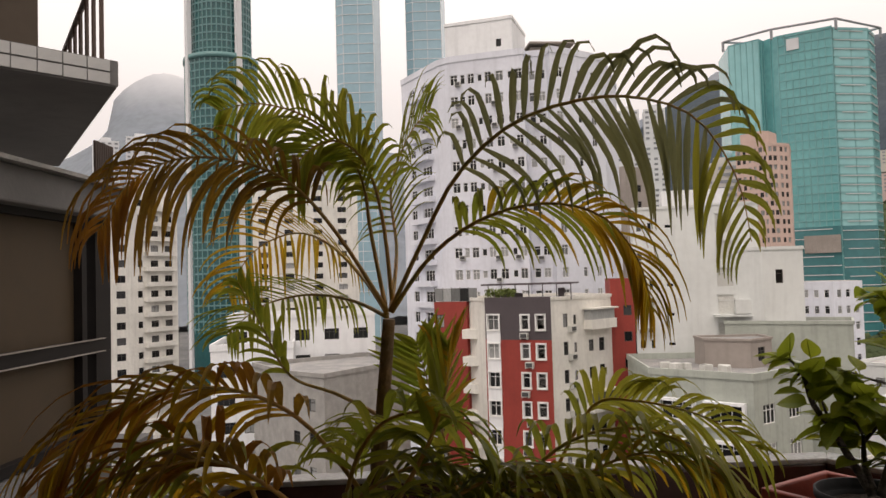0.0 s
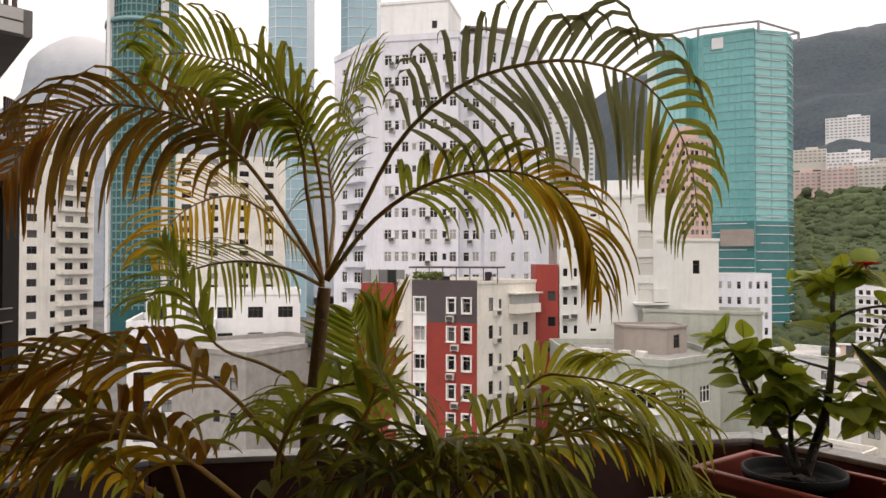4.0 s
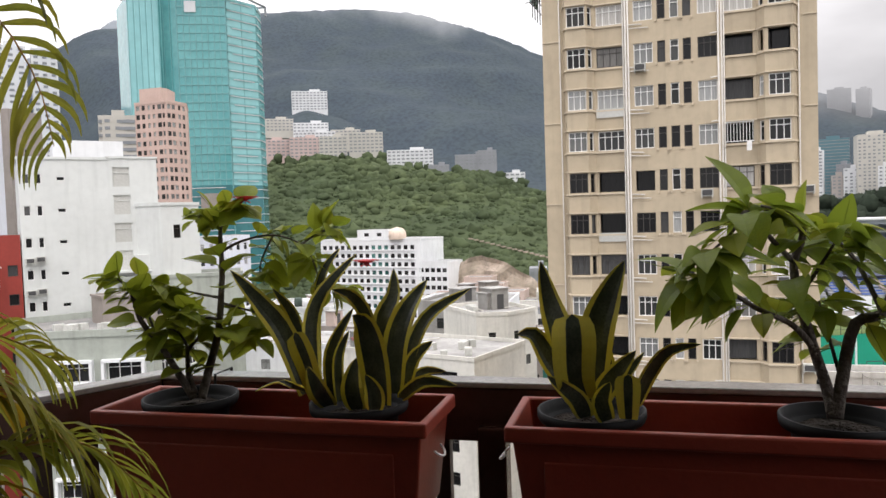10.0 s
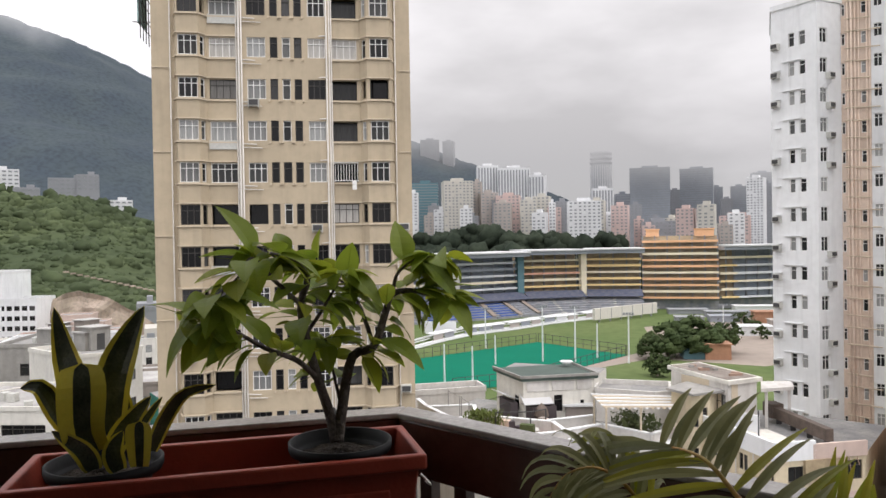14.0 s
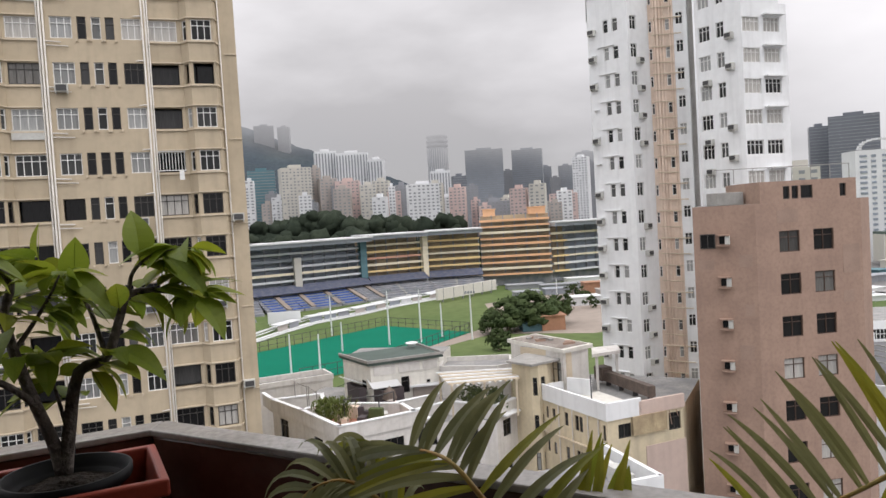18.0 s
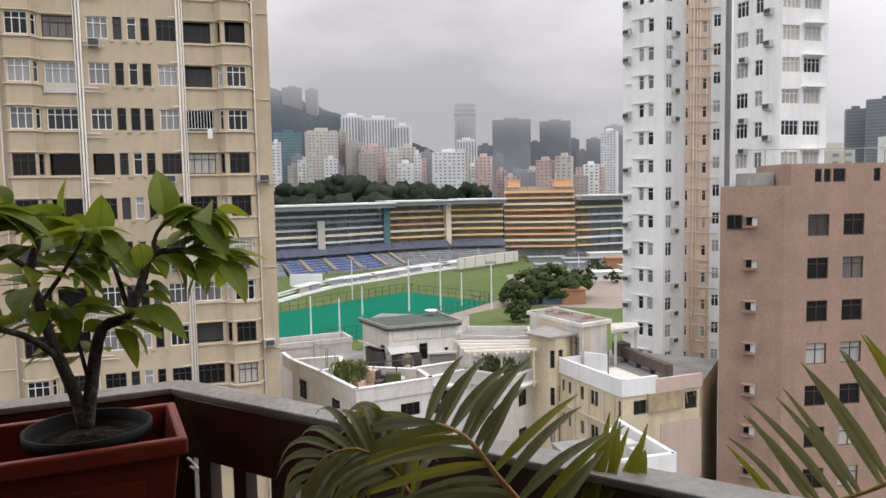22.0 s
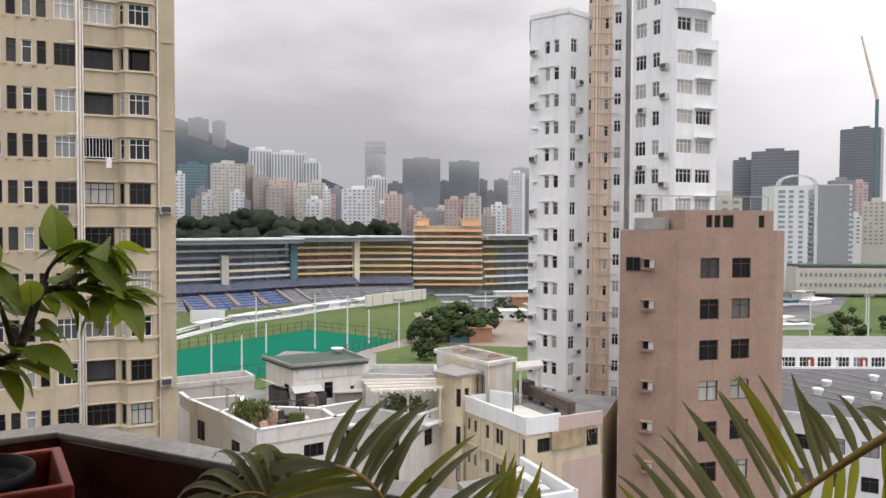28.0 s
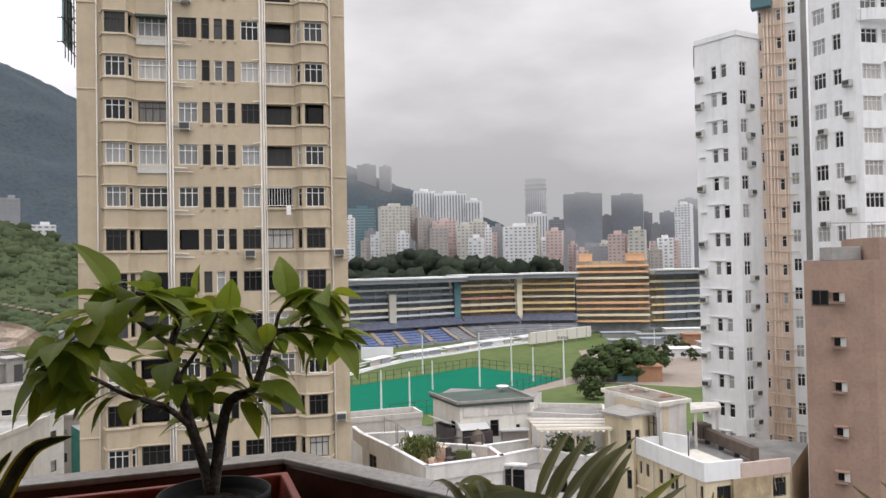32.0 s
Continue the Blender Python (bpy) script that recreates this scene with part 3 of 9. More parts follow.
WR = plain_tower("residential_tower", "tall white residential tower wing with paired windows", [A0, A1, B0, B1], 12, GROUND, 19.1, "white",
                 {0: [(0.22, 1.3, 1.4, 3), (0.61, 0.85, 1.4, 2)], 2: [(0.21, 1.85, 1.3, 4, "pane_curtain"), (0.66, 1.8, 1.3, 4, "pane_curtain")]}, 0.65, STEP, ac={0: [(0.86, -0.8), (0.3, 0.9)]}, frame="frame_white")
B2 = lerp(B0, B1, 0.83)
WT = plain_tower("set_back_storeys", "set-back white upper storeys with a curved balcony", [A0, A1, B0, B2], 11, 19.1, 29.0, "white",
                 {0: [(0.22, 1.3, 1.4, 3), (0.61, 0.85, 1.4, 2)], 2: [(0.22, 1.6, 1.25, 3), (0.70, 1.6, 1.25, 3)]}, 20.3, STEP, parapet=0.5, frame="frame_white", margin=(0.4, 0.8))
for k in range(-11, 7):
    z = 0.65 + STEP * k
    if k % 7 != 2:
        m = face_pose(B0, B1, 3.35, z + 0.86)
        part("window_hood", Shape().box(m @ Vector((0, -0.28, 0)), (2.2, 0.56, 0.12), m.to_3x3()), [M["white"]], WR)
    m = face_pose((78.7, -9.5), (75.8, -13.0), 2.05, 0.45 + STEP * k + 0.78)
    part("window_hood", Shape().box(m @ Vector((0, -0.08, 0)), (1.9, 0.17, 0.08), m.to_3x3()), [M["white"]], WL)
    m = face_pose((78.7, -9.5), (75.8, -13.0), 0.6, 0.45 + STEP * k + 0.1)
    part("ac_shelf", Shape().box(m @ Vector((0.05, -0.13, -0.05)), (0.6, 0.28, 0.07), m.to_3x3()), [M["white"]], WL)
m = face_pose(B0, B2, 2.1, 22.0)
bal = Shape()
for i in range(9):
    a = math.pi * (i + 0.5) / 9
    bal.box(m @ Vector((-2.1 * math.cos(a), -0.75 * math.sin(a), 0)), (0.75, 0.14, 1.0), m.to_3x3() @ Matrix.Rotation(-0.33 * math.cos(a), 3, "Z"))
part("curved_balcony", bal, [M["white"]], WT, "curved white balcony front")
part("roof_slab", Shape().box(m @ Vector((0, -0.4, 3.0)), (4.2, 1.0, 0.25), m.to_3x3()), [M["concrete"]], WT)
m = face_pose((78.04, -15.44), (77.26, -17.76), 0.4, 26.3, 0.4)
thing("rooftop_net", Shape().box(m.translation, (1.8, 1.2, 1.0), m.to_3x3()), [M["f_teal"]], "teal building net round a rooftop scaffold", "net")
ca, cb = (78.04, -15.44), (77.26, -17.76)
for u, rad in ((0.55, 0.06), (0.85, 0.09), (1.15, 0.06), (1.45, 0.05), (2.1, 0.06), (2.35, 0.05)):
    m = face_pose(ca, cb, u, 0, 0.14)
    part("drain_pipe", Shape().tube([m @ Vector((0, 0, GROUND)), m @ Vector((0, 0, 27))], rad, 6), [M["core"]], WC, smooth=True)
pipes = Shape()
for k in range(-9, 10):
    for dz in (-0.9, 0.7):
        m0, m1 = face_pose(ca, cb, 0.3, 0.2 + STEP * k + dz, 0.18), face_pose(ca, cb, 2.4 + 0.8 * (k % 2), 0.2 + STEP * k + dz - 0.15, 0.18)
        pipes.tube([m0.translation, m1.translation], 0.06, 5)
tagged(part("branch_piping", pipes, [M["cream_trim"]], WC), kind="stuff")

# brown tiled block
BL, BC, BR = (53.7, -13.1), (52.3, -16.9), (54.4, -24.7)
BACK = (62.0, -15.4)
BW = plain_tower("tiled_block", "brown-pink tiled apartment block with square dark windows", [BACK, BL, BC, BR], 2, GROUND, 1.15, "brown",
                 {2: [(0.31, 1.55, 1.46, 2, "pane_curtain"), (0.633, 1.55, 1.46, 2, "pane_curtain")]}, -1.53, 2.93, reveal=0.3, frame="frame_brown")
hood = Shape()
hood.box((0, -0.22, 0.30), (0.85, 0.5, 0.07))
hood.box((0, -0.22, -0.42), (0.85, 0.5, 0.07))
hood.box((0, -0.02, 0), (0.5, 0.06, 0.6), mi=1)
hood.box((0.28, -0.15, -0.05), (0.3, 0.35, 0.55), mi=2)
hood_mesh = hood.mesh("air_conditioner_hood", [M["brown"], M["pane_dark"], M["ac"]])
for k in range(-12, 1):
    put("air_conditioner_hood", hood_mesh, face_pose(BL, BC, 1.95, -1.18 + 2.9 * k), BW, "concrete hood with a small air conditioner")
place_window(BL, BC, 0.94, -1.27, 1.0, 1.0, 2, BW, "frame_dark", "pane_dark", out=0.16)
for seg, u, z, wd, ht in (((BC, BR), 7.2, -3.0, 1.3, 2.0), ((BC, BR), 6.9, -5.6, 0.8, 0.8), ((BL, BC), 3.35, -2.7, 0.85, 0.85), ((BL, BC), 3.5, -6.1, 0.6, 0.8), ((BL, BC), 3.2, -9.0, 0.9, 1.0), ((BL, BC), 0.8, -2.9, 1.0, 0.7), ((BC, BR), 2.4, 0.2, 1.6, 0.9)):
    m = face_pose(*seg, u, z, 0.005)
    part("repaired_patch", Shape().box(m.translation, (wd, 0.03, ht), m.to_3x3()), [M["brown_patch"]], BW, "greyer patch of replaced tiles")
plain_tower("roof_house", "brown tiled rooftop service room with dark openings", [(54.2, -16.9), (52.7, -17.4), (54.55, -24.5)], 4, 1.15, 2.6, "brown", {1: [(0.27, 0.5, 0.9, 1, "pane_dark"), (0.36, 0.5, 0.9, 1, "pane_dark"), (0.48, 0.9, 0.9, 1, "pane_dark"), (0.86, 0.5, 0.9, 1, "pane_dark")]}, 1.8, 5.0, margin=(0.5, 0.7))
tank = thing("water_tank", Shape().box((54.6, -15.6, 1.6), (1.5, 2.0, 0.9), 0.25), [M["concrete"]], "grey concrete water tank on the roof", "tank", bevel=0.05)
rail_s = Shape()
for i in range(8):
    p = lerp((53.0, -14.5), (54.4, -24.0), i / 7)
    rail_s.tube([(*p, 2.6), (*p, 3.6)], 0.03, 5)
rail_s.tube([(53.0, -14.5, 3.6), (54.4, -24.0, 3.6)], 0.03, 5)
thing("roof_railing", rail_s, [M["concrete"]], "thin grey metal railing along the brown roof", "railing")


# ---- buildings beyond the palm ----
RA, RB, RC, RD, RE, RF = (-1.2, 77.0), (2.1, 75.2), (3.75, 70.8), (9.55, 68.2), (16.5, 74.5), (18.8, 74.2)
RED = plain_tower("red_apartment_house", "red, charcoal and cream apartment house with white window surrounds", [RC, RD, RE], 10, GROUND, -0.8, "offwhite",
                  {1: [(0.23, 0.7, 1.25, 1), (0.38, 0.45, 0.9, 1), (0.64, 0.8, 1.1, 1, "pane_dark"), (0.82, 0.9, 1.3, 1, "pane_dark")]}, -2.75, 2.62, ac={1: [(0.30, -0.8), (0.72, -0.7)]}, parapet=0.3)
# red and charcoal front laid over the body, with openings
rs = Shape()
rw = length(RC, RD)
a0, b0 = face_pose(RC, RD, 0, 0, 0.14).translation, face_pose(RC, RD, rw + 0.1, 0, 0.14).translation
rows = [-2.8 - 2.68 * k for k in range(10)]
FRONT = ((0.83, 1.1, 1.4), (3.95, 0.72, 1.35), (5.45, 0.78, 1.35))
holes = [(u - w / 2, u + w / 2, z - h / 2, z + h / 2) for u, w, h in FRONT for z in rows]
inset_wall(rs, a0[:2], b0[:2], GROUND, -4.42, [h for h in holes if h[3] < -4.42], 0.2, 0)
inset_wall(rs, a0[:2], b0[:2], -4.42, -0.45, [h for h in holes if h[2] > -4.42], 0.2, 1)
part("coloured_front", rs, [M["red"], M["charcoal"]], RED, "deep red front under a charcoal top storey")
for u, w, h in FRONT:
    sur = Shape()
    for cx, cz, sx, sz in ((0, h / 2 + 0.05, w + 0.26, 0.13), (0, -h / 2 - 0.05, w + 0.26, 0.13), (-w / 2 - 0.05, 0, 0.13, h + 0.2), (w / 2 + 0.05, 0, 0.13, h + 0.2)):
        sur.box((cx, -0.05, cz), (sx, 0.22, sz))
    sur_mesh = sur.mesh("window_surround", M["frame_white"])
    for k, z in enumerate(rows):
        m = place_window(a0[:2], b0[:2], u, z, w, h, 2 if u < 1 else 1, RED, "frame_white", "pane_dark" if u > 1 else "pane")
        put("window_surround", sur_mesh, m, RED, "thick white window surround")
        if u < 1:
            m = face_pose(a0[:2], b0[:2], u, 0, 0.03)
            part("spandrel", Shape().box(m @ Vector((0, 0, z - 1.34)), (1.36, 0.1, 1.1), m.to_3x3()), [M["white"]], RED, "white panel under a window")
for k in range(7):
    put("air_conditioner", AC, face_pose(a0[:2], b0[:2], 3.9 + 0.45 * (k % 2), -4.0 - 2.68 * k), RED)
# glazed balcony boxes on the pale side
for k, z in enumerate((-3.3, -11.2)):
    m = face_pose(RD, RE, 6.9, z, 0.0)
    part("balcony", Shape().box(m @ Vector((0, -0.5, 0)), (4.0, 1.0, 0.9), m.to_3x3()), [M["offwhite"]], RED, "white balcony parapet")
    part("balcony_glazing", Shape().box(m @ Vector((0, -0.42, 0.95)), (3.8, 0.8, 1.0), m.to_3x3()), [M["pane"]], RED, "glazed balcony front")
    part("balcony_roof", Shape().box(m @ Vector((0, -0.55, 1.5)), (4.3, 1.2, 0.14), m.to_3x3()), [M["offwhite"]], RED)
plain_tower("red_stair_tower", "dark red rendered stair tower with small windows", [RE, RF], 6, GROUND, 1.0, "red", {0: [(0.7, 0.8, 1.0, 1, "pane_dark")]}, -2.2, 2.6)
REDW = plain_tower("red_apartment_wing", "red apartment wing with recessed white balconies", [RA, RB, (3.0, 76.5), (3.7, 73.0)], 8, GROUND, -0.9, "red", {0: [(0.18, 0.9, 1.3, 2)], 2: [(0.5, 1.6, 1.6, 2, "pane_dark")]}, -2.9, 2.68)
for z in rows:
    part("balcony", Shape().box((2.9, 74.6, z - 1.3), (1.9, 2.2, 0.9), -0.5), [M["offwhite"]], REDW, "white balcony box")
# roof terrace with a dark canopy on thin posts
can = root("roof_canopy", (7, 72, -0.8), "black flat canopy on thin posts over a roof terrace", "canopy")
part("roof", Shape().box((8.4, 73.4, 0.72), (8.8, 4.6, 0.16), -0.34), [M["charcoal"]], can)
for i in range(7):
    x, y = lerp((4.2, 72.6), (11.8, 69.9), i / 6)
    part("post", Shape().tube([(x, y, -0.8), (x, y, 0.66)], 0.05, 6), [M["grille"]], can)
rngr = random.Random(31)
for i in range(9):
    x, y = lerp((5.0, 73.6), (11.5, 71.6), rngr.random())
    h = rngr.uniform(0.5, 1.2)
    thing("terrace_box", Shape().box((x, y, -0.8 + h / 2), (rngr.uniform(0.4, 1.0), 0.5, h), -0.34), [M[rngr.choice(("warmgrey", "charcoal", "ac", "offwhite"))]], "box or seat standing on the roof terrace", "box", "things under the black canopy", bevel=0.03)
hg = Shape()
for i in range(420):
    p = Vector((rngr.uniform(3.9, 6.7), 0, 0))
    p = Vector((p.x, 72.0 - (p.x - 3.9) * 0.36 + rngr.uniform(-0.3, 0.3), -0.5 + 0.75 * rngr.random() ** 0.7))
    hg.face([p + Vector((rngr.gauss(0, 0.12), rngr.gauss(0, 0.12), rngr.gauss(0, 0.12))) for _ in range(3)])
thing("terrace_hedge", hg, [M["leafgreen"]], "bright green hedge along the roof terrace edge", "hedge", kind="stuff")
gr = root("glass_railing", (1.0, 75.6, -0.9), "low glass railing on the terrace edge", "railing")
for i in range(5):
    p, q = Vector((*lerp((-1.1, 76.9), (3.2, 74.6), i / 5), 0)), Vector((*lerp((-1.1, 76.9), (3.2, 74.6), (i + 1) / 5), 0))
    part("pane", Shape().box((p + q) / 2 + Vector((0, 0, -0.2)), ((q - p).length - 0.06, 0.03, 1.3), math.atan2(q.y - p.y, q.x - p.x)), [M["pane"]], gr)
    part("post", Shape().box(p + Vector((0, 0, -0.2)), (0.06, 0.06, 1.5)), [M["grille"]], gr)

W1F = [(-5.5, 106.0), (-0.3, 96.8), (1.2, 95.4), (10.6, 92.4), (11.0, 94.0), (13.6, 93.2), (13.8, 91.8), (16.4, 93.2), (21.5, 96.6)]
W1 = plain_tower("white_apartment_tower", "tall cool-white apartment tower with many small windows and stacked balconies", W1F, 16, GROUND, 29.4, "white2",
                 {0: [(0.3, 1.5, 1.5, 2, "pane_dark"), (0.68, 2.6, 1.5, 3, "pane_dark")], 2: [(0.07, 1.0, 1.3, 2), (0.19, 0.6, 1.2, 1), (0.30, 0.9, 1.3, 2), (0.42, 0.6, 0.9, 1), (0.53, 0.9, 1.3, 2), (0.68, 1.0, 1.3, 2), (0.82, 0.6, 0.9, 1), (0.93, 0.9, 1.3, 2)], 4: [(0.3, 0.8, 1.2, 1), (0.75, 0.9, 1.2, 2)], 6: [(0.5, 1.0, 1.3, 2)], 7: [(0.3, 0.7, 1.2, 1), (0.7, 0.9, 1.3, 2)]},
                 4.65, 2.8, ac={4: [(0.5, -0.9)], 2: [(0.13, -0.6), (0.61, -0.7), (0.87, -0.7)]}, parapet=0.8, frame="frame_white", win_low=-12)
w1b = Shape().box((0, -0.5, 0), (5.6, 1.0, 0.75)).mesh("balcony", M["white2"])
for k in range(-12, 9):
    put("balcony", w1b, face_pose(W1F[0], W1F[1], 6.4, 4.65 + 2.8 * k - 1.0), W1, "white balcony parapet")
plain_tower("roof_house", "white lift and water tank house on the tower roof", [(0.9, 96.0), (9.4, 93.2)], 8, 29.4, 34.3, "white", {0: [(0.8, 0.7, 1.0, 1)]}, 31.4, 2.2, parapet=0.4)
plain_tower("roof_house", "low grey rooftop room", [(12.0, 95.5), (16.0, 95.8)], 6, 29.4, 31.2, "warmgrey", {}, 0, 3)
thing("roof_canopy", Shape().box((14.5, 97.5, 31.6), (6.0, 5.0, 0.25), 0.1), [M["warmgrey"]], "flat brown-grey rooftop shelter roof", "canopy")

plain_tower("slab_block", "narrow warm-grey slab block with a blank end wall", [(29.7, 133.0), (32.1, 129.7), (38.0, 134.0)], 15, GROUND, 20.3, "warmgrey", {1: [(0.5, 1.0, 1.2, 1, "pane_dark")]}, 2.0, 2.9)

GA, GB = (18.9, 74.2), (30.4, 71.6)
GM = lerp((21.2, 73.7), GB, 5.05 / length((21.2, 73.7), GB))
GW = plain_tower("pale_block", "pale grey-white rendered block with small slit windows", [GA, (21.2, 73.7), GM], 10, GROUND, 7.75, "palegreen",
                 {0: [(0.25, 0.55, 0.9, 1, "pane_dark"), (0.68, 0.45, 0.95, 1, "pane_dark")], 1: [(0.206, 0.7, 0.38, 1, "pane_dark")]}, 0.2, 2.9, parapet=0.25, frame="frame_white")
for k in range(5):
    put("air_conditioner", AC, face_pose(GA, (21.2, 73.7), 1.45, -1.3 - 2.9 * k), GW)
    put("air_conditioner", AC, face_pose(GA, (21.2, 73.7), 0.6, -1.4 - 2.9 * k), GW)
GW2 = plain_tower("pale_wing", "pale rendered wing with a column of recessed grey openings", [GM, GB], 9, GROUND, 7.9, "palegreen",
                  {0: [(0.26, 1.55, 1.9, 1, "ac")]}, 0.84, 2.65, parapet=0.2, frame="palegreen", reveal=0.7)
part("balcony", Shape().box(face_pose(GM, GB, 2.7, -2.0) @ Vector((0, -0.5, 0)), (1.7, 1.0, 1.35), face_pose(GM, GB, 0, 0).to_3x3()), [M["palegreen"]], GW2, "closed pale balcony box")
part("ledge", Shape().box(face_pose(GM, GB, 2.2, -2.85) @ Vector((0, -0.5, 0)), (4.6, 1.2, 0.2), face_pose(GM, GB, 0, 0).to_3x3()), [M["palegreen"]], GW2)
plain_tower("roof_house", "pale stepped rooftop rooms", [(22.5, 76.2), (28.5, 74.8)], 5, 8.0, 9.8, "white", {}, 0, 3)
plain_tower("pale_annex", "lower pale grey annex with one window and an air conditioner", [(29.8, 69.7), (33.6, 69.7), (34.4, 72.5)], 6, GROUND, 3.3, "palegreen", {0: [(0.4, 0.7, 1.3, 1, "pane_dark")]}, 0.8, 5.6, ac={0: [(0.2, 1.2)]}, parapet=0.3)

HA, HB, HC = (16.7, 61.8), (23.0, 56.4), (29.4, 60.8)
HG = plain_tower("sage_house", "sage-grey low house with white framed loggias and a flat roof", [HA, HB, HC], 11, GROUND, -6.9, "sage",
                 {0: [(0.27, 2.6, 1.5, 3, "pane_dark"), (0.74, 2.6, 1.5, 3, "pane_dark")], 1: [(0.25, 1.6, 1.5, 3), (0.7, 1.6, 1.4, 3)]}, -9.6, 3.0, frame="frame_white", parapet=0.55, reveal=0.6)
hs = Shape()
for cx, cz, sx, sz in ((0, 0.85, 3.2, 0.22), (0, -0.9, 3.2, 0.3), (-1.5, 0, 0.22, 1.6), (1.5, 0, 0.22, 1.6)):
    hs.box((cx, -0.25, cz), (sx, 0.5, sz))
hs_mesh = hs.mesh("loggia_surround", M["white"])
for k in range(0, 7):
    for u in (0.27, 0.74):
        w = length(HA, HB)
        put("loggia_surround", hs_mesh, face_pose(HA, HB, u * w, -9.6 - 3.0 * k), HG, "white rendered loggia surround")
plain_tower("roof_house", "tan and grey rooftop stair house", [(22.6, 65.5), (25.8, 63.5), (28.4, 65.3)], 3, -6.9, -4.6, "warmgrey", {1: [(0.5, 1.0, 1.2, 2, "pane_dark")]}, -5.8, 3, parapet=0.2, margin=(0.5, 0.5))
plain_tower("rear_house", "grey-green roof storey with an outside ladder", [(26.5, 71.0), (36.0, 66.0)], 6, GROUND, -3.6, "sage", {}, 0, 3, parapet=0.3)
rnd = random.Random(12)
for i in range(7):
    x, y = lerp((18.2, 63.0), (22.4, 59.6), i / 6)
    thing("roof_box", Shape().box((x + rnd.uniform(0, 1), y + rnd.uniform(0.3, 1.5), -6.9 + 0.35), (rnd.uniform(0.5, 1.0), rnd.uniform(0.4, 0.9), 0.7), rnd.uniform(0, 1)), [M["ac"]], "small metal plant box on the flat roof", "roof box", "boxes on the sage roof", bevel=0.03)

SW = plain_tower("terraced_house", "white stepped apartment house with ribbon windows and terraces", [(-24.5, 77.2), (-16.2, 78.6)], 12, GROUND, -5.4, "white", {0: [(0.18, 1.8, 1.2, 3), (0.5, 1.8, 1.2, 3), (0.82, 1.8, 1.2, 3)]}, -7.6, 2.9, parapet=0.7)
plain_tower("upper_house", "set-back white upper storey", [(-23.8, 81.0), (-8.0, 83.5)], 10, -30.0, -2.4, "white", {0: [(0.08, 1.6, 1.2, 2), (0.3, 1.6, 1.2, 3), (0.5, 1.6, 1.2, 3), (0.7, 1.6, 1.2, 3), (0.9, 1.6, 1.2, 3)]}, -4.3, 2.8, parapet=0.5, win_low=-16)
plain_tower("grey_block", "grey concrete block with flat roof clutter", [(-15.0, 68.6), (-10.8, 65.2), (-4.0, 75.6)], 9, GROUND, -6.9, "concrete", {0: [(0.3, 0.9, 1.1, 1), (0.7, 0.9, 1.1, 1)]}, -9.4, 3.0, parapet=0.4)
thing("roof_tank", Shape().lathe([(0, 0), (0.9, 0), (0.9, 1.6), (0, 1.7)], (-5.6, 72.8, -6.9), 16), [M["greenroof"]], "round green roof water tank", "tank", smooth=True)

BLT = plain_tower("pink_beige_block", "pink-beige apartment block with rows of balconies", [(-62.0, 130.0), (-57.0, 134.5), (-51.5, 143.0)], 14, GROUND, 20.0, "offwhite", {0: [(0.3, 1.6, 1.3, 2, "pane_dark"), (0.75, 1.6, 1.3, 2, "pane_dark")], 1: [(0.2, 1.0, 1.2, 1, "pane_dark"), (0.5, 1.6, 1.2, 2), (0.8, 1.6, 1.2, 2, "pane_dark")]}, 3.0, 2.8, win_low=-14)
bb = Shape().box((0, -0.5, 0), (6.5, 1.0, 0.8)).mesh("balcony", M["offwhite"])
for k in range(-14, 6):
    put("balcony", bb, face_pose((-57.0, 134.5), (-51.5, 143.0), 6.0, 3.0 + 2.8 * k - 1.0), BLT, "pale balcony front")
plain_tower("beige_block", "pink-beige apartment block with ribbed balconies", [(-47.6, 184.4), (-35.0, 186.0), (-22.0, 190.0)], 16, GROUND, 27.0, "offwhite", {0: [(0.2, 2.2, 1.3, 2, "pane_dark"), (0.7, 2.2, 1.3, 2)], 1: [(0.25, 2.2, 1.3, 2, "pane_dark"), (0.7, 2.2, 1.3, 2)]}, 3.0, 2.8)


M["forest2"] = material("clipped_foliage", (0.06, 0.085, 0.03), 0.9, 0.35, 0.6, second=(0.10, 0.12, 0.04))
M["pinkroof"] = material("faded_red_awning", (0.48, 0.20, 0.17), 0.8, 0.15, 0.5)
M["netgreen"] = material("green_building_net", (0.03, 0.22, 0.17), 0.9, 0.2, 0.6)
M["pinkpale"] = material("pale_pink_render", (0.60, 0.47, 0.41), 0.85, 0.12, 0.2, stain=0.2)
M["f_white"] = material("far_white_render", (0.68, 0.69, 0.70), 0.85, 0.1, 0.02)
M["f_cream"] = material("far_cream_render", (0.52, 0.50, 0.45), 0.85, 0.1, 0.02)
M["f_beige"] = material("far_beige_render", (0.42, 0.38, 0.35), 0.85, 0.1, 0.02)
M["f_pink"] = material("far_pink_render", (0.56, 0.43, 0.40), 0.85, 0.1, 0.02)
M["f_grey"] = material("far_grey_concrete", (0.28, 0.29, 0.31), 0.85, 0.1, 0.02)
# next three are lightened so their contrast drops as if through haze
M["f_slate"] = material("far_hazed_cladding", (0.27, 0.295, 0.33), 0.5, 0.12, 0.02)
M["f_navy"] = material("far_hazed_dark_glass", (0.15, 0.165, 0.19), 0.3, 0.12, 0.02)
M["f_win"] = material("far_hazed_window_band", (0.24, 0.255, 0.27), 0.3, 0.15, 0.2)
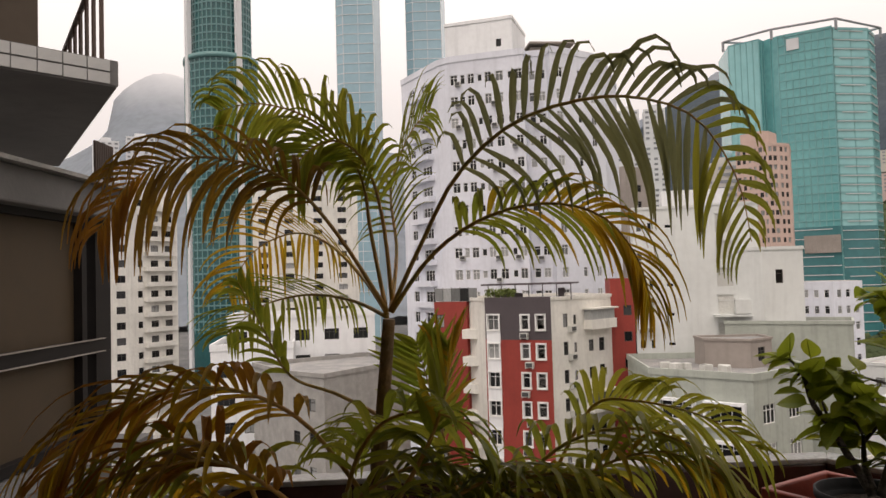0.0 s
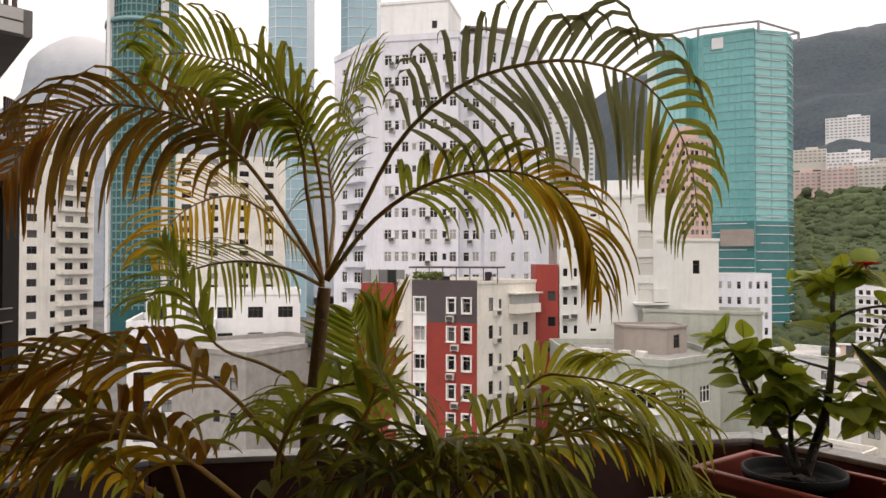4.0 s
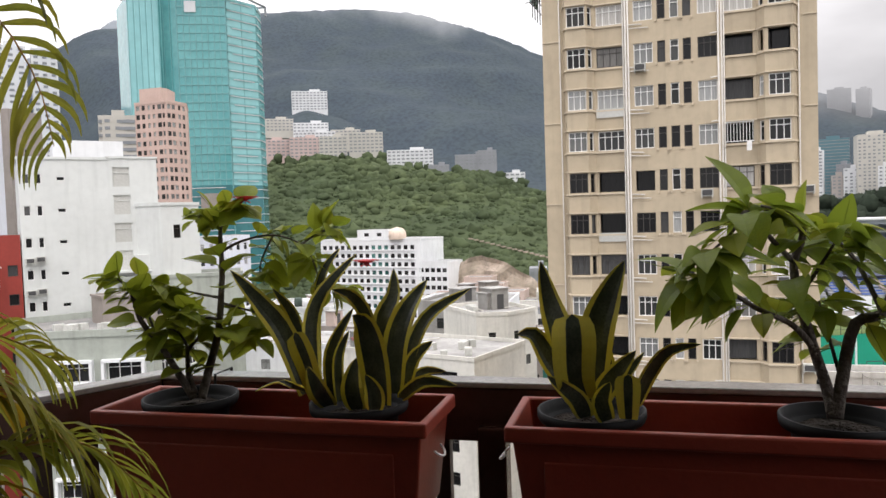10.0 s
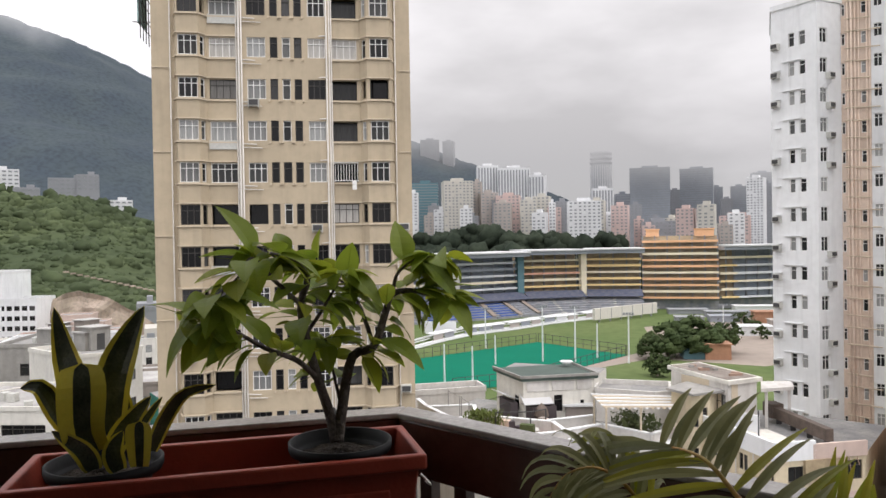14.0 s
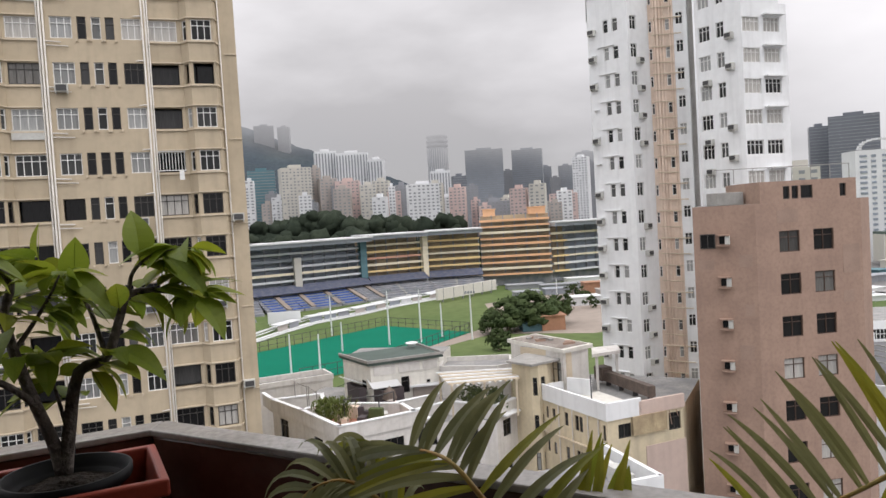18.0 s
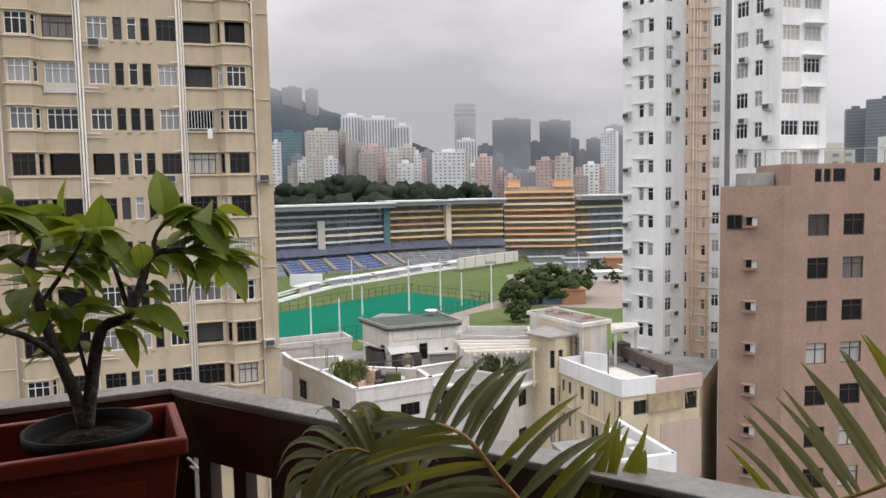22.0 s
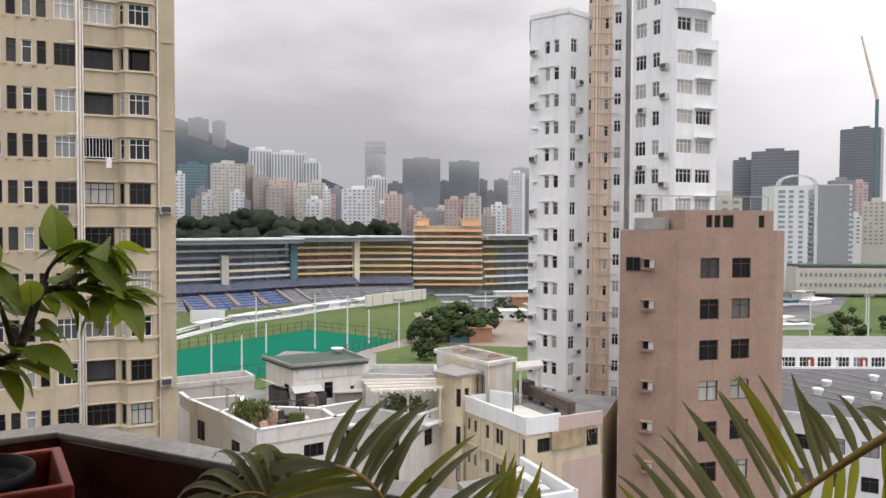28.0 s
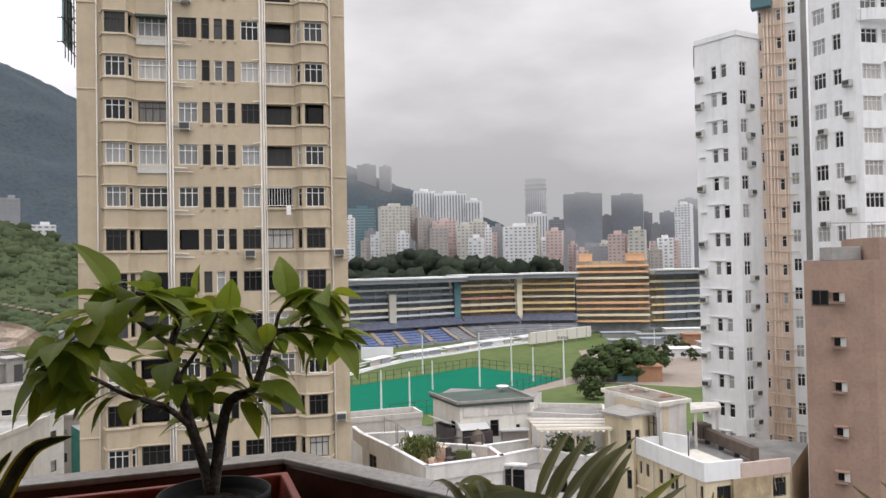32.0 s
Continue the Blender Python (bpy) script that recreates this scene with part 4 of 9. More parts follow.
# forest green shifted to blue-grey: distance haze is in the colour
M["forest"] = material("haze_tinted_hill_forest", (0.054, 0.070, 0.086), 0.95, 0.35, 0.022, second=(0.064, 0.082, 0.090), bump=0.9, bump_scale=0.12)
M["turf"] = material("grass_turf", (0.085, 0.125, 0.045), 0.95, 0.25, 0.02, second=(0.12, 0.15, 0.06))
M["pitch"] = material("green_artificial_turf", (0.0, 0.135, 0.082), 0.95, 0.06, 0.05)
M["sand"] = material("sandy_ground", (0.30, 0.25, 0.21), 0.95, 0.2, 0.03)
M["orange"] = material("orange_facade_panel", (0.80, 0.46, 0.26), 0.7, 0.1, 0.05)
M["gold"] = material("yellow_facade_panel", (0.84, 0.62, 0.30), 0.7, 0.1, 0.05)
M["steel"] = material("grey_steel_deck", (0.66, 0.68, 0.70), 0.6, 0.1, 0.05)
# glass colour that includes the shade under the decks
M["deckdark"] = material("deck_glass_with_shade_tone", (0.27, 0.31, 0.36), 0.4, 0.15, 0.05)
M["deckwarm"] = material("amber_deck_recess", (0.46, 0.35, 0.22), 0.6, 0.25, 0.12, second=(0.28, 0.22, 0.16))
M["cream_band"] = material("cream_deck_edge", (0.80, 0.72, 0.55), 0.7, 0.1, 0.05)
M["salmon"] = material("salmon_deck_edge", (0.78, 0.42, 0.30), 0.7, 0.1, 0.05)
M["asphalt"] = material("grey_asphalt", (0.12, 0.12, 0.12), 0.95, 0.3, 0.05, second=(0.2, 0.19, 0.18))
M["metalroof"] = material("weathered_sheet_roof", (0.44, 0.43, 0.41), 0.8, 0.3, 0.35, second=(0.27, 0.26, 0.25), stain=0.3, bump=0.3, bump_scale=5)
M["roofsheet"] = material("pale_roof_sheet", (0.62, 0.63, 0.64), 0.6, 0.08, 0.05)
M["blueseat"] = material("blue_seats", (0.03, 0.10, 0.36), 0.7, 0.2, 0.3)

# woodland green, lightened a little for haze
M["woods"] = material("hazed_mixed_woodland", (0.062, 0.084, 0.044), 0.95, 0.45, 0.014, second=(0.100, 0.126, 0.062), bump=0.5, bump_scale=0.5, island=0.6)
M["darkwoods"] = material("dark_woodland", (0.026, 0.036, 0.026), 0.95, 0.35, 0.03, second=(0.048, 0.060, 0.040), island=0.4)
M["treegreen"] = material("broadleaf_tree_crown", (0.045, 0.066, 0.028), 0.9, 0.35, 0.3, second=(0.075, 0.10, 0.04), island=0.5)
for key in ("pitch", "turf", "forest", "woods", "darkwoods", "treegreen"):
    M[key].node_tree.nodes["Principled BSDF"].inputs["Specular IOR Level"].default_value = 0.08
M["rustwall"] = material("rust_orange_render", (0.38, 0.20, 0.12), 0.85, 0.2, 0.3, stain=0.2)
M["seatblue"] = material("blue_grey_seat_rows", (0.07, 0.085, 0.14), 0.8, 0.3, 0.4, second=(0.14, 0.145, 0.18))
M["seatgrey"] = material("grey_stand_terrace", (0.30, 0.30, 0.31), 0.8, 0.25, 0.3, second=(0.18, 0.2, 0.24))
# farthest hill: paler and bluer still, haze mixed into the foliage colour
M["far_hill"] = material("haze_tinted_far_forest", (0.155, 0.178, 0.205), 0.95, 0.25, 0.008, second=(0.17, 0.195, 0.215))
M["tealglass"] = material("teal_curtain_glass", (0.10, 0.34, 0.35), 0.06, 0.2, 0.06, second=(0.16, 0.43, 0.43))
# same glass, with the sky's reflection put into a paler colour
M["teal_sky_tint"] = material("curtain_glass_with_sky_tint", (0.26, 0.54, 0.55), 0.05, 0.15, 0.03, second=(0.17, 0.40, 0.42))
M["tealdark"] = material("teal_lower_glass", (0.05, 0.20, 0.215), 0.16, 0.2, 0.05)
M["mullion"] = material("teal_mullion", (0.15, 0.38, 0.39), 0.4, 0.1, 0.2)
M["roundglass"] = material("blue_green_tower_glass", (0.012, 0.075, 0.080), 0.12, 0.2, 0.05, second=(0.02, 0.11, 0.11))
M["roundline"] = material("pale_tower_mullion", (0.11, 0.25, 0.25), 0.4, 0.1, 0.2)
M["blueglass"] = material("pale_blue_tower_glass", (0.30, 0.46, 0.53), 0.2, 0.1, 0.03)
M["rock"] = material("pale_cut_rock", (0.38, 0.31, 0.25), 0.95, 0.5, 0.12, second=(0.20, 0.17, 0.12), bump=0.6, bump_scale=0.3)


# ---- low houses between the towers and the race course ----
M["dirtyroof"] = material("dirty_roof_felt", (0.20, 0.165, 0.14), 0.95, 0.5, 0.9, second=(0.34, 0.31, 0.28), bump=0.4, bump_scale=3)
M["floor_red"] = material("terracotta_floor_tile", (0.40, 0.17, 0.11), 0.8, 0.25, 0.8, second=(0.30, 0.14, 0.10))
M["rustduct"] = material("brown_painted_duct", (0.10, 0.075, 0.06), 0.7, 0.3, 1.5, second=(0.16, 0.12, 0.10))
M["dirtyyellow"] = material("stained_yellow_render", (0.50, 0.40, 0.25), 0.9, 0.4, 1.2, second=(0.27, 0.20, 0.13), stain=0.6)
DC, DL, DR = (50.5, -6.1), (57.4, -2.0), (53.6, -11.8)
DY = plain_tower("yellow_house", "weathered pale yellow walk-up house with a white roof parapet", [DL, DC, DR], 9, GROUND, -12.85, "yellow",
                 {0: [(0.10, 0.35, 0.9, 1), (0.21, 0.4, 0.9, 1), (0.41, 0.45, 1.0, 2), (0.57, 0.45, 1.1, 1), (0.63, 0.45, 1.1, 1), (0.96, 0.3, 1.1, 1)], 1: [(0.225, 1.1, 1.0, 2), (0.885, 1.05, 1.25, 2)]}, -13.75, 2.55, roof="greyroof", margin=(1.5, 0.3))
m = place_window(DC, DR, 3.5, -14.75, 1.35, 0.75, 2, DY, "frame_dark", "pane_dark", out=0.06)
part("stained_band", Shape().box(face_pose(DC, DR, 3.45, -13.5) @ Vector((0, -0.1, 0)), (2.9, 0.22, 1.3), m.to_3x3()), [M["dirtyyellow"]], DY, "stained projecting wall band")
part("grey_render", Shape().box(face_pose(DC, DR, 4.9, -17.2) @ Vector((0, -0.02, 0)), (3.5, 0.05, 4.2), m.to_3x3()), [M["pinkpale"]], DY, "bare grey-pink render")
for k in range(7):
    u = 2.2 + 0.6 * k
    part("stain_pipe", Shape().tube([face_pose(DC, DR, u, -12.9, 0.12).translation, face_pose(DC, DR, u + 0.15, -13.4 - 0.25 * (k % 3), 0.14).translation], 0.035, 5), [M["brown"]], DY, "short rusty pipe")
for u in (2.45, 4.15, 6.0, 7.2):
    part("drain_pipe", Shape().tube([face_pose(DL, DC, u, -12.9, 0.1).translation, face_pose(DL, DC, u, -20, 0.1).translation], 0.05, 6), [M["pipe"]], DY)
part("string_course", Shape().box(face_pose(DL, DC, length(DL, DC) / 2, -15.2) @ Vector((0, -0.08, 0)), (length(DL, DC), 0.2, 0.14), face_pose(DL, DC, 0, 0).to_3x3()), [M["cream_trim"]], DY)
for a, b, hh, mat in ((DL, DC, 1.2, "white"), (DC, lerp(DC, DR, 0.42), 1.2, "white"), (lerp(DC, DR, 0.42), DR, 0.95, "pinkpale"), (lerp(DL, DC, 0.02), (58.4, -4.3), 1.1, "white"), ((57.6, -4.2), (56.6, -5.7), 1.5, "white")):
    va, vb = Vector((*a, 0)), Vector((*b, 0))
    part("parapet", Shape().box((va + vb) / 2 + Vector((0, 0, -12.85 + hh / 2)), ((vb - va).length + 0.2, 0.22, hh), math.atan2(vb.y - va.y, vb.x - va.x)), [M[mat]], DY, "rendered roof parapet")
du = root("roof_duct", (58.0, -8.8, -12.85), "long dark brown duct on legs over the flat roof", "duct")
va, vb = Vector((61.2, -7.4, -12.05)), Vector((54.9, -10.0, -12.05))
yaw = math.atan2(vb.y - va.y, vb.x - va.x)
part("duct", Shape().box((va + vb) / 2, ((vb - va).length, 0.55, 0.85), yaw), [M["rustduct"]], du, bevel=0.04)
part("elbow", Shape().box(va + Vector((0.3, 0.1, 0.1)), (1.3, 1.0, 1.1), yaw), [M["rustduct"]], du, bevel=0.05)
for f in (0.08, 0.36, 0.66, 0.95):
    part("leg", Shape().box(va.lerp(vb, f) + Vector((0, 0, -0.6)), (0.1, 0.4, 0.5), yaw), [M["grille"]], du)
HL, HN, HR = (63.2, 0.1), (57.95, -3.9), (59.8, -5.95)
plain_tower("roof_house", "white stair house with a glazed door on the yellow house's roof", [HL, HN], 2.6, -13.0, -9.5, "dirtywhite", {0: [(0.30, 0.55, 0.6, 1, "pane_dark"), (0.84, 1.5, 1.9, 3)]}, -11.3, 9.0)
plain_tower("stair_box", "plain cream stair box beside the glazed door", [(58.05, -4.15), HR], 5.0, -13.0, -9.5, "cream_trim", {}, 0, 3)
rs = root("stained_roof", (61.8, -3.0, -9.5), "stained flat concrete roof slab with dirt and debris", "roof", kind="structure")
part("slab", Shape().prism([(63.8, 0.4), (57.6, -3.9), (59.8, -6.4), (66.0, -2.1)], -9.5, -9.2), [M["offwhite"]], rs)
part("felt", Shape().prism([(63.5, 0.1), (58.1, -3.8), (59.9, -6.0), (65.5, -2.0)], -9.2, -9.16), [M["dirtyroof"]], rs, "dirty brown roof surface")
rngd = random.Random(12)
for i in range(9):
    x, y = lerp((63.4, -1.0), (60.2, -4.9), rngd.random())
    thing("roof_debris", Shape().box((x + rngd.uniform(-0.8, 0.8), y, -9.07), (rngd.uniform(0.3, 1.2), rngd.uniform(0.15, 0.6), 0.18), rngd.uniform(0, 3)), [M["brown" if i % 2 else "concrete"]], "piece of broken board lying on the dirty roof", "debris", "debris on the roof")
thing("roof_shelter", Shape().prism([(61.9, -6.5), (58.9, -6.2), (60.3, -8.6), (62.6, -8.7)], -10.15, -9.9), [M["dirtywhite"]], "white flat shelter roof behind the stair house", "roof")
for x, y in ((59.4, -6.6), (60.5, -8.3)):
    thing("shelter_post", Shape().box((x, y, -11.6), (0.2, 0.2, 2.9)), [M["dirtywhite"]], "white post under the shelter roof", "post", "shelter posts")
plain_tower("yellow_bay", "yellow rounded corner bay of the walk-up house", [(58.4, 0.1), (56.9, -1.3), (56.8, -1.9), (57.5, -2.6)], 3, GROUND, -10.15, "yellow", {1: [(0.5, 0.35, 1.4, 1)], 2: [(0.5, 0.5, 1.4, 1)]}, -11.8, 2.9)
thing("bay_canopy", Shape().prism([(58.2, 0.5), (56.3, -1.4), (58.3, -3.7), (61.5, -1.2)], -10.15, -9.98), [M["concrete"]], "pale projecting slab over the yellow bay", "canopy")
thing("roof_step", Shape().prism([(53.4, -6.6), (54.4, -8.2), (57.8, -6.4), (56.8, -4.8)], -13.0, -12.55), [M["offwhite"]], "raised pale roof platform inside the parapet", "roof", kind="structure")
thing("roof_grating", Shape().prism([(51.7, -6.0), (52.4, -7.1), (54.8, -5.2), (54.2, -4.3)], -13.0, -12.75), [M["darkroof"]], "dark roof well inside the parapet", "roof", kind="structure")
thing("roof_pole", Shape().tube([(54.9, -5.6, -13.0), (54.9, -5.6, -10.6)], 0.05, 6), [M["grille"]], "thin dark pole on the flat roof", "pole")

T1 = [(60.9, 20.4), (56.9, 16.7), (51.85, 12.55), (55.3, 7.6), (57.9, 9.0)]
EW = plain_tower("white_terrace_house", "white low apartment house with planted roof terraces", T1, 9, GROUND, -14.0, "dirtywhite",
                 {0: [(0.38, 1.5, 1.6, 2, "pane_dark")], 1: [(0.42, 1.6, 1.1, 1, "pane_dark")], 2: [(0.71, 1.6, 1.0, 3, "pane_dark")]}, -15.1, 3.0, roof="greyroof", margin=(1.5, 0.2))
EV = plain_tower("white_middle_house", "white middle house with an open roof terrace under a pergola", [(55.9, 7.9), (55.95, 1.45), (60.0, -1.3)], 7, GROUND, -14.0, "dirtywhite",
                 {0: [(0.10, 0.5, 2.0, 1), (0.22, 0.9, 1.7, 1, "pane_dark"), (0.70, 1.0, 1.5, 2, "pane_dark")], 1: [(0.28, 1.1, 1.3, 2, "pane_dark"), (0.75, 0.5, 1.2, 1)]}, -14.9, 3.0, roof="greyroof", margin=(1.5, 0.2))


def coping(parent, line, z0, z1, mat="dirtywhite"):
    """A rendered parapet with a brighter coping along a line."""
    for a, b in zip(line, line[1:]):
        va, vb = Vector((*a, 0)), Vector((*b, 0))
        yaw, ln = math.atan2(vb.y - va.y, vb.x - va.x), (vb - va).length
        part("parapet", Shape().box((va + vb) / 2 + Vector((0, 0, (z0 + z1) / 2)), (ln + 0.15, 0.22, z1 - z0), yaw), [M[mat]], parent)
        part("coping", Shape().box((va + vb) / 2 + Vector((0, 0, z1 + 0.04)), (ln + 0.3, 0.34, 0.08), yaw), [M["white"]], parent, "bright white coping")


coping(EW, T1 + [(58.7, 15.5), (57.0, 16.6)], -14.0, -12.95)
coping(EW, [(60.9, 20.4), (63.2, 21.9)], -14.0, -12.95)
coping(EW, [(60.9, 20.4), (62.4, 16.5), (58.9, 15.5)], -14.0, -13.0)
coping(EV, [(55.4, 7.8), (58.0, 5.2), (55.95, 1.5), (60.0, -1.2)], -14.0, -12.95)
coping(EV, [(58.3, 9.3), (60.6, 6.3)], -14.0, -12.95)
part("window_slab", Shape().box(face_pose((55.95, 1.45), (60.0, -1.3), 1.4, -13.75) @ Vector((0, -0.3, 0)), (1.9, 0.7, 0.12), face_pose((55.95, 1.45), (60.0, -1.3), 0, 0).to_3x3()), [M["white"]], EV)
part("window_slab", Shape().box(face_pose((55.9, 7.9), (55.95, 1.45), 1.1, -13.6) @ Vector((0, -0.25, 0)), (2.0, 0.6, 0.12), face_pose((55.9, 7.9), (55.95, 1.45), 0, 0).to_3x3()), [M["white"]], EV)
RHA, RHB, RHC = (65.1, 15.1), (61.1, 11.9), (64.0, 6.4)
RH = plain_tower("roof_house", "pale grey-pink house with a dark green flat roof", [RHA, RHB, RHC], 5, -14.0, -10.5, "offwhite", {0: [(0.75, 0.9, 1.2, 1, "pane_dark")], 1: [(0.49, 0.75, 1.4, 1, "pane_dark"), (0.83, 0.35, 0.35, 1, "pane_dark")]}, -12.5, 5)
for u0, u1 in ((0.3, 2.2), (2.5, 4.4), (4.7, 6.0)):
    m = face_pose(RHB, RHC, (u0 + u1) / 2, -11.0)
    part("wall_panel", Shape().box(m @ Vector((0, -0.03, 0)), (u1 - u0, 0.08, 0.8), m.to_3x3()), [M["dirtywhite"]], RH, "pale raised wall panel")
gf = root("green_flat_roof", (65, 10.5, -10.5), "dark green flat roof with an upstand edge", "roof", kind="structure")
part("slab", Shape().prism([(65.4, 15.5), (60.8, 12.0), (63.9, 6.0), (69.2, 9.0)], -10.5, -10.25), [M["greenroof"]], gf)
for p, q in (((65.4, 15.5), (60.8, 12.0)), ((60.8, 12.0), (63.9, 6.0)), ((63.9, 6.0), (69.2, 9.0))):
    va, vb = Vector((*p, 0)), Vector((*q, 0))
    part("upstand", Shape().box((va + vb) / 2 + Vector((0, 0, -10.15)), ((vb - va).length, 0.16, 0.22), math.atan2(vb.y - va.y, vb.x - va.x)), [M["concrete"]], gf)
thing("satellite_dish", Shape().lathe([(0.02, 0), (0.35, 0.1), (0.6, 0.32), (0.57, 0.34), (0.33, 0.13), (0.02, 0.04)], (67.6, 9.2, -10.1), 18), [M["white"]], "white dish on the green flat roof", "dish", smooth=True)
for cen, sx, sy, turn, tilt in (((62.6, 13.7, -12.0), 2.5, 1.7, 0.66, 0.38), ((61.5, 10.9, -12.0), 2.5, 1.7, -1.08, 0.36)):
    aw = root("awning", cen, "sloping pale metal awning over a terrace door", "awning", "terrace awnings")
    rot = Matrix.Rotation(turn, 3, "Z") @ Matrix.Rotation(tilt, 3, "X")
    part("sheet", Shape().box(cen, (sx, sy, 0.06), rot), [M["roofsheet"]], aw)
    for e in (-0.45, 0.45):
        part("bracket", Shape().tube([Vector(cen) + rot @ Vector((e * sx, -0.7, 0)), Vector(cen) + rot @ Vector((e * sx, 0.8, -0.9))], 0.03, 5), [M["grille"]], aw)
sd = root("terrace_shed", (63.4, 7.5, -14.0), "dark grey terrace shed with a pale roof", "shed")
part("wall", Shape().prism([(62.6, 8.6), (63.2, 6.5), (65.0, 7.2), (64.4, 9.2)], -14.0, -12.75), [M["warmgrey"]], sd)
part("roof", Shape().prism([(62.3, 8.8), (63.0, 6.2), (65.2, 7.0), (64.5, 9.4)], -12.75, -12.62), [M["roofsheet"]], sd)
# two solid charcoal blocks fill the shaded zone under the awnings
part("recess", Shape().prism([(61.7, 12.2), (60.3, 10.9), (61.4, 9.2), (62.6, 9.7)], -14.0, -12.5), [M["charcoal"]], EW, "charcoal block standing for the shade of a lean-to room")
part("recess", Shape().prism([(63.9, 14.6), (61.2, 13.0), (61.3, 12.4), (64.2, 13.9)], -14.0, -12.4), [M["charcoal"]], EW, "charcoal block standing for the shade of a lean-to room")
part("terrace_floor", Shape().prism([(56.6, 16.0), (52.5, 12.5), (55.4, 8.2), (57.8, 9.4), (58.6, 15.0)], -14.0, -13.96), [M["floor_red"]], EW, "reddish tiled terrace floor")
rngb = random.Random(8)
bam = Shape()
for i in range(900):
    p = Vector((*lerp((55.9, 15.3), (56.6, 12.9), rngb.random()), -14.0 + 1.75 * rngb.random() ** 0.7)) + Vector((rngb.gauss(0, 0.28), rngb.gauss(0, 0.2), 0))
    d = Vector((rngb.gauss(0, 0.1), rngb.gauss(0, 0.1), rngb.uniform(0.15, 0.4)))
    e = Vector((rngb.gauss(0, 0.1), rngb.gauss(0, 0.1), 0.02))
    bam.face((p, p + d + e, p + d * 1.4))
thing("bamboo_hedge", bam, [M["leafgreen"]], "yellow-green bamboo hedge on the white terrace", "hedge", kind="stuff")
um = root("garden_umbrella", (60.0, 10.2, -14.0), "closed brown garden umbrella on the roof terrace", "umbrella")
part("pole", Shape().tube([(60.0, 10.2, -14.0), (60.0, 10.2, -12.0)], 0.04, 6), [M["grille"]], um)
part("canopy", Shape().lathe([(0.03, 2.0), (0.45, 1.6), (0.62, 1.0), (0.3, 0.55), (0.1, 0.5)], (60.0, 10.2, -14.0), 12), [M["rustduct"]], um)
for a, b in (((56.4, 13.2), (57.2, 10.6)), ((57.2, 10.6), (58.4, 9.6))):
    fr = root("trellis", (*a, -14.0), "dark metal trellis standing on the white terrace", "trellis", "dark terrace trellises")
    part("post", Shape().tube([(*a, -14.0), (*a, -12.1)], 0.05, 6), [M["grille"]], fr)
    part("post", Shape().tube([(*b, -14.0), (*b, -12.1)], 0.05, 6), [M["grille"]], fr)
    part("bar", Shape().tube([(*a, -12.1), (*b, -12.1)], 0.05, 6), [M["grille"]], fr)
pg = root("pergola", (58.2, 3.0, -14.0), "cream timber pergola over a roof terrace", "pergola")
PF, PR_, PL, PB_ = Vector((55.9, 4.7, -11.2)), Vector((57.0, -0.2, -11.2)), Vector((60.1, 6.0, -11.2)), Vector((60.5, 0.2, -11.2))
for p in (PF, PR_, PL, PB_, PF.lerp(PR_, 0.5)):
    part("post", Shape().box(p + Vector((0, 0, -1.4)), (0.14, 0.14, 2.8)), [M["cream_trim"]], pg)
for n, (a, b, c, d), h in ((13, (PF, PR_, PL, PB_), 0.0), (8, (PF, PL, PR_, PB_), 0.1)):
    for i in range(n):
        p, q = a.lerp(b, i / (n - 1)), c.lerp(d, i / (n - 1))
        v = q - p
        part("slat" if h == 0 else "beam", Shape().box((p + q) / 2 + Vector((0, 0, h)), (v.length + 0.5, 0.16, 0.1), math.atan2(v.y, v.x)), [M["white" if i % 2 else "cream_trim"]], pg)
rng = random.Random(3)
for i in range(12):
    x, y = lerp((57.3, 4.6), (56.9, 0.8), rng.random())
    x += rng.uniform(0.2, 2.6)
    s = Shape()
    for k in range(60):
        d = Vector((rng.gauss(0, 0.4), rng.gauss(0, 0.4), rng.uniform(0.1, 1.6)))
        q = Vector((x, y, -13.5)) + d * 0.9
        s.face([q + Vector((rng.gauss(0, 0.14), rng.gauss(0, 0.14), rng.gauss(0, 0.14))) for _ in range(3)])
    r = root("terrace_plant", (x, y, -14.0), "dark potted shrub on the pergola terrace", "plant", "terrace plants")
    part("foliage", s, [M["forest2"]], r)
    part("pot", Shape().lathe([(0.01, 0), (0.22, 0), (0.3, 0.5), (0.01, 0.45)], (x, y, -14.0), 12), [M["core"]], r)
plain_tower("white_rear_house", "long white house wall behind the terraces", [(66.7, 23.6), (70.4, 17.5)], 3, GROUND, -13.4, "dirtywhite", {}, 0, 3, parapet=0.5)
plain_tower("white_upper_house", "white upper rooms beside the pergola", [(63.3, 6.2), (62.6, 1.4), (63.4, 0.2)], 4, -14.0, -11.6, "dirtywhite", {0: [(0.4, 1.2, 1.0, 2)]}, -12.8, 5, parapet=0.4)

# grey yard roofs below, with a red awning
for name, pts, z, mat, lab in (("yard_roof", [(46, 4.5), (46, -3.5), (54, -2), (54, 5.5)], -21.0, "greyroof", "grey sheet roof of a yard below"),
                               ("red_awning", [(49.6, -0.6), (50.2, -2.6), (52.0, -2.2), (51.4, 0)], -19.6, "pinkroof", "faded pink-red awning roof"),
                               ("low_roof", [(36.5, -3.2), (38.3, -7.3), (43.8, -5.0), (42.2, -1.2)], -13.2, "greyroof", "grey flat roof behind a white parapet")):
    thing(name, Shape().prism(list(reversed(pts)) if name != "low_roof" else pts, GROUND if name == "low_roof" else z - 0.3, z), [M[mat]], lab, "roof", kind="structure")
lp = Shape()
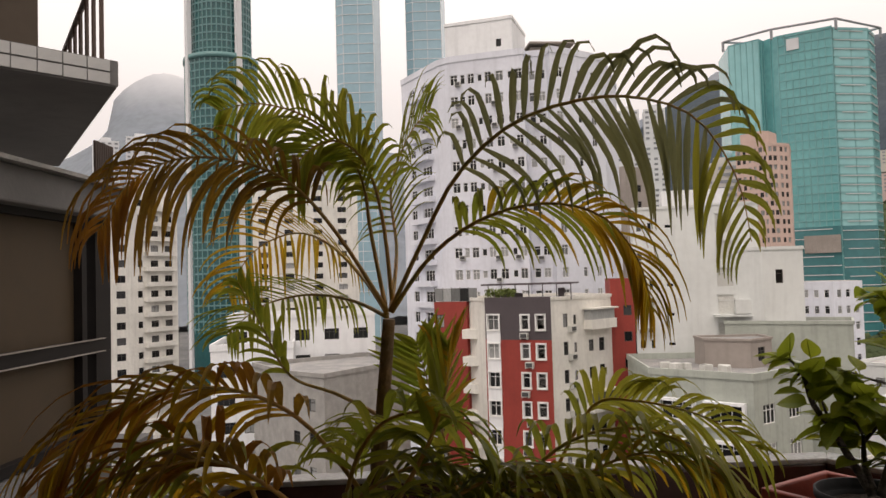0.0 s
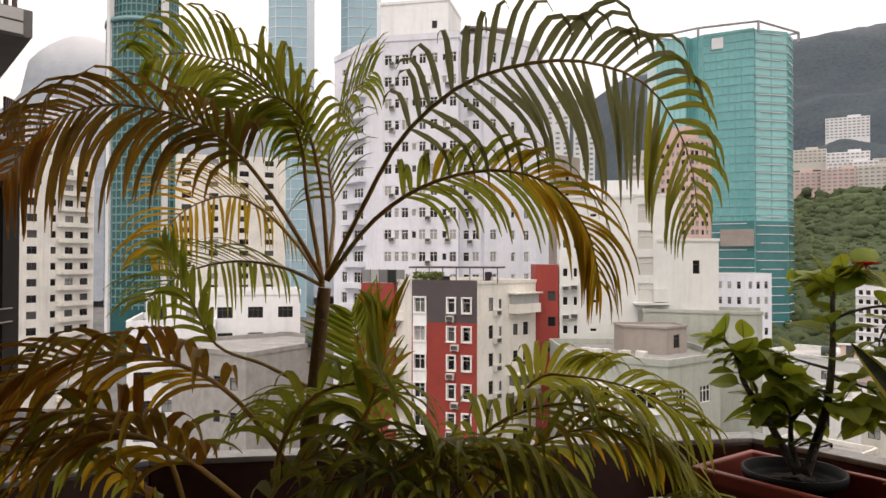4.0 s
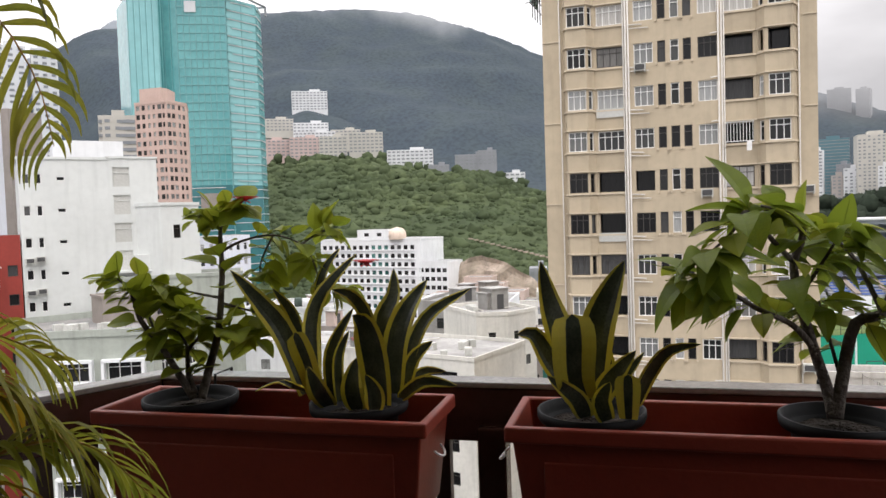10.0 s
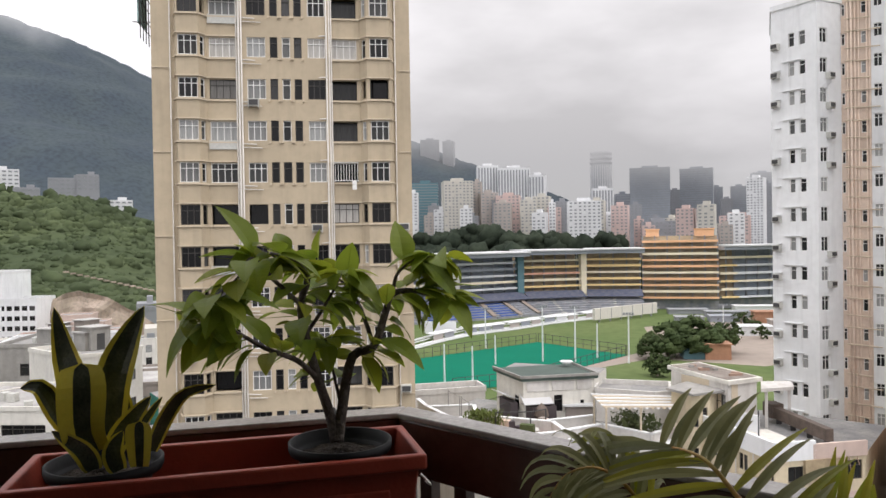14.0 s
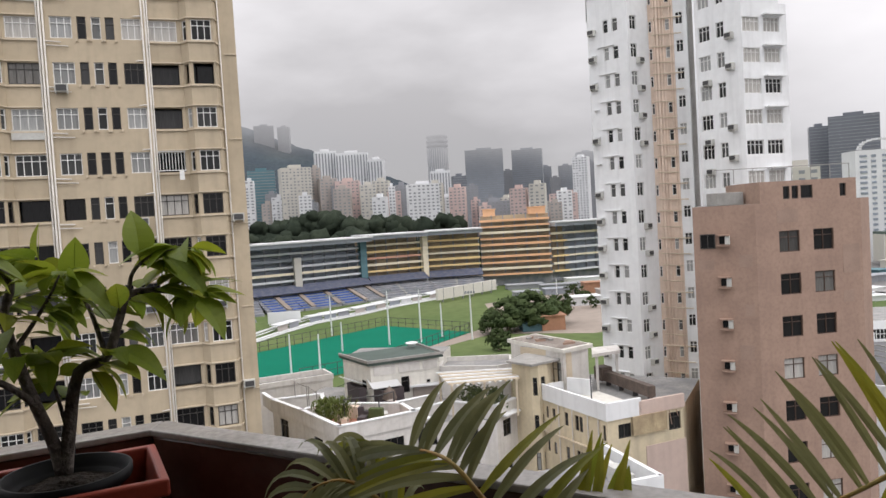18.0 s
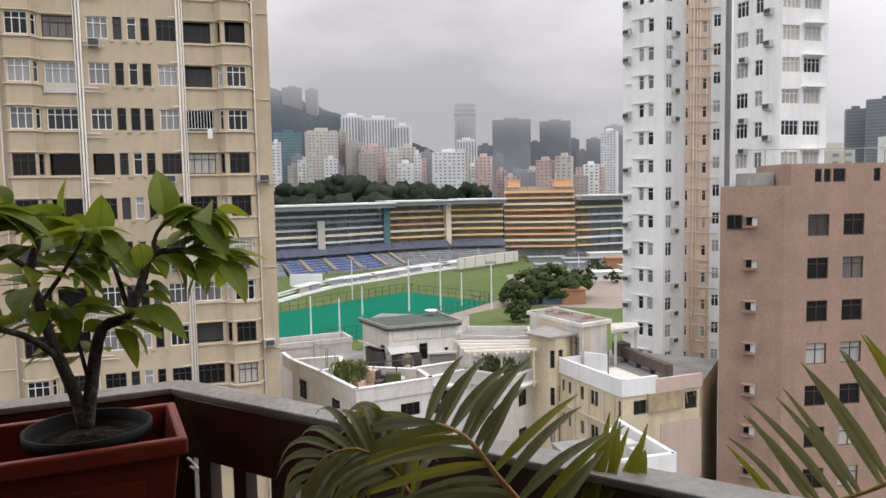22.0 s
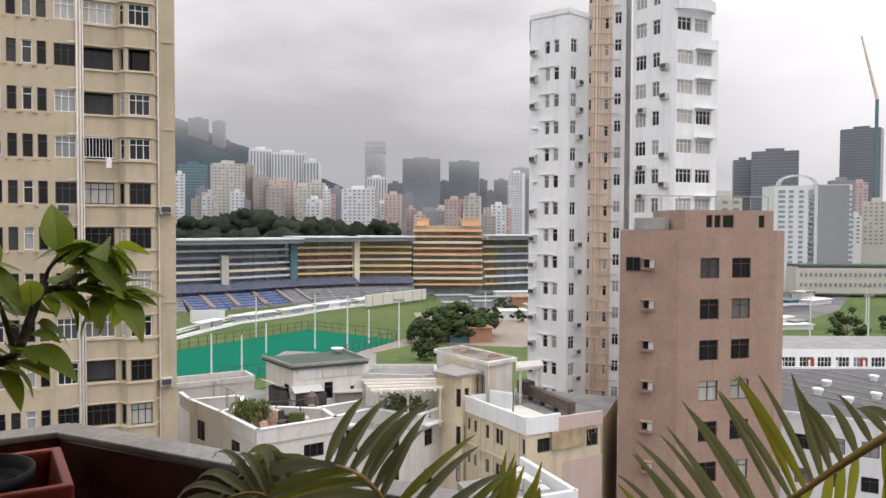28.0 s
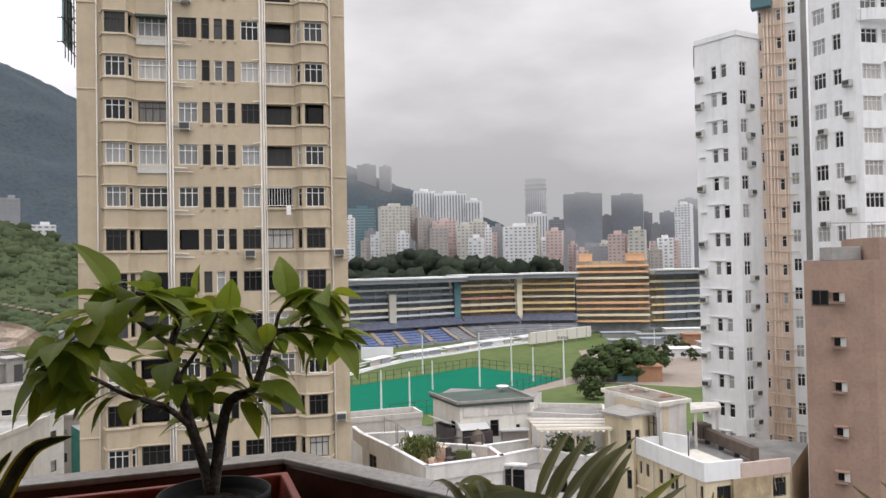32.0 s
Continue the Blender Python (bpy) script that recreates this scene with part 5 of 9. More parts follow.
for a, b in (((38.2, -7.25), (43.7, -5.0)), ((36.6, -3.3), (38.3, -7.25))):
    va, vb = Vector((*a, 0)), Vector((*b, 0))
    lp.box((va + vb) / 2 + Vector((0, 0, -12.7)), ((vb - va).length, 0.25, 1.0), math.atan2(vb.y - va.y, vb.x - va.x))
thing("white_parapet", lp, [M["white"]], "white parapet round a low grey roof", "parapet")
for i in range(4):
    thing("roof_unit", Shape().box((39.4 + i * 0.9, -5.6 + i * 0.35, -12.8), (0.8, 0.7, 0.7 + 0.2 * (i % 2)), 0.4), [M["ac"]], "grey air conditioning unit on the low roof", "roof unit", "units on the low roof", bevel=0.04)

# school and car park roofs by the brown block
SC = plain_tower("school", "long white school block with open galleries", [(99.9, -43.5), (99.8, -75.0)], 12, GROUND, -15.0, "white", {0: [(0.04 + 0.077 * i, 1.9, 2.2, 4) for i in range(13)]}, -17.2, 3.4, roof="greyroof", frame="frame_white", pane="pane", win_low=-27)
gal = Shape()
for k in range(4):
    gal.box((98.4, -60, -18.9 - 3.4 * k), (3.0, 32, 0.35))
    gal.box((97.0, -60, -18.3 - 3.4 * k), (0.12, 32, 0.9))
part("gallery", gal, [M["white"]], SC, "white gallery floors and parapets")
for i in range(9):
    part("gallery_post", Shape().box((97.1, -45 - i * 3.6, -26), (0.2, 0.2, 20)), [M["white"]], SC)
    if i % 2:
        part("red_door", Shape().box((99.82, -46.5 - i * 3.6, -17.4), (0.1, 1.0, 2.2)), [M["red"]], SC)
plain_tower("dark_roof_hall", "white hall with a large dark flat roof and vents", [(69.8, -32.5), (65.5, -40.5), (70.0, -62.0)], 22, GROUND, -16.2, "white", {0: [(0.2, 1.4, 1.4, 2), (0.5, 1.4, 1.4, 2), (0.8, 1.4, 1.4, 2)], 1: [(0.1 + 0.09 * i, 1.4, 1.4, 2) for i in range(9)]}, -18.6, 3.2, roof="darkroof", parapet=0.3, win_low=-29)
for i, (x, y) in enumerate(((78, -40), (82, -43), (76, -45), (74, -41), (80, -49), (85, -50))):
    thing("roof_vent", Shape().lathe([(0.01, 0), (0.4, 0), (0.4, 0.4), (0.55, 0.4), (0.55, 0.65), (0.01, 0.7)], (x, y, -16.2), 12), [M["white"]], "round white roof vent on the dark roof", "vent", "vents on the dark roof")
grid = Shape()
for i in range(6):
    grid.box((80, -38 - i * 3, -16.15), (26, 0.12, 0.12), 0.5)
thing("roof_joints", grid, [M["concrete"]], "pale joints across the dark roof", "roof", kind="stuff")

rngt = random.Random(5)
for k in range(14):
    x, y = rngt.uniform(55.6, 59.5), rngt.uniform(9.8, 14.0)
    h = rngt.uniform(0.4, 1.1)
    thing("terrace_box", Shape().box((x, y, -13.96 + h / 2), (rngt.uniform(0.4, 1.2), rngt.uniform(0.4, 0.9), h), rngt.uniform(0, 1.5)), [M[rngt.choice(("core", "warmgrey", "charcoal", "ac", "forest2"))]], "box or tub standing on the roof terrace", "box", "things on the terrace", bevel=0.03)
# pole with laundry lines over the yard
for p, q in (((59.6, 17.0), (61.6, 18.6)), ((57.4, 15.6), (59.4, 16.8))):
    line = root("drying_frame", (*p, -14.0), "thin metal drying frame on the flat roof", "drying frame", "drying frames")
    for c in (p, q):
        part("post", Shape().tube([(*c, -14.0), (*c, -11.6)], 0.04, 6), [M["concrete"]], line)
    part("bar", Shape().tube([(*p, -11.7), (*q, -11.7)], 0.03, 6), [M["concrete"]], line)

# low roofs seen over the planters
plain_tower("grey_concrete_block", "grey concrete block with recessed roof rooms", [(66.2, 74.3), (69.5, 66.6)], 12, GROUND, -10.2, "concrete", {0: [(0.5, 3.0, 1.4, 3)]}, -12.8, 3.0, parapet=0.4)
plain_tower("grey_shed_block", "long grey block with a white metal roof", [(58.0, 88.0), (64.0, 74.5)], 10, GROUND, -13.3, "warmgrey", {0: [(0.2, 2, 1.3, 2), (0.7, 2, 1.3, 2)]}, -15.5, 3.0, roof="metalroof")
plain_tower("low_white_house", "low white-roofed house with ribbon windows", [(43.1, 57.0), (46.1, 44.6)], 10, GROUND, -11.3, "offwhite", {0: [(0.25, 3.6, 1.2, 4, "pane_dark"), (0.72, 3.6, 1.2, 4, "pane_dark")]}, -13.0, 3.0, roof="metalroof", parapet=0.35)
PB = plain_tower("pale_walkup", "pale pinkish walk-up block with outside pipes and air conditioners", [(58.4, 56.0), (60.6, 53.4), (65.4, 53.4)], 9, GROUND, -9.6, "offwhite", {0: [(0.5, 0.8, 1.1, 1)], 1: [(0.3, 0.8, 1.1, 1), (0.7, 0.8, 1.1, 1)]}, -12.0, 2.9, ac={0: [(0.8, -0.3)]}, roof="metalroof", parapet=0.4)
plain_tower("green_net_house", "house wrapped in green building net", [(67.5, 52.5), (72.0, 49.0)], 6, GROUND, -15.5, "netgreen", {}, 0, 3)
for i, (x, y, w, top, mat) in enumerate(((52, 70, 7, -14, "offwhite"), (47, 77, 9, -13.5, "white"), (74, 84, 10, -16, "offwhite"), (84, 72, 12, -18, "warmgrey"), (92, 92, 14, -14, "white"), (105, 112, 16, -17, "offwhite"), (36, 60, 6, -15, "offwhite"), (60, 98, 12, -12, "palegreen"), (88, 58, 9, -22, "concrete"), (110, 84, 14, -22, "warmgrey"))):
    plain_tower("low_house", "low flat-roofed town house among others", [(x - w * 0.3, y + w * 0.5), (x + w * 0.35, y - w * 0.5)], w, GROUND, top, mat, {0: [(0.25, 1.2, 1.2, 2), (0.65, 1.2, 1.2, 2)]}, top - 2.2, 3.0, roof=("greyroof", "metalroof")[i % 2], parapet=0.4, group="low houses below the hill", win_low=top - 6)
# clutter on the low roofs
rngc = random.Random(23)
ROOFS = (((44, 56), (53, 47), -11.3, 9), ((60, 87), (70, 78), -13.3, 8), ((67, 74), (78, 70), -10.2, 7), ((60, 57), (65, 60), -9.6, 6), ((48, 76), (53, 82), -13.5, 5), ((50, 70), (56, 74), -14.0, 5), ((74, 84), (80, 88), -16.0, 4), ((60, 98), (70, 100), -12.0, 6))
for p, q, z, n in ROOFS:
    for k in range(n):
        x, y = rngc.uniform(p[0], q[0]), rngc.uniform(min(p[1], q[1]), max(p[1], q[1]))
        kind = rngc.random()
        if kind < 0.45:
            thing("roof_unit", Shape().box((x, y, z + 0.35), (rngc.uniform(0.6, 1.2), rngc.uniform(0.5, 0.9), 0.7), rngc.uniform(0, 1.5)), [M["ac"]], "grey air conditioning unit on a low flat roof", "roof unit", "units on the low roofs", bevel=0.04)
        elif kind < 0.7:
            w, d, h = rngc.uniform(1.6, 3.2), rngc.uniform(1.4, 2.4), rngc.uniform(1.6, 2.4)
            a = rngc.uniform(-0.4, 0.4)
            hut = root("roof_hut", (x, y, z), "small rooftop hut with a sheet roof", "hut", "huts on the low roofs")
            part("wall", Shape().box((x, y, z + h / 2), (w, d, h), a), [M[rngc.choice(("warmgrey", "offwhite", "concrete", "pinkpale"))]], hut)
            part("roof", Shape().box((x, y, z + h + 0.05), (w + 0.4, d + 0.4, 0.1), a), [M["metalroof"]], hut)
            part("door", Shape().box((x, y, z + 0.9), (w * 0.4, d + 0.04, 1.7), a), [M["grille"]], hut)
        elif kind < 0.85:
            thing("roof_tank", Shape().lathe([(0.01, 0), (0.6, 0), (0.6, 1.2), (0.45, 1.35), (0.01, 1.4)], (x, y, z), 14), [M[rngc.choice(("steel", "white", "greenroof"))]], "round water tank on a low roof", "tank", "tanks on the low roofs", smooth=True)
        else:
            b = (x + rngc.uniform(-4, 4), y + rngc.uniform(-4, 4))
            thing("roof_pipe", Shape().tube([(x, y, z + 0.15), (*b, z + 0.15), (*b, z - 2)], 0.07, 6), [M["pipe"]], "grey pipe running over a low roof", "pipe", "pipes on the low roofs")
# white block with green-tinted windows and a small dome
GN = plain_tower("white_institute", "white institute block with rows of dark green windows", [(159.0, 232.0), (171.1, 192.5), (171.9, 190.5)], 16, GROUND, -6.5, "white", {0: [(0.045 + 0.066 * i, 1.6, 1.5, 2, "pane_teal" if i in (8, 9, 10) else "pane_dark") for i in range(15)]}, -9.0, 3.0, parapet=0.6, win_low=-32)
for k in range(8):
    m = face_pose((159.0, 232.0), (171.1, 192.5), length((159.0, 232.0), (171.1, 192.5)) / 2, -10.1 - 3.0 * k)
    part("ledge", Shape().box(m @ Vector((0, -0.15, 0)), (length((159.0, 232.0), (171.1, 192.5)), 0.5, 0.22), m.to_3x3()), [M["white"]], GN)
plain_tower("institute_wing", "lower white wing of the institute", [(171.4, 191.5), (175.1, 181.0)], 12, GROUND, -14.8, "white", {0: [(0.1 + 0.2 * i, 1.6, 1.4, 2, "pane_dark") for i in range(5)]}, -17.0, 3.0, parapet=0.8, roof="darkroof")
plain_tower("roof_house", "white rooftop rooms of the institute", [(164.0, 216.0), (168.0, 203.0)], 8, -6.5, -2.6, "white", {0: [(0.3, 2, 1.2, 2), (0.7, 2, 1.2, 2)]}, -4.4, 3)
thing("dome", Shape().lathe([(3.0, 0), (3.2, 1.2), (3.0, 2.6), (2.0, 3.8), (0.05, 4.4)], (169.5, 200.0, -6.2), 20), [M["core"]], "tan dome on the white roof", "dome", smooth=True)
for i, (x, y, w, top, mat) in enumerate(((166, 171, 12, -24, "pink"), (169, 160, 14, -20.5, "pinkpale"), (168, 148, 10, -22, "pinkpale"), (174, 166, 9, -19, "pinkpale"), (168, 139, 9, -24.5, "offwhite"))):
    plain_tower("pink_house", "pink-tan low house under a retaining wall", [(x - w * 0.25, y + w * 0.45), (x + w * 0.25, y - w * 0.45)], 8, GROUND, top, mat, {0: [(0.2, 1.6, 2.0, 2), (0.5, 1.6, 2.0, 2), (0.8, 1.6, 2.0, 2)]}, top - 2.5, 3.4, group="pink houses under the hill", parapet=0.4, win_low=top - 7)


# ---- the far city, the hills and the race course ----
SKYLINE = [
    (702, 247, 9, 49, 'white'), (763, 255, 28, 63, 'teal'), (703, 200, 29, 59, 'cream'), (723, 187, 10, 59, 'beige'), (904, 219, 26, 93, 'rib'),
    (903, 186, 40, 89, 'rib'), (903, 158, 19, 79, 'rib'), (702, 151, 23, 43, 'pink'), (682, 127, 15, 37, 'cream'), (712, 171, 17, 47, 'beige'),
    (682, 105, 6, 34, 'white'), (702, 99, 12, 36, 'grey'), (652, 72, 28, 33, 'white'), (1003, 87, 27, 66, 'rib'), (902, 55, 17, 52, 'navy')]
SKYLINE += [
    (1184, 32, 60, 107, 'slate'), (1268, -38, 51, 110, 'slate'), (1335, -73, 19, 83, 'slate'), (1238, -100, 24, 77, 'slate'), (908, -90, 18, 66, 'white'),
    (936, -105, 14, 61, 'grey'), (1368, -149, 33, 107, 'slate'), (1361, -5, 23, 82, 'grey'), (1230, -82, 17, 58, 'grey'), (753, -305, 17, 69, 'navy')]
SKYLINE += [
    (703, -315, 41, 73, 'navy'), (804, -452, 39, 108, 'navy'), (642, -347, 18, 42, 'grey'), (561, -313, 8, 10, 'white'), (561, -329, 18, 21, 'cream'),
    (702, -396, 13, 44, 'pink'), (301, -115, 13, 13, 'cream'), (1156, 377, 31, 165, 'grey'), (1156, 346, 18, 161, 'grey'), (852, 38, 13, 37, 'grey')]
SKYLINE += [(701, 11, 29, 15, 'grey'), (721, -23, 38, 12, 'cream'), (721, -54, 25, 19, 'pink')]
WORDS = {"white": "white far-off apartment tower", "teal": "tower wrapped in teal building netting", "cream": "cream far-off apartment tower", "beige": "beige far-off apartment tower",
         "rib": "pale ribbed apartment slab below the cloud", "pink": "pinkish far-off apartment tower", "grey": "grey concrete tower in the haze", "slate": "blue-grey office tower in the haze", "navy": "dark glass office tower"}


def far_tower(x, y, w, top, style, deep=None, base=GROUND):
    yaw = math.atan2(y, x) + math.pi / 2 + random.Random(int(x * 7 + y)).uniform(-0.2, 0.2)
    deep = deep or min(w, 22)
    wall = M["f_white"] if style == "rib" else M["f_" + style]
    r = root("far_tower", (x, y, base), WORDS[style], "tower", "towers on the skyline")
    rot = Matrix.Rotation(yaw, 3, "Z")
    c = Vector((x, y, 0)) + rot @ Vector((0, deep / 2, 0)) * (1 if (rot @ Vector((0, 1, 0))).dot(Vector((x, y, 0))) > 0 else -1)
    b, g = Shape(), Shape()
    b.box(c + Vector((0, 0, (base + top) / 2)), (w, deep, top - base), rot)
    b.box(c + Vector((0, 0, top + 1.5)), (w * 0.4, deep * 0.5, 3), rot)
    rng = random.Random(int(x + y * 3))
    step, low = 3.0 if w < 45 else 3.6, max(base, -14.0)
    n = max(2, int(w / 3.6))
    if style == "rib":
        for i in range(n):
            for sy in (-1, 1):
                g.box(c + rot @ Vector(((i + 0.5) / n * w - w / 2, sy * deep / 2, 0)) + Vector((0, 0, (low + top) / 2 - 1)), (w / n * 0.45, 0.5, top - low - 4), rot)
    else:
        for k in range(int((top - low) / step)):
            z = top - 1.8 - k * step
            if style in ("navy", "slate", "teal"):
                g.box(c + Vector((0, 0, z)), (w + 0.3, deep + 0.3, 0.7), rot)
            else:
                for i in range(n):
                    if rng.random() < 0.9:
                        for sy in (-1, 1):
                            g.box(c + rot @ Vector(((i + 0.5) / n * w - w / 2, sy * deep / 2, 0)) + Vector((0, 0, z)), (w / n * 0.5, 0.3, 1.3), rot)
    part("wall", b, [wall], r)
    tagged(part("glazing", g, [M["f_win"]], r), kind="stuff")
    return r


rng = random.Random(19)
for i in range(30):
    y = -70 + 330 * (i + rng.random()) / 30
    SKYLINE.append((rng.uniform(655, 760), y, rng.uniform(9, 17), rng.uniform(8, 30) if y < 40 else rng.uniform(16, 46), rng.choice(("white", "cream", "beige", "pink", "white", "grey"))))
for row in SKYLINE:
    far_tower(*row)
for x, y, w, top, style in ((108, 428, 14, 96, "white"), (122, 421, 12, 95, "white"), (-226, 497, 16, 101, "white"), (-203, 497, 18, 103, "white"), (118, 315, 12, 47, "cream"), (-40, 240, 16, 14, "cream")):
    far_tower(x, y, w, top, style)

# round hotel tower with a drum on top
ht = root("round_hotel_tower", (1262, 111, GROUND), "pale round hotel tower with a revolving drum on top", "tower")
part("shaft", Shape().lathe([(17, 0), (17, 172)], (1262, 112, GROUND), 28), [M["cyl"]], ht, smooth=True)
part("drum", Shape().lathe([(17, 0), (18.5, 1), (18.5, 5), (17, 5.5), (17, 8), (18.5, 8.5), (18.5, 12), (17, 12.5), (17, 16), (18.5, 16.5), (18, 20), (0, 21)], (1262, 112, 122), 28), [M["f_grey"]], ht, smooth=True)
fins = Shape()
for i in range(28):
    w = 2 * math.pi * i / 28
    fins.box((1262 + 17.3 * math.cos(w), 112 + 17.3 * math.sin(w), 38), (1.2, 1.2, 164), w)
tagged(part("fin", fins, [M["f_white"]], ht), kind="stuff")


# ---- hills ----
def hill(name, label, crest, near, base, cell, seed, rough=8.0, mat="forest"):
    """A wooded slope from a crest line (x, y, z) down to a foot line (x, y)."""
    s, nu, nv = Shape(), 150, 60
    cl = [Vector(c) for c in crest]
    nl = [Vector((*p, base)) for p in near]

    def on(line, t):
        k = t * (len(line) - 1)
        i = min(int(k), len(line) - 2)
        f = k - i
        p0, p1, p2, p3 = line[max(i - 1, 0)], line[i], line[i + 1], line[min(i + 2, len(line) - 1)]
        return 0.5 * (2 * p1 + (p2 - p0) * f + (2 * p0 - 5 * p1 + 4 * p2 - p3) * f * f + (3 * p1 - p0 - 3 * p2 + p3) * f ** 3)

    for i in range(nu + 1):
        c, q = on(cl, i / nu), on(nl, i / nu)
        back = c + (c - q).normalized() * 300 - Vector((0, 0, 160))
        for j in range(nv + 1):
            v = j / nv
            p = q.lerp(c, v / 0.9) if v < 0.9 else c.lerp(back, (v - 0.9) / 0.1)
            sag = math.sin(math.pi * min(v / 0.9, 1))
            p = p - Vector((0, 0, (c.z - q.z) * 0.07 * sag))
            amp = rough * (0.35 + sag)
            p.z += amp * noise.noise(p * 0.006 + Vector((seed, 0, 0))) * 3 + amp * 0.8 * noise.noise(p * 0.02) + 2.2 * noise.noise(p * 0.11)
            s.v.append(tuple(p))
    for i in range(nu):
        for j in range(nv):
            k = i * (nv + 1) + j
            s.f.append((k, k + nv + 1, k + nv + 2, k + 1))
            s.mi.append(0)
    return thing(name, s, [M[mat]], label, "hill", kind="structure", smooth=True)


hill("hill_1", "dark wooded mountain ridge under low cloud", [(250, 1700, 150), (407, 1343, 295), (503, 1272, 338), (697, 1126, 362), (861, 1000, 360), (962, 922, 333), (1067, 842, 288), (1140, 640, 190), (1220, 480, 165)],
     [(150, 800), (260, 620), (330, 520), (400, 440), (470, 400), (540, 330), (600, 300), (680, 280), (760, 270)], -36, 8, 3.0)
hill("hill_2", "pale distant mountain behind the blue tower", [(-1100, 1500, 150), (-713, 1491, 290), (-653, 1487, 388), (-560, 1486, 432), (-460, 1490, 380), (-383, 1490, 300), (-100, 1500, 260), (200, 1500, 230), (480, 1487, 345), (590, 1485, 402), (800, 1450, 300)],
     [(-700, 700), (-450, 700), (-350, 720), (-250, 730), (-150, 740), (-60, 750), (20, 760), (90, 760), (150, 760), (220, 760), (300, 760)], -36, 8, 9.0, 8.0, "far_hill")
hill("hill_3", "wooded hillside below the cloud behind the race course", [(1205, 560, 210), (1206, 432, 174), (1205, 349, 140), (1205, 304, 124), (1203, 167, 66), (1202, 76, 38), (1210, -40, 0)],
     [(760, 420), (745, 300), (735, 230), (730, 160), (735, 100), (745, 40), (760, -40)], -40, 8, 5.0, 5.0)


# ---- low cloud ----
# the cloud emits the sky's own colours, so what lies behind fades out
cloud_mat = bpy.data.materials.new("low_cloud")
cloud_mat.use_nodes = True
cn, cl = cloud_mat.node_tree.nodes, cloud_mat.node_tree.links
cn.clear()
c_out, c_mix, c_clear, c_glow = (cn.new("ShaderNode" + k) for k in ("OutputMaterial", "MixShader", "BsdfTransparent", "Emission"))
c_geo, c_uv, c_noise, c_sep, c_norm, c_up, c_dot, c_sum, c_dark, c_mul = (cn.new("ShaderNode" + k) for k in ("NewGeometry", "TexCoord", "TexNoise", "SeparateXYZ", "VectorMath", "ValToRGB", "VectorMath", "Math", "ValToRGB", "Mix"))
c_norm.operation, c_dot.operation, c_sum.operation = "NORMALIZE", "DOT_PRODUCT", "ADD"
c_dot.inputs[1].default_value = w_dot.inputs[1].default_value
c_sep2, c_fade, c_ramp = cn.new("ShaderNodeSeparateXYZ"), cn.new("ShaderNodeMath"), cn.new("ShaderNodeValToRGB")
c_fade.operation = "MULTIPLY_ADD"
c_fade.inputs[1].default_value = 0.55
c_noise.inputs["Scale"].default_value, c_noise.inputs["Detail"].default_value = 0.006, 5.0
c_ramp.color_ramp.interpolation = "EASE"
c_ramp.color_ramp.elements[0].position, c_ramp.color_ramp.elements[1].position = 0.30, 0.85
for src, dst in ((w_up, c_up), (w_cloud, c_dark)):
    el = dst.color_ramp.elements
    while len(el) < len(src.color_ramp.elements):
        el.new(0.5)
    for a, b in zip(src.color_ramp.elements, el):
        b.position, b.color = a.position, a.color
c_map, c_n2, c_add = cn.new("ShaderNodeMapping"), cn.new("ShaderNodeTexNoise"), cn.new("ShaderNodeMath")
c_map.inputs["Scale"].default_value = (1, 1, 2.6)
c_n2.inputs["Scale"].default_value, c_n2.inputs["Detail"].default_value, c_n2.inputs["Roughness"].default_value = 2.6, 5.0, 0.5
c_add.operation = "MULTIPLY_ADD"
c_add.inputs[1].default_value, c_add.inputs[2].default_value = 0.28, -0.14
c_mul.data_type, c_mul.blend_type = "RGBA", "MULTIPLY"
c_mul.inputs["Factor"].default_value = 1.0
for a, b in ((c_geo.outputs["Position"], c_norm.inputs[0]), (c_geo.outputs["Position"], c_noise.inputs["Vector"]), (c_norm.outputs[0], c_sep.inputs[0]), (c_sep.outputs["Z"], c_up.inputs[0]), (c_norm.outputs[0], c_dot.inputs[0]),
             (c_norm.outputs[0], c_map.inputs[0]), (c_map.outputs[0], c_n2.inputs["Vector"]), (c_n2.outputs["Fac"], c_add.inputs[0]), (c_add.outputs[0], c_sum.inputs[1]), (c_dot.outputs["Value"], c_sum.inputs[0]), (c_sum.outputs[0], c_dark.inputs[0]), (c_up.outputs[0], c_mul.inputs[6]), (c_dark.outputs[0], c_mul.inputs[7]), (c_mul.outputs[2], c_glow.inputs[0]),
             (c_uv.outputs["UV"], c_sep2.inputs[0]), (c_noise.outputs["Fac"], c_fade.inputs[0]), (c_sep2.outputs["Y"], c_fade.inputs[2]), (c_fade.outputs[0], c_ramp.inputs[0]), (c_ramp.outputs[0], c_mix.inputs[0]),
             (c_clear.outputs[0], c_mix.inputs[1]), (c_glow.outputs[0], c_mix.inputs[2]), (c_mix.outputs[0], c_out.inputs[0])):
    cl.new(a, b)


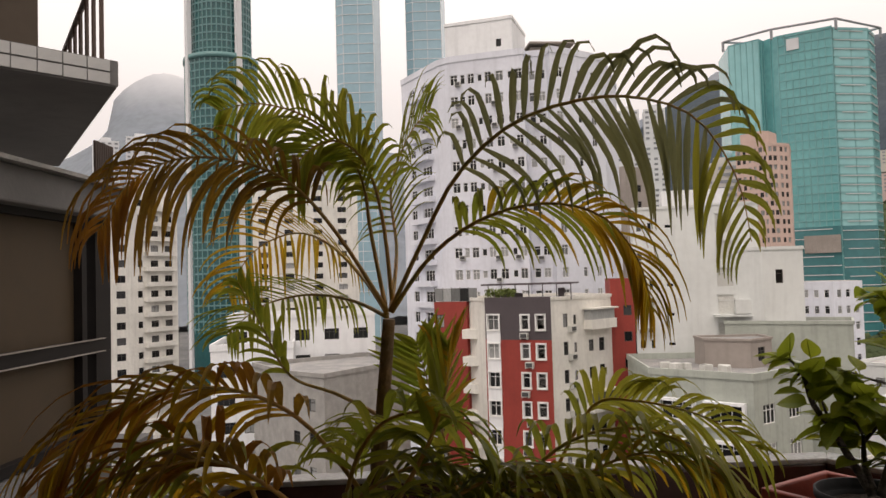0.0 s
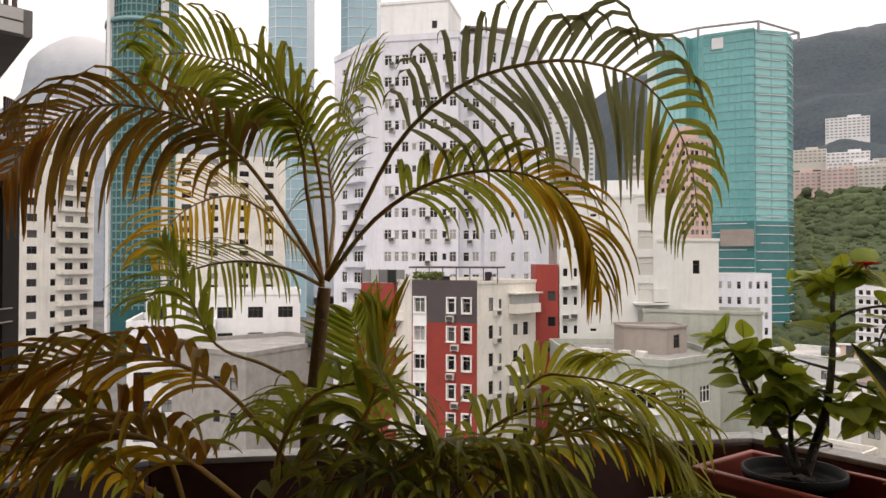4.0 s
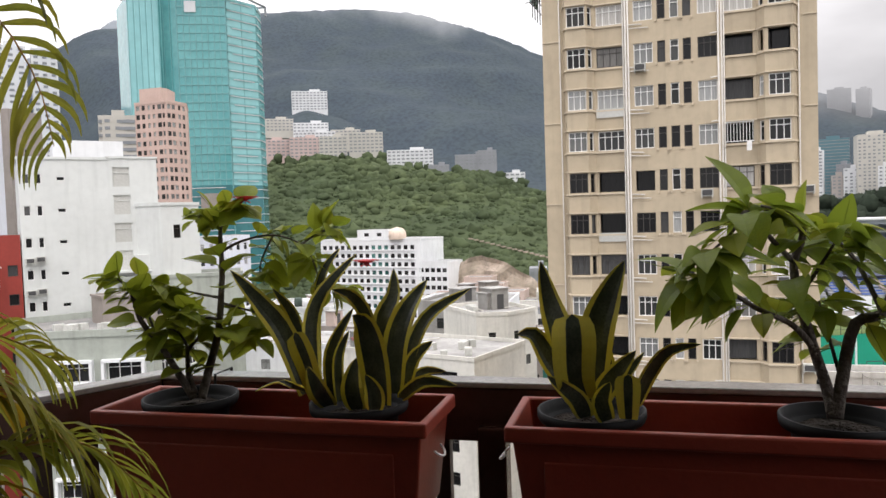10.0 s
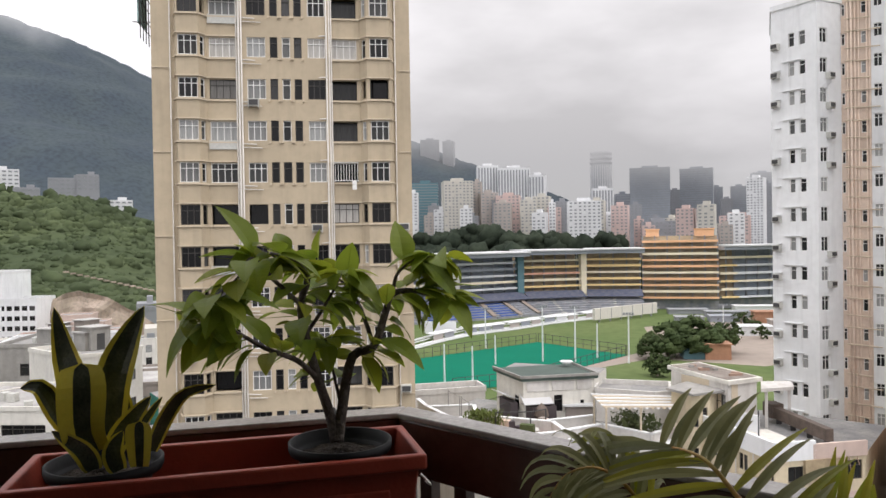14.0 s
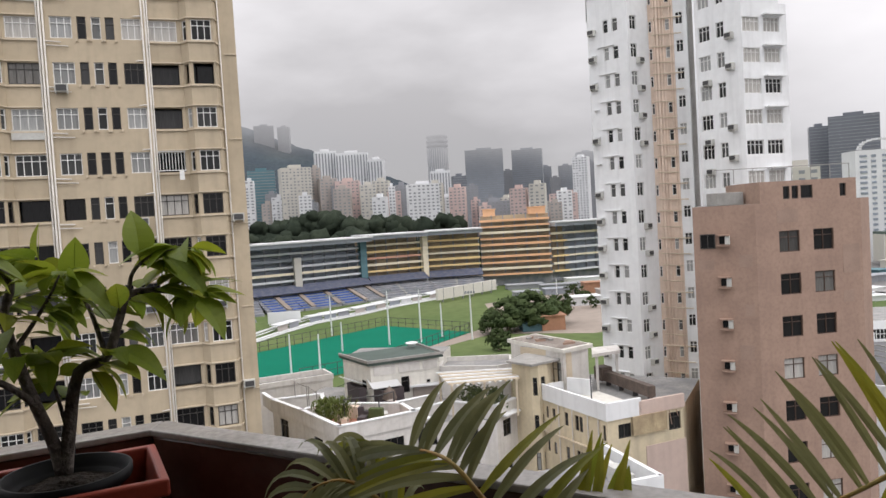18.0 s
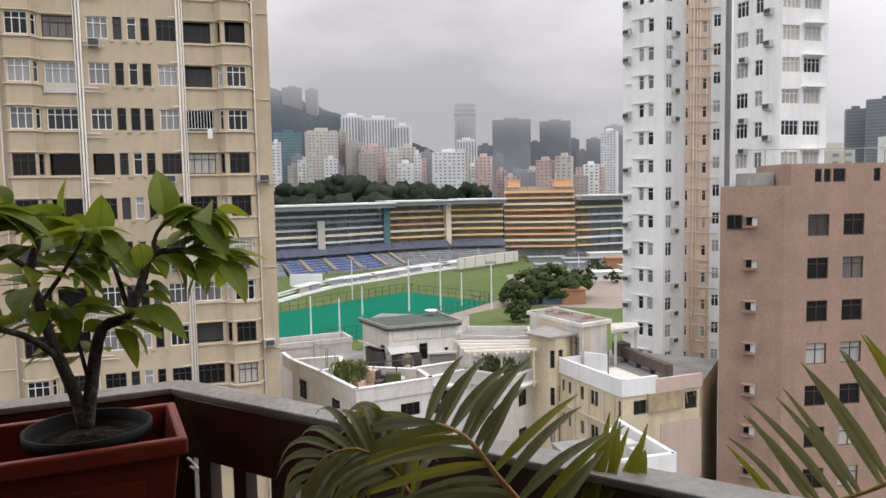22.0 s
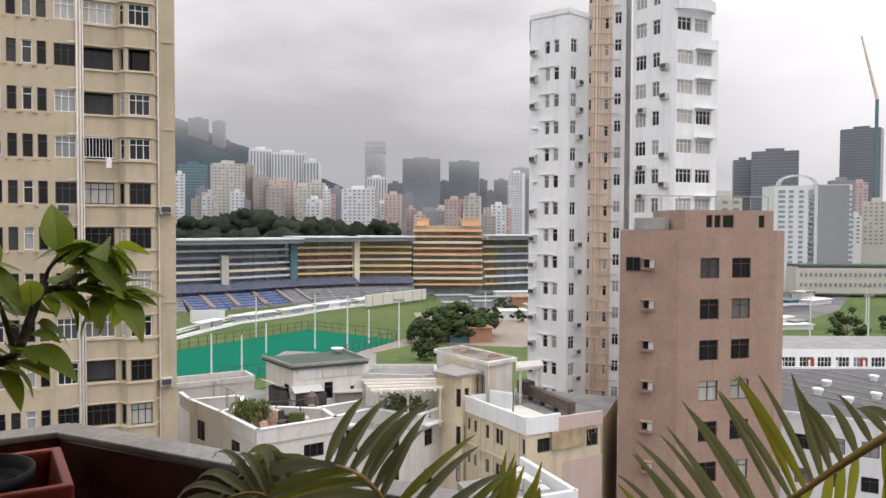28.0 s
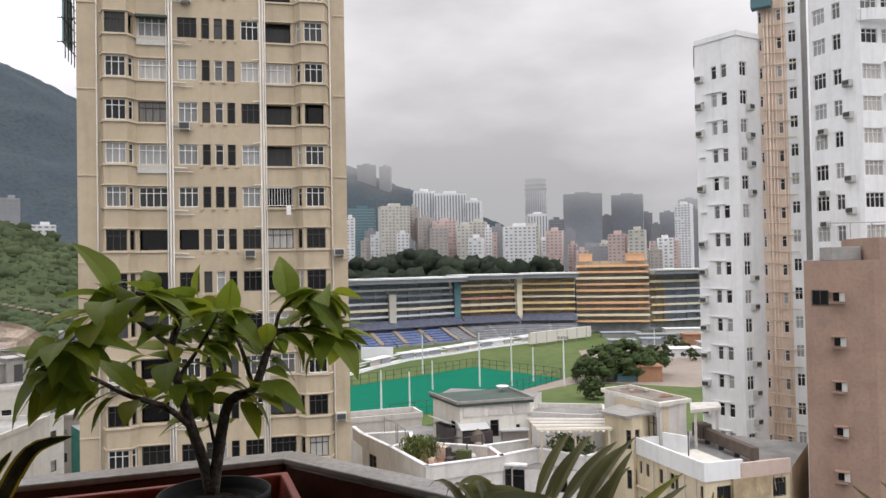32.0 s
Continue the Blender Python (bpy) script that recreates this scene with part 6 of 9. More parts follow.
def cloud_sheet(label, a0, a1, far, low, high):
    """A hanging sheet of cloud round the horizon that glows in the sky's colours; its lower edge dissolves. far, low:
    distance and height of the edge at even steps of angle.
    """
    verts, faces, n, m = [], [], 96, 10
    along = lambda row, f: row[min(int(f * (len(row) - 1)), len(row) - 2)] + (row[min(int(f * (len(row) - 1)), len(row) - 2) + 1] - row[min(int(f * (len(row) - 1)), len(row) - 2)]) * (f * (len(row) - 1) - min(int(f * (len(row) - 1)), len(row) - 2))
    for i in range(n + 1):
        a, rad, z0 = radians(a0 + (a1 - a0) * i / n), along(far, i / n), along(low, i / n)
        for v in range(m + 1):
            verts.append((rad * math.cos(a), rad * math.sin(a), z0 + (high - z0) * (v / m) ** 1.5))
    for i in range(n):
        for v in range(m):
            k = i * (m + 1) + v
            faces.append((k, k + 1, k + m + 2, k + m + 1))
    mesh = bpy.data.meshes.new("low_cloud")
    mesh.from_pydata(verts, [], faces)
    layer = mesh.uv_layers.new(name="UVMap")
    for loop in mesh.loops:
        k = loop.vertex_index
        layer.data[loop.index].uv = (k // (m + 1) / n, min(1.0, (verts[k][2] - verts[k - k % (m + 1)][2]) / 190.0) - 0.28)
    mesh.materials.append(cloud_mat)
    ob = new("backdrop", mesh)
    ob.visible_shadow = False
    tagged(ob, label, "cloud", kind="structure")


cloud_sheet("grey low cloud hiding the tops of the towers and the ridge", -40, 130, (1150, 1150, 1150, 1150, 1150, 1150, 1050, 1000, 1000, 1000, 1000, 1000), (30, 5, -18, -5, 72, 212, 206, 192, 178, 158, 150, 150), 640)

# ---- race course ----
def sheet(name, pts, z, mat, label, category):
    s = Shape()
    s.face([(*p, z) for p in pts])
    return thing(name, s, [M[mat]], label, category, kind="structure")


sheet("track_turf", [(180, 190), (180, -420), (300, -480), (560, -420), (640, -200), (520, 20), (470, 80), (390, 150), (300, 240)], -44.0, "turf", "grass race track and infield", "turf")
sheet("sports_pitch", [(200, 100), (210.4, 63.5), (228, 44.9), (265, 29), (291.7, 17), (320.8, 56.4), (253, 103.4), (230, 116)], -43.9, "pitch", "bright green artificial turf sports pitch", "pitch")
sheet("infield_path", [(236, 38), (262, 24), (285, 8), (276, -30), (300, -60), (420, -75), (470, -70), (408, -15), (384, 14), (330, 8), (300, 12), (292, 16), (265, 29)], -43.95, "sand", "sandy paths and yards in the infield", "ground")

STAND = [(386.6, 164.9), (399.6, 142.5), (410.8, 128.2), (425.7, 112.4), (449.4, 90.3)]


def grandstand(name, label, line, top, floors, edges, recess, roof, seats, bay=7.0):
    """Tiers of decks: per floor a slab, a coloured deck edge and a set-back storey, with piers between."""
    r = root(name, (*line[0], GROUND), label, "grandstand")
    step = (top - 3 - (GROUND + 7)) / floors
    rng = random.Random(int(line[0][0]))
    for g, (p, q) in enumerate(zip(line, line[1:])):
        a, b = Vector((*p, 0)), Vector((*q, 0))
        yaw, w, mid = math.atan2(b.y - a.y, b.x - a.x), (b - a).length, (a + b) / 2
        inn = Vector((-(b - a).y, (b - a).x, 0)).normalized()
        part("ground_storey", Shape().box(mid + inn * 14 + Vector((0, 0, GROUND + 3.5)), (w + 1, 22, 7), yaw), [M["seatgrey"]], r)
        for k in range(floors):
            z = GROUND + 7 + step * k
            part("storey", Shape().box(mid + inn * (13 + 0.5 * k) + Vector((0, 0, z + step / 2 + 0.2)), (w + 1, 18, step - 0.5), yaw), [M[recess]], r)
            part("deck", Shape().box(mid + inn * (8 + 0.5 * k) + Vector((0, 0, z)), (w + 0.6, 20, 0.5), yaw), [M["steel"]], r)
            part("deck_edge", Shape().box(mid + inn * (0.5 * k - 2.2) + Vector((0, 0, z + 0.45)), (w + 0.6, 0.4, 1.45 if k % 2 else 1.15), yaw), [M[edges[k % len(edges)]]], r)
        piers = Shape()
        n = max(2, int(w / bay))
        for i in range(n + 1):
            c = a.lerp(b, i / n) + inn * 3.2
            piers.box(c + Vector((0, 0, (GROUND + 6 + top - 3) / 2)), (0.7, 0.8, top - 9 - GROUND), yaw)
        tagged(part("pier", piers, [M["f_grey"]], r), kind="stuff")
        if roof:
            part("roof", Shape().box(mid + inn * 5 + Vector((0, 0, top)), (w + 3, 32, 0.8), yaw), [M["roofsheet"]], r, "long pale curved roof")
            part("fascia", Shape().box(mid - inn * 9 + Vector((0, 0, top - 1.5)), (w + 3, 1.0, 2.4), yaw), [M["f_slate"]], r)
        if seats:
            for k in range(7):
                part("seating_step", Shape().box(mid - inn * (24 - k * 3.2) + Vector((0, 0, GROUND + 0.6 + k * 1.1)), (w + 1, 3.3, 1.4), yaw), [M[seats]], r)
            tilt = Matrix.Rotation(yaw, 3, "Z") @ Matrix.Rotation(0.42, 3, "X")
            part("upper_terrace", Shape().box(mid - inn * 6.0 + Vector((0, 0, GROUND + 10.6)), (w + 1, 9.0, 0.5), tilt), [M["seatblue"]], r, "raked upper terrace of blue-grey seats")
            for i in range(1, int(w / 16)):
                c = a.lerp(b, i * 16 / w)
                stair = Shape()
                for k in range(7):
                    stair.box(c - inn * (24 - k * 3.2) + Vector((0, 0, GROUND + 0.75 + k * 1.1)), (1.8, 3.3, 1.4), yaw)
                tagged(part("stair", stair, [M["f_cream"]], r), "pale stair between the seats", kind="stuff")
    return r


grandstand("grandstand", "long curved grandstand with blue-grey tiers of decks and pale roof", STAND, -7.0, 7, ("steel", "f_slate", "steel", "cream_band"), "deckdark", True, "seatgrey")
grandstand("grandstand", "race course grandstand with cream and salmon deck edges", [(451.5, 87.8), (471.0, 56.2)], -6.2, 7, ("cream_band", "salmon", "gold"), "deckwarm", True, "seatgrey")
grandstand("grandstand", "race course grandstand with yellow deck edges", [(473.6, 51.4), (478.6, 19.0)], -6.0, 7, ("gold", "cream_band", "gold"), "deckwarm", True, "seatgrey")
grandstand("club_building", "tall orange banded club building at the stand", [(478, 17.6), (479.6, -26.6)], 4.4, 10, ("orange", "cream_band", "orange"), "deckwarm", False, None)
grandstand("grandstand", "yellow end bay of the grandstand", [(484, -28), (488, -37.5)], -5.0, 6, ("gold", "cream_band"), "deckwarm", True, None)
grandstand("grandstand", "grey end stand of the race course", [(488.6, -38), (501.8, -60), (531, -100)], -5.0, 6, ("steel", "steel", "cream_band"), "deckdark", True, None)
for x, y, h, mat, wide, word in ((450, 89.5, -9, "f_teal", 4.0, "glazed teal"), (472.3, 54, -9, "cream_band", 3.4, "cream"), (416, 121, -16, "f_cream", 4.0, "cream")):
    thing("stair_tower", Shape().box((x - 1, y, (GROUND + 8 + h) / 2), (5, wide, h - GROUND - 8), 0.5), [M[mat]], word + " stair tower between two parts of the stand", "stair tower", "stair towers of the stand")
for y, w in ((12, 8.0), (-19, 11.0)):
    thing("roof_pavilion", Shape().box((490, y, 3.2), (9, w, 4.4), 0.04).box((490, y, 5.6), (10, w + 1, 0.6), 0.04), [M["orange"]], "orange pavilion on the club building's roof", "pavilion", "roof pavilions")

# blocks of blue seats and pale stairs on the lower terraces
sa, sb, sc_ = Vector((399.6, 142.5, 0)), Vector((425.7, 112.4, 0)), Vector((449.4, 90.3, 0))
for i, (a, b, t0, t1) in enumerate(((sa, sb, 0.02, 0.2), (sa, sb, 0.30, 0.56), (sa, sb, 0.66, 0.96), (sb, sc_, 0.08, 0.42), (sb, sc_, 0.58, 0.82))):
    p, q = a.lerp(b, t0), a.lerp(b, t1)
    inn = Vector((-(b - a).y, (b - a).x, 0)).normalized()
    sbk = root("seat_block", (*(p - inn * 15)[:2], GROUND), "block of blue terrace seats" if i < 4 else "block of grey terrace seats", "seats", "terrace seat blocks")
    for k in range(0, 6):
        part("bench", Shape().box((p + q) / 2 - inn * (23.4 - k * 3.2) + Vector((0, 0, GROUND + 1.5 + k * 1.1)), ((q - p).length, 3.0, 0.6), math.atan2(b.y - a.y, b.x - a.x)), [M["blueseat" if i < 4 else "seatgrey"]], sbk)
    ramp = Shape().box(q - inn * 15 + (q - p).normalized() * 2.2 + Vector((0, 0, GROUND + 5.2)), (2.6, 21, 0.5), Matrix.Rotation(math.atan2(b.y - a.y, b.x - a.x), 3, "Z") @ Matrix.Rotation(0.33, 3, "X"))
    thing("terrace_stair", ramp, [M["sand"]], "pale tan stair flight between seat blocks", "stair", "terrace stairs")


# ---- landmark towers ----
def glass_tower(name, label, front, depth, base, top, glass, line, step, cols, facets_plain=()):
    poly = back_poly(front, depth)
    r = root(name, (*front[0], base), label, "tower")
    b, g = Shape(), Shape()
    b.prism(poly, base, top)
    for i in range(len(front) - 1):
        a, c = front[i], front[i + 1]
        w = length(a, c)
        if i not in facets_plain:
            for k in range(int((top - max(base, -20)) / step)):
                m = face_pose(a, c, w / 2, top - 1.0 - k * step)
                g.box(m.translation, (w, 0.5, 0.5), m.to_3x3())
        for j in range(cols[i] + 1):
            m = face_pose(a, c, w * j / cols[i], (top + base) / 2)
            g.box(m.translation, (0.35, 0.5, top - base), m.to_3x3())
    part("glass", b, [M[glass]], r)
    tagged(part("mullion_grid", g, [M[line]], r), kind="stuff")
    return r


TT = [(133.0, 337.5), (143.0, 328.5), (146.5, 331.5), (150.0, 325.0), (167.5, 313.0), (169.0, 315.0), (185.5, 317.5), (193.0, 326.0)]
teal = glass_tower("teal_glass_tower", "tall teal glass tower with stepped facets and a roof frame", TT, 26, GROUND, 104.5, "tealglass", "mullion", 3.9, (5, 2, 2, 8, 1, 2, 5), (0, 1, 2))
low = Shape()
for i in (3, 5, 6):
    a, c = TT[i], TT[i + 1]
    m = face_pose(a, c, length(a, c) / 2, -12, 0.15)
    low.box(m.translation, (length(a, c), 0.3, 62), m.to_3x3())
# facets turned to the bright sky get the paler reflection colour
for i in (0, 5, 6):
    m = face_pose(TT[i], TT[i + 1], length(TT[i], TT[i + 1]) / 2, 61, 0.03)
    part("pale_glass", Shape().box(m.translation, (length(TT[i], TT[i + 1]), 0.1, 86), m.to_3x3()), [M["teal_sky_tint"]], teal, "glass facet coloured paler for the sky it reflects")
lines = Shape()
for i, z0, z1 in ((3, -30, 19), (5, -30, 104), (6, -30, 104)):
    w = length(TT[i], TT[i + 1])
    for k in range(int((z1 - z0) / 3.9)):
        m = face_pose(TT[i], TT[i + 1], w / 2, z1 - 1.2 - 3.9 * k, 0.4)
        lines.box(m.translation, (w * (0.98 if k % 3 else 0.7), 0.3, 0.32), m.to_3x3())
tagged(part("floor_line", lines, [M["roofsheet"]], teal, "pale horizontal floor lines"), kind="stuff")
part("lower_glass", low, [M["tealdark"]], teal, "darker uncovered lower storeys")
m = face_pose(TT[3], TT[4], 14, 11.5, 0.5)
part("terrace", Shape().box(m.translation, (14, 1.2, 7.5), m.to_3x3()), [M["warmgrey"]], teal, "recessed grey terrace storeys")
fr = Shape()
crown = [(131, 338.5), (146, 322), (168, 310), (195, 324), (178, 348)]
for a, b in zip(crown, crown[1:] + crown[:1]):
    fr.tube([(*a, 106.5), (*b, 106.5)], 0.5, 6)
    fr.tube([(*a, 102), (*a, 106.5)], 0.6, 6)
part("roof_frame", fr, [M["f_grey"]], teal, "steel frame round the roof")
part("roof_sign", Shape().box(face_pose(TT[3], TT[4], 6, 99.5, 0.4).translation, (5, 0.3, 5), face_pose(TT[3], TT[4], 0, 0).to_3x3()), [M["f_white"]], teal, "small pale square sign")

rt = root("round_glass_tower", (-101.5, 342, GROUND), "dark blue-green round glass tower with a setback", "tower")
part("glass", Shape().lathe([(16.2, 0), (16.2, 148), (13.6, 148.1), (13.6, 260), (0.1, 260)], (-101.5, 342, GROUND), 40), [M["roundglass"]], rt, smooth=False)
rl = Shape()
for k in range(62):
    z = GROUND + 26 + k * 3.5
    rad = 16.25 if z < 104 else 13.65
    rl.lathe([(rad, -0.35), (rad + 0.25, -0.35), (rad + 0.25, 0.35), (rad, 0.35)], (-101.5, 342, z), 40)
for i in range(40):
    w = 2 * math.pi * i / 40
    if math.sin(w) < 0.3:
        for rad, z0, z1 in ((16.3, -20, 104), (13.7, 104, 216)):
            rl.box((-101.5 + rad * math.cos(w), 342 + rad * math.sin(w), (z0 + z1) / 2), (0.3, 0.55, z1 - z0), w)
tagged(part("mullion_grid", rl, [M["roundline"]], rt), kind="stuff")
part("rim", Shape().lathe([(16.2, 0), (17.0, 0), (17.0, 2.2), (13.5, 2.4)], (-101.5, 342, 103), 40), [M["roundline"]], rt, smooth=True)
for w in (-2.35, -0.8):
    part("pale_pier", Shape().box((-101.5 + 16.3 * math.cos(w), 342 + 16.3 * math.sin(w), 90), (2.0, 2.6, 268), w), [M["f_white"]], rt, "pale vertical pier")
for x0, x1, y in ((-83, -52.5, 592), (-27, 2.5, 612)):
    glass_tower("blue_glass_tower", "pale blue glass tower rising into the cloud", [(x0, y + 4), (x0 + 6, y), (x1, y)], 28, GROUND, 290.0, "blueglass", "f_white", 8.0, (1, 2))

plain_tower("pink_tower", "pink tiled apartment tower with square windows", [(94.2, 237.0), (99.6, 226.4), (103.5, 227.4), (108.0, 229.8)], 12, GROUND, 39.5, "pink",
            {0: [(0.1, 1.4, 1.5, 2), (0.28, 1.2, 1.5, 2), (0.46, 0.9, 1.4, 1), (0.62, 0.9, 1.4, 1), (0.8, 1.4, 1.5, 2), (0.93, 0.8, 1.5, 1)], 1: [(0.3, 1.2, 1.5, 2), (0.72, 1.2, 1.5, 2)], 2: [(0.28, 1.2, 1.5, 2), (0.7, 1.2, 1.5, 2)]}, 2.0, 2.8, parapet=0.8, win_low=2)
plain_tower("roof_house", "pink rooftop tank house", [(95.5, 236.0), (99.3, 229.0), (102, 230)], 7, 39.5, 44.5, "pink", {}, 0, 3)
CT = plain_tower("cream_terraced_tower", "cream balcony apartment block beyond the pink tower", [(111.5, 319.0), (126.0, 311.0)], 14, GROUND, 47.5, "f_cream", {}, 0, 3)
cb2 = Shape()
for k in range(22):
    m = face_pose((111.5, 319.0), (126.0, 311.0), 8.2, 45 - 2.9 * k)
    cb2.box(m @ Vector((0, 0, 0)), (16, 0.8, 1.3), m.to_3x3())
tagged(part("glazing", cb2, [M["f_win"]], CT), kind="stuff")
PU = plain_tower("lilac_block", "pale lilac and white low block with narrow windows", [(64.8, 136.5), (69.0, 132.5), (75.0, 134.0)], 10, GROUND, -1.0, "white2", {0: [(0.2, 0.8, 1.4, 1), (0.5, 0.8, 1.4, 1), (0.8, 0.8, 1.4, 1)], 1: [(0.2, 0.9, 1.4, 1), (0.5, 0.9, 1.4, 1), (0.8, 0.9, 1.4, 1)]}, -3.2, 2.9, frame="frame_white")
plain_tower("small_white_block", "white block with small windows behind the pale block", [(37.0, 128.0), (43.0, 125.5)], 8, GROUND, 9.0, "white", {0: [(0.2, 0.8, 1.2, 1), (0.5, 0.8, 1.2, 1), (0.8, 0.8, 1.2, 1)]}, 6.8, 2.9, win_low=-6)


# ---- wooded spur with villas ----
spur = hill("hill_4", "green wooded spur of the hill above the houses", [(250, 740, 30), (300, 640, 44), (341, 561, 50), (389, 525, 54), (436, 476, 41), (460, 432, 35), (484, 388, 19), (530, 330, -5), (600, 290, -25)],
            [(120, 380), (140, 330), (152, 300), (166, 268), (180, 240), (196, 215), (215, 190), (250, 180), (300, 180)], -38, 6, 2.0, 4.0, "woods")


def clump(s, c, rad, rng, n=7, m=5, flat=0.8):
    k = len(s.v)
    ph = rng.uniform(0, 9)
    for j in range(m + 1):
        v = -0.35 * math.pi + (0.85 * math.pi) * j / m
        for i in range(n):
            u = 2 * math.pi * i / n
            d = Vector((math.cos(v) * math.cos(u), math.cos(v) * math.sin(u), math.sin(v) * flat))
            q = 1 + 0.55 * noise.noise(d * 2.1 + Vector((ph, ph * 2, 0)))
            s.v.append(tuple(c + d * rad * q))
    for j in range(m):
        for i in range(n):
            a = (i + 1) % n
            s.f.append((k + j * n + i, k + j * n + a, k + (j + 1) * n + a, k + (j + 1) * n + i))
            s.mi.append(0)


rng = random.Random(77)
woods = Shape()
sv = spur.data.vertices
for _ in range(6500):
    i, j = rng.randrange(0, 150), int(53 * rng.random() ** 0.85)
    k, u, v = i * 61 + j, rng.random(), rng.random()
    p = sv[k].co.lerp(sv[k + 61].co, u).lerp(sv[k + 1].co.lerp(sv[k + 62].co, u), v)
    rad = 1.5 + 4.0 * rng.random() ** 1.8 if j > 36 or rng.random() < 0.12 else 0.8 + 2.0 * rng.random() ** 2
    clump(woods, p + Vector((0, 0, rng.uniform(-0.9, 0.3) * rad * 0.6)), rad, rng, 7, 5, rng.uniform(0.6, 1.1))
for x, y, w, z in ((376, 624, 34, 60), (399, 601, 30, 60), (418, 583, 26, 60), (441, 562, 32, 61), (455, 515, 42, 47), (472, 448, 36, 36), (492, 424, 22, 28), (478, 440, 20, 34)):
    for _ in range(16):
        f = rng.uniform(0.95, 0.985)
        e = rng.uniform(-0.6, 0.6) * w
        clump(woods, Vector((x * f + e * 0.75, y * f - e * 0.65, z + rng.uniform(-9, -1))), rng.uniform(3.0, 5.5), rng, 7, 5, 1.0)
thing("spur_woodland", woods, [M["woods"]], "tree crowns covering the green spur", "trees", kind="stuff", smooth=True)
belt = Shape()
for _ in range(260):
    t = rng.random()
    p = Vector((600 + 30 * rng.random(), 300 - 330 * t, -38 + 14 * rng.random()))
    clump(belt, p, rng.uniform(8, 14), rng, 7, 5)
for _ in range(230):
    y = rng.uniform(40, 260)
    top = 6 + 9 * math.exp(-((y - 165) / 30) ** 2) + rng.uniform(-6, 2)
    r = rng.uniform(5, 9)
    clump(belt, Vector((622 + 16 * rng.random(), y, top - r - 10 * rng.random() ** 2)), r, rng, 8, 6, 1.0)
for _ in range(60):
    clump(belt, Vector((rng.uniform(590, 640), rng.uniform(120, 230), -20 + 12 * rng.random())), rng.uniform(8, 12), rng)
thing("tree_belt", belt, [M["darkwoods"]], "dark belt of trees behind the grandstand", "trees", kind="stuff", smooth=True)
# a scar of bare rock with a retaining wall and a path
sc = Shape()
for i in range(31):
    for j in range(15):
        u, v = i / 30, j / 14
        top = -13.0 - 9 * abs(u - 0.3) - 10 * max(0, u - 0.55) + 1.2 * noise.noise(Vector((u * 7, 0.3, 2)))
        p = Vector((176 + 14 * u + 9 * v, 182 - 30 * u + 5 * v, -34 + (top + 34) * v))
        p += Vector((-1.6, -0.8, 0.5)) * noise.noise(p * 0.22) * 1.6 + Vector((-1, -0.5, 0)) * 0.6 * (1 if int(v * 5) % 2 else 0)
        sc.v.append(tuple(p))
for i in range(30):
    for j in range(14):
        k = i * 15 + j
        sc.f.append((k, k + 15, k + 16, k + 1))
        sc.mi.append(0)
thing("rock_cutting", sc, [M["rock"]], "bare tan rock cutting at the foot of the hill", "rock", kind="structure")
st = Shape()
for i in range(16):
    p = lerp((192, 186), (214, 166), i / 15)
    st.box((p[0], p[1], -7 - 0.55 * i), (1.6, 2.2, 0.5), -0.7)
thing("hill_path", st, [M["rock"]], "pale stepped path down the slope", "path", kind="structure")


def villa(x, y, w, top, h, colour, deep=12, yaw=None):
    yaw = math.atan2(y, x) - math.pi / 2 if yaw is None else yaw
    r = root("hillside_block", (x, y, top - h), "pale hillside apartment block with rows of balconies", "building", "blocks on the hillside")
    rot = Matrix.Rotation(yaw, 3, "Z")
    b, g = Shape(), Shape()
    b.box((x, y, top - h / 2 - 3), (w, deep, h + 6), rot)
    b.box(Vector((x, y, top + 1.2)) + rot @ Vector((w * 0.15, 0, 0)), (w * 0.3, deep * 0.5, 2.4), rot)
    for k in range(int(h / 3.2)):
        n = max(3, int(w / 4))
        for i in range(n):
            g.box(Vector((x, y, top - 1.9 - k * 3.2)) + rot @ Vector((w * ((i + 0.5) / n - 0.5), -deep / 2, 0)), (w / n * 0.62, 0.5, 1.3), rot)
    part("wall", b, [M[colour]], r)
    tagged(part("glazing", g, [M["f_win"]], r), kind="stuff")


knoll = Shape()
for i in range(13):
    for j in range(36):
        w, rad = 2 * math.pi * j / 36, 20 + 110 * (i / 12)
        z = 129 - 62 * (i / 12) ** 1.2
        p = Vector((508 + rad * math.cos(w), 753 + rad * math.sin(w), z))
        knoll.v.append(tuple(p + Vector((0, 0, 4 * noise.noise(p * 0.05)))))
for i in range(12):
    for j in range(36):
        k, n = i * 36 + j, i * 36 + (j + 1) % 36
        knoll.f.append((k, k + 36, n + 36, n))
        knoll.mi.append(0)
knoll.f.append(tuple(range(36)))
knoll.mi.append(0)
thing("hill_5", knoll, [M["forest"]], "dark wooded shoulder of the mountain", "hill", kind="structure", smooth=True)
villa(508, 753, 42, 155, 24, "f_white")
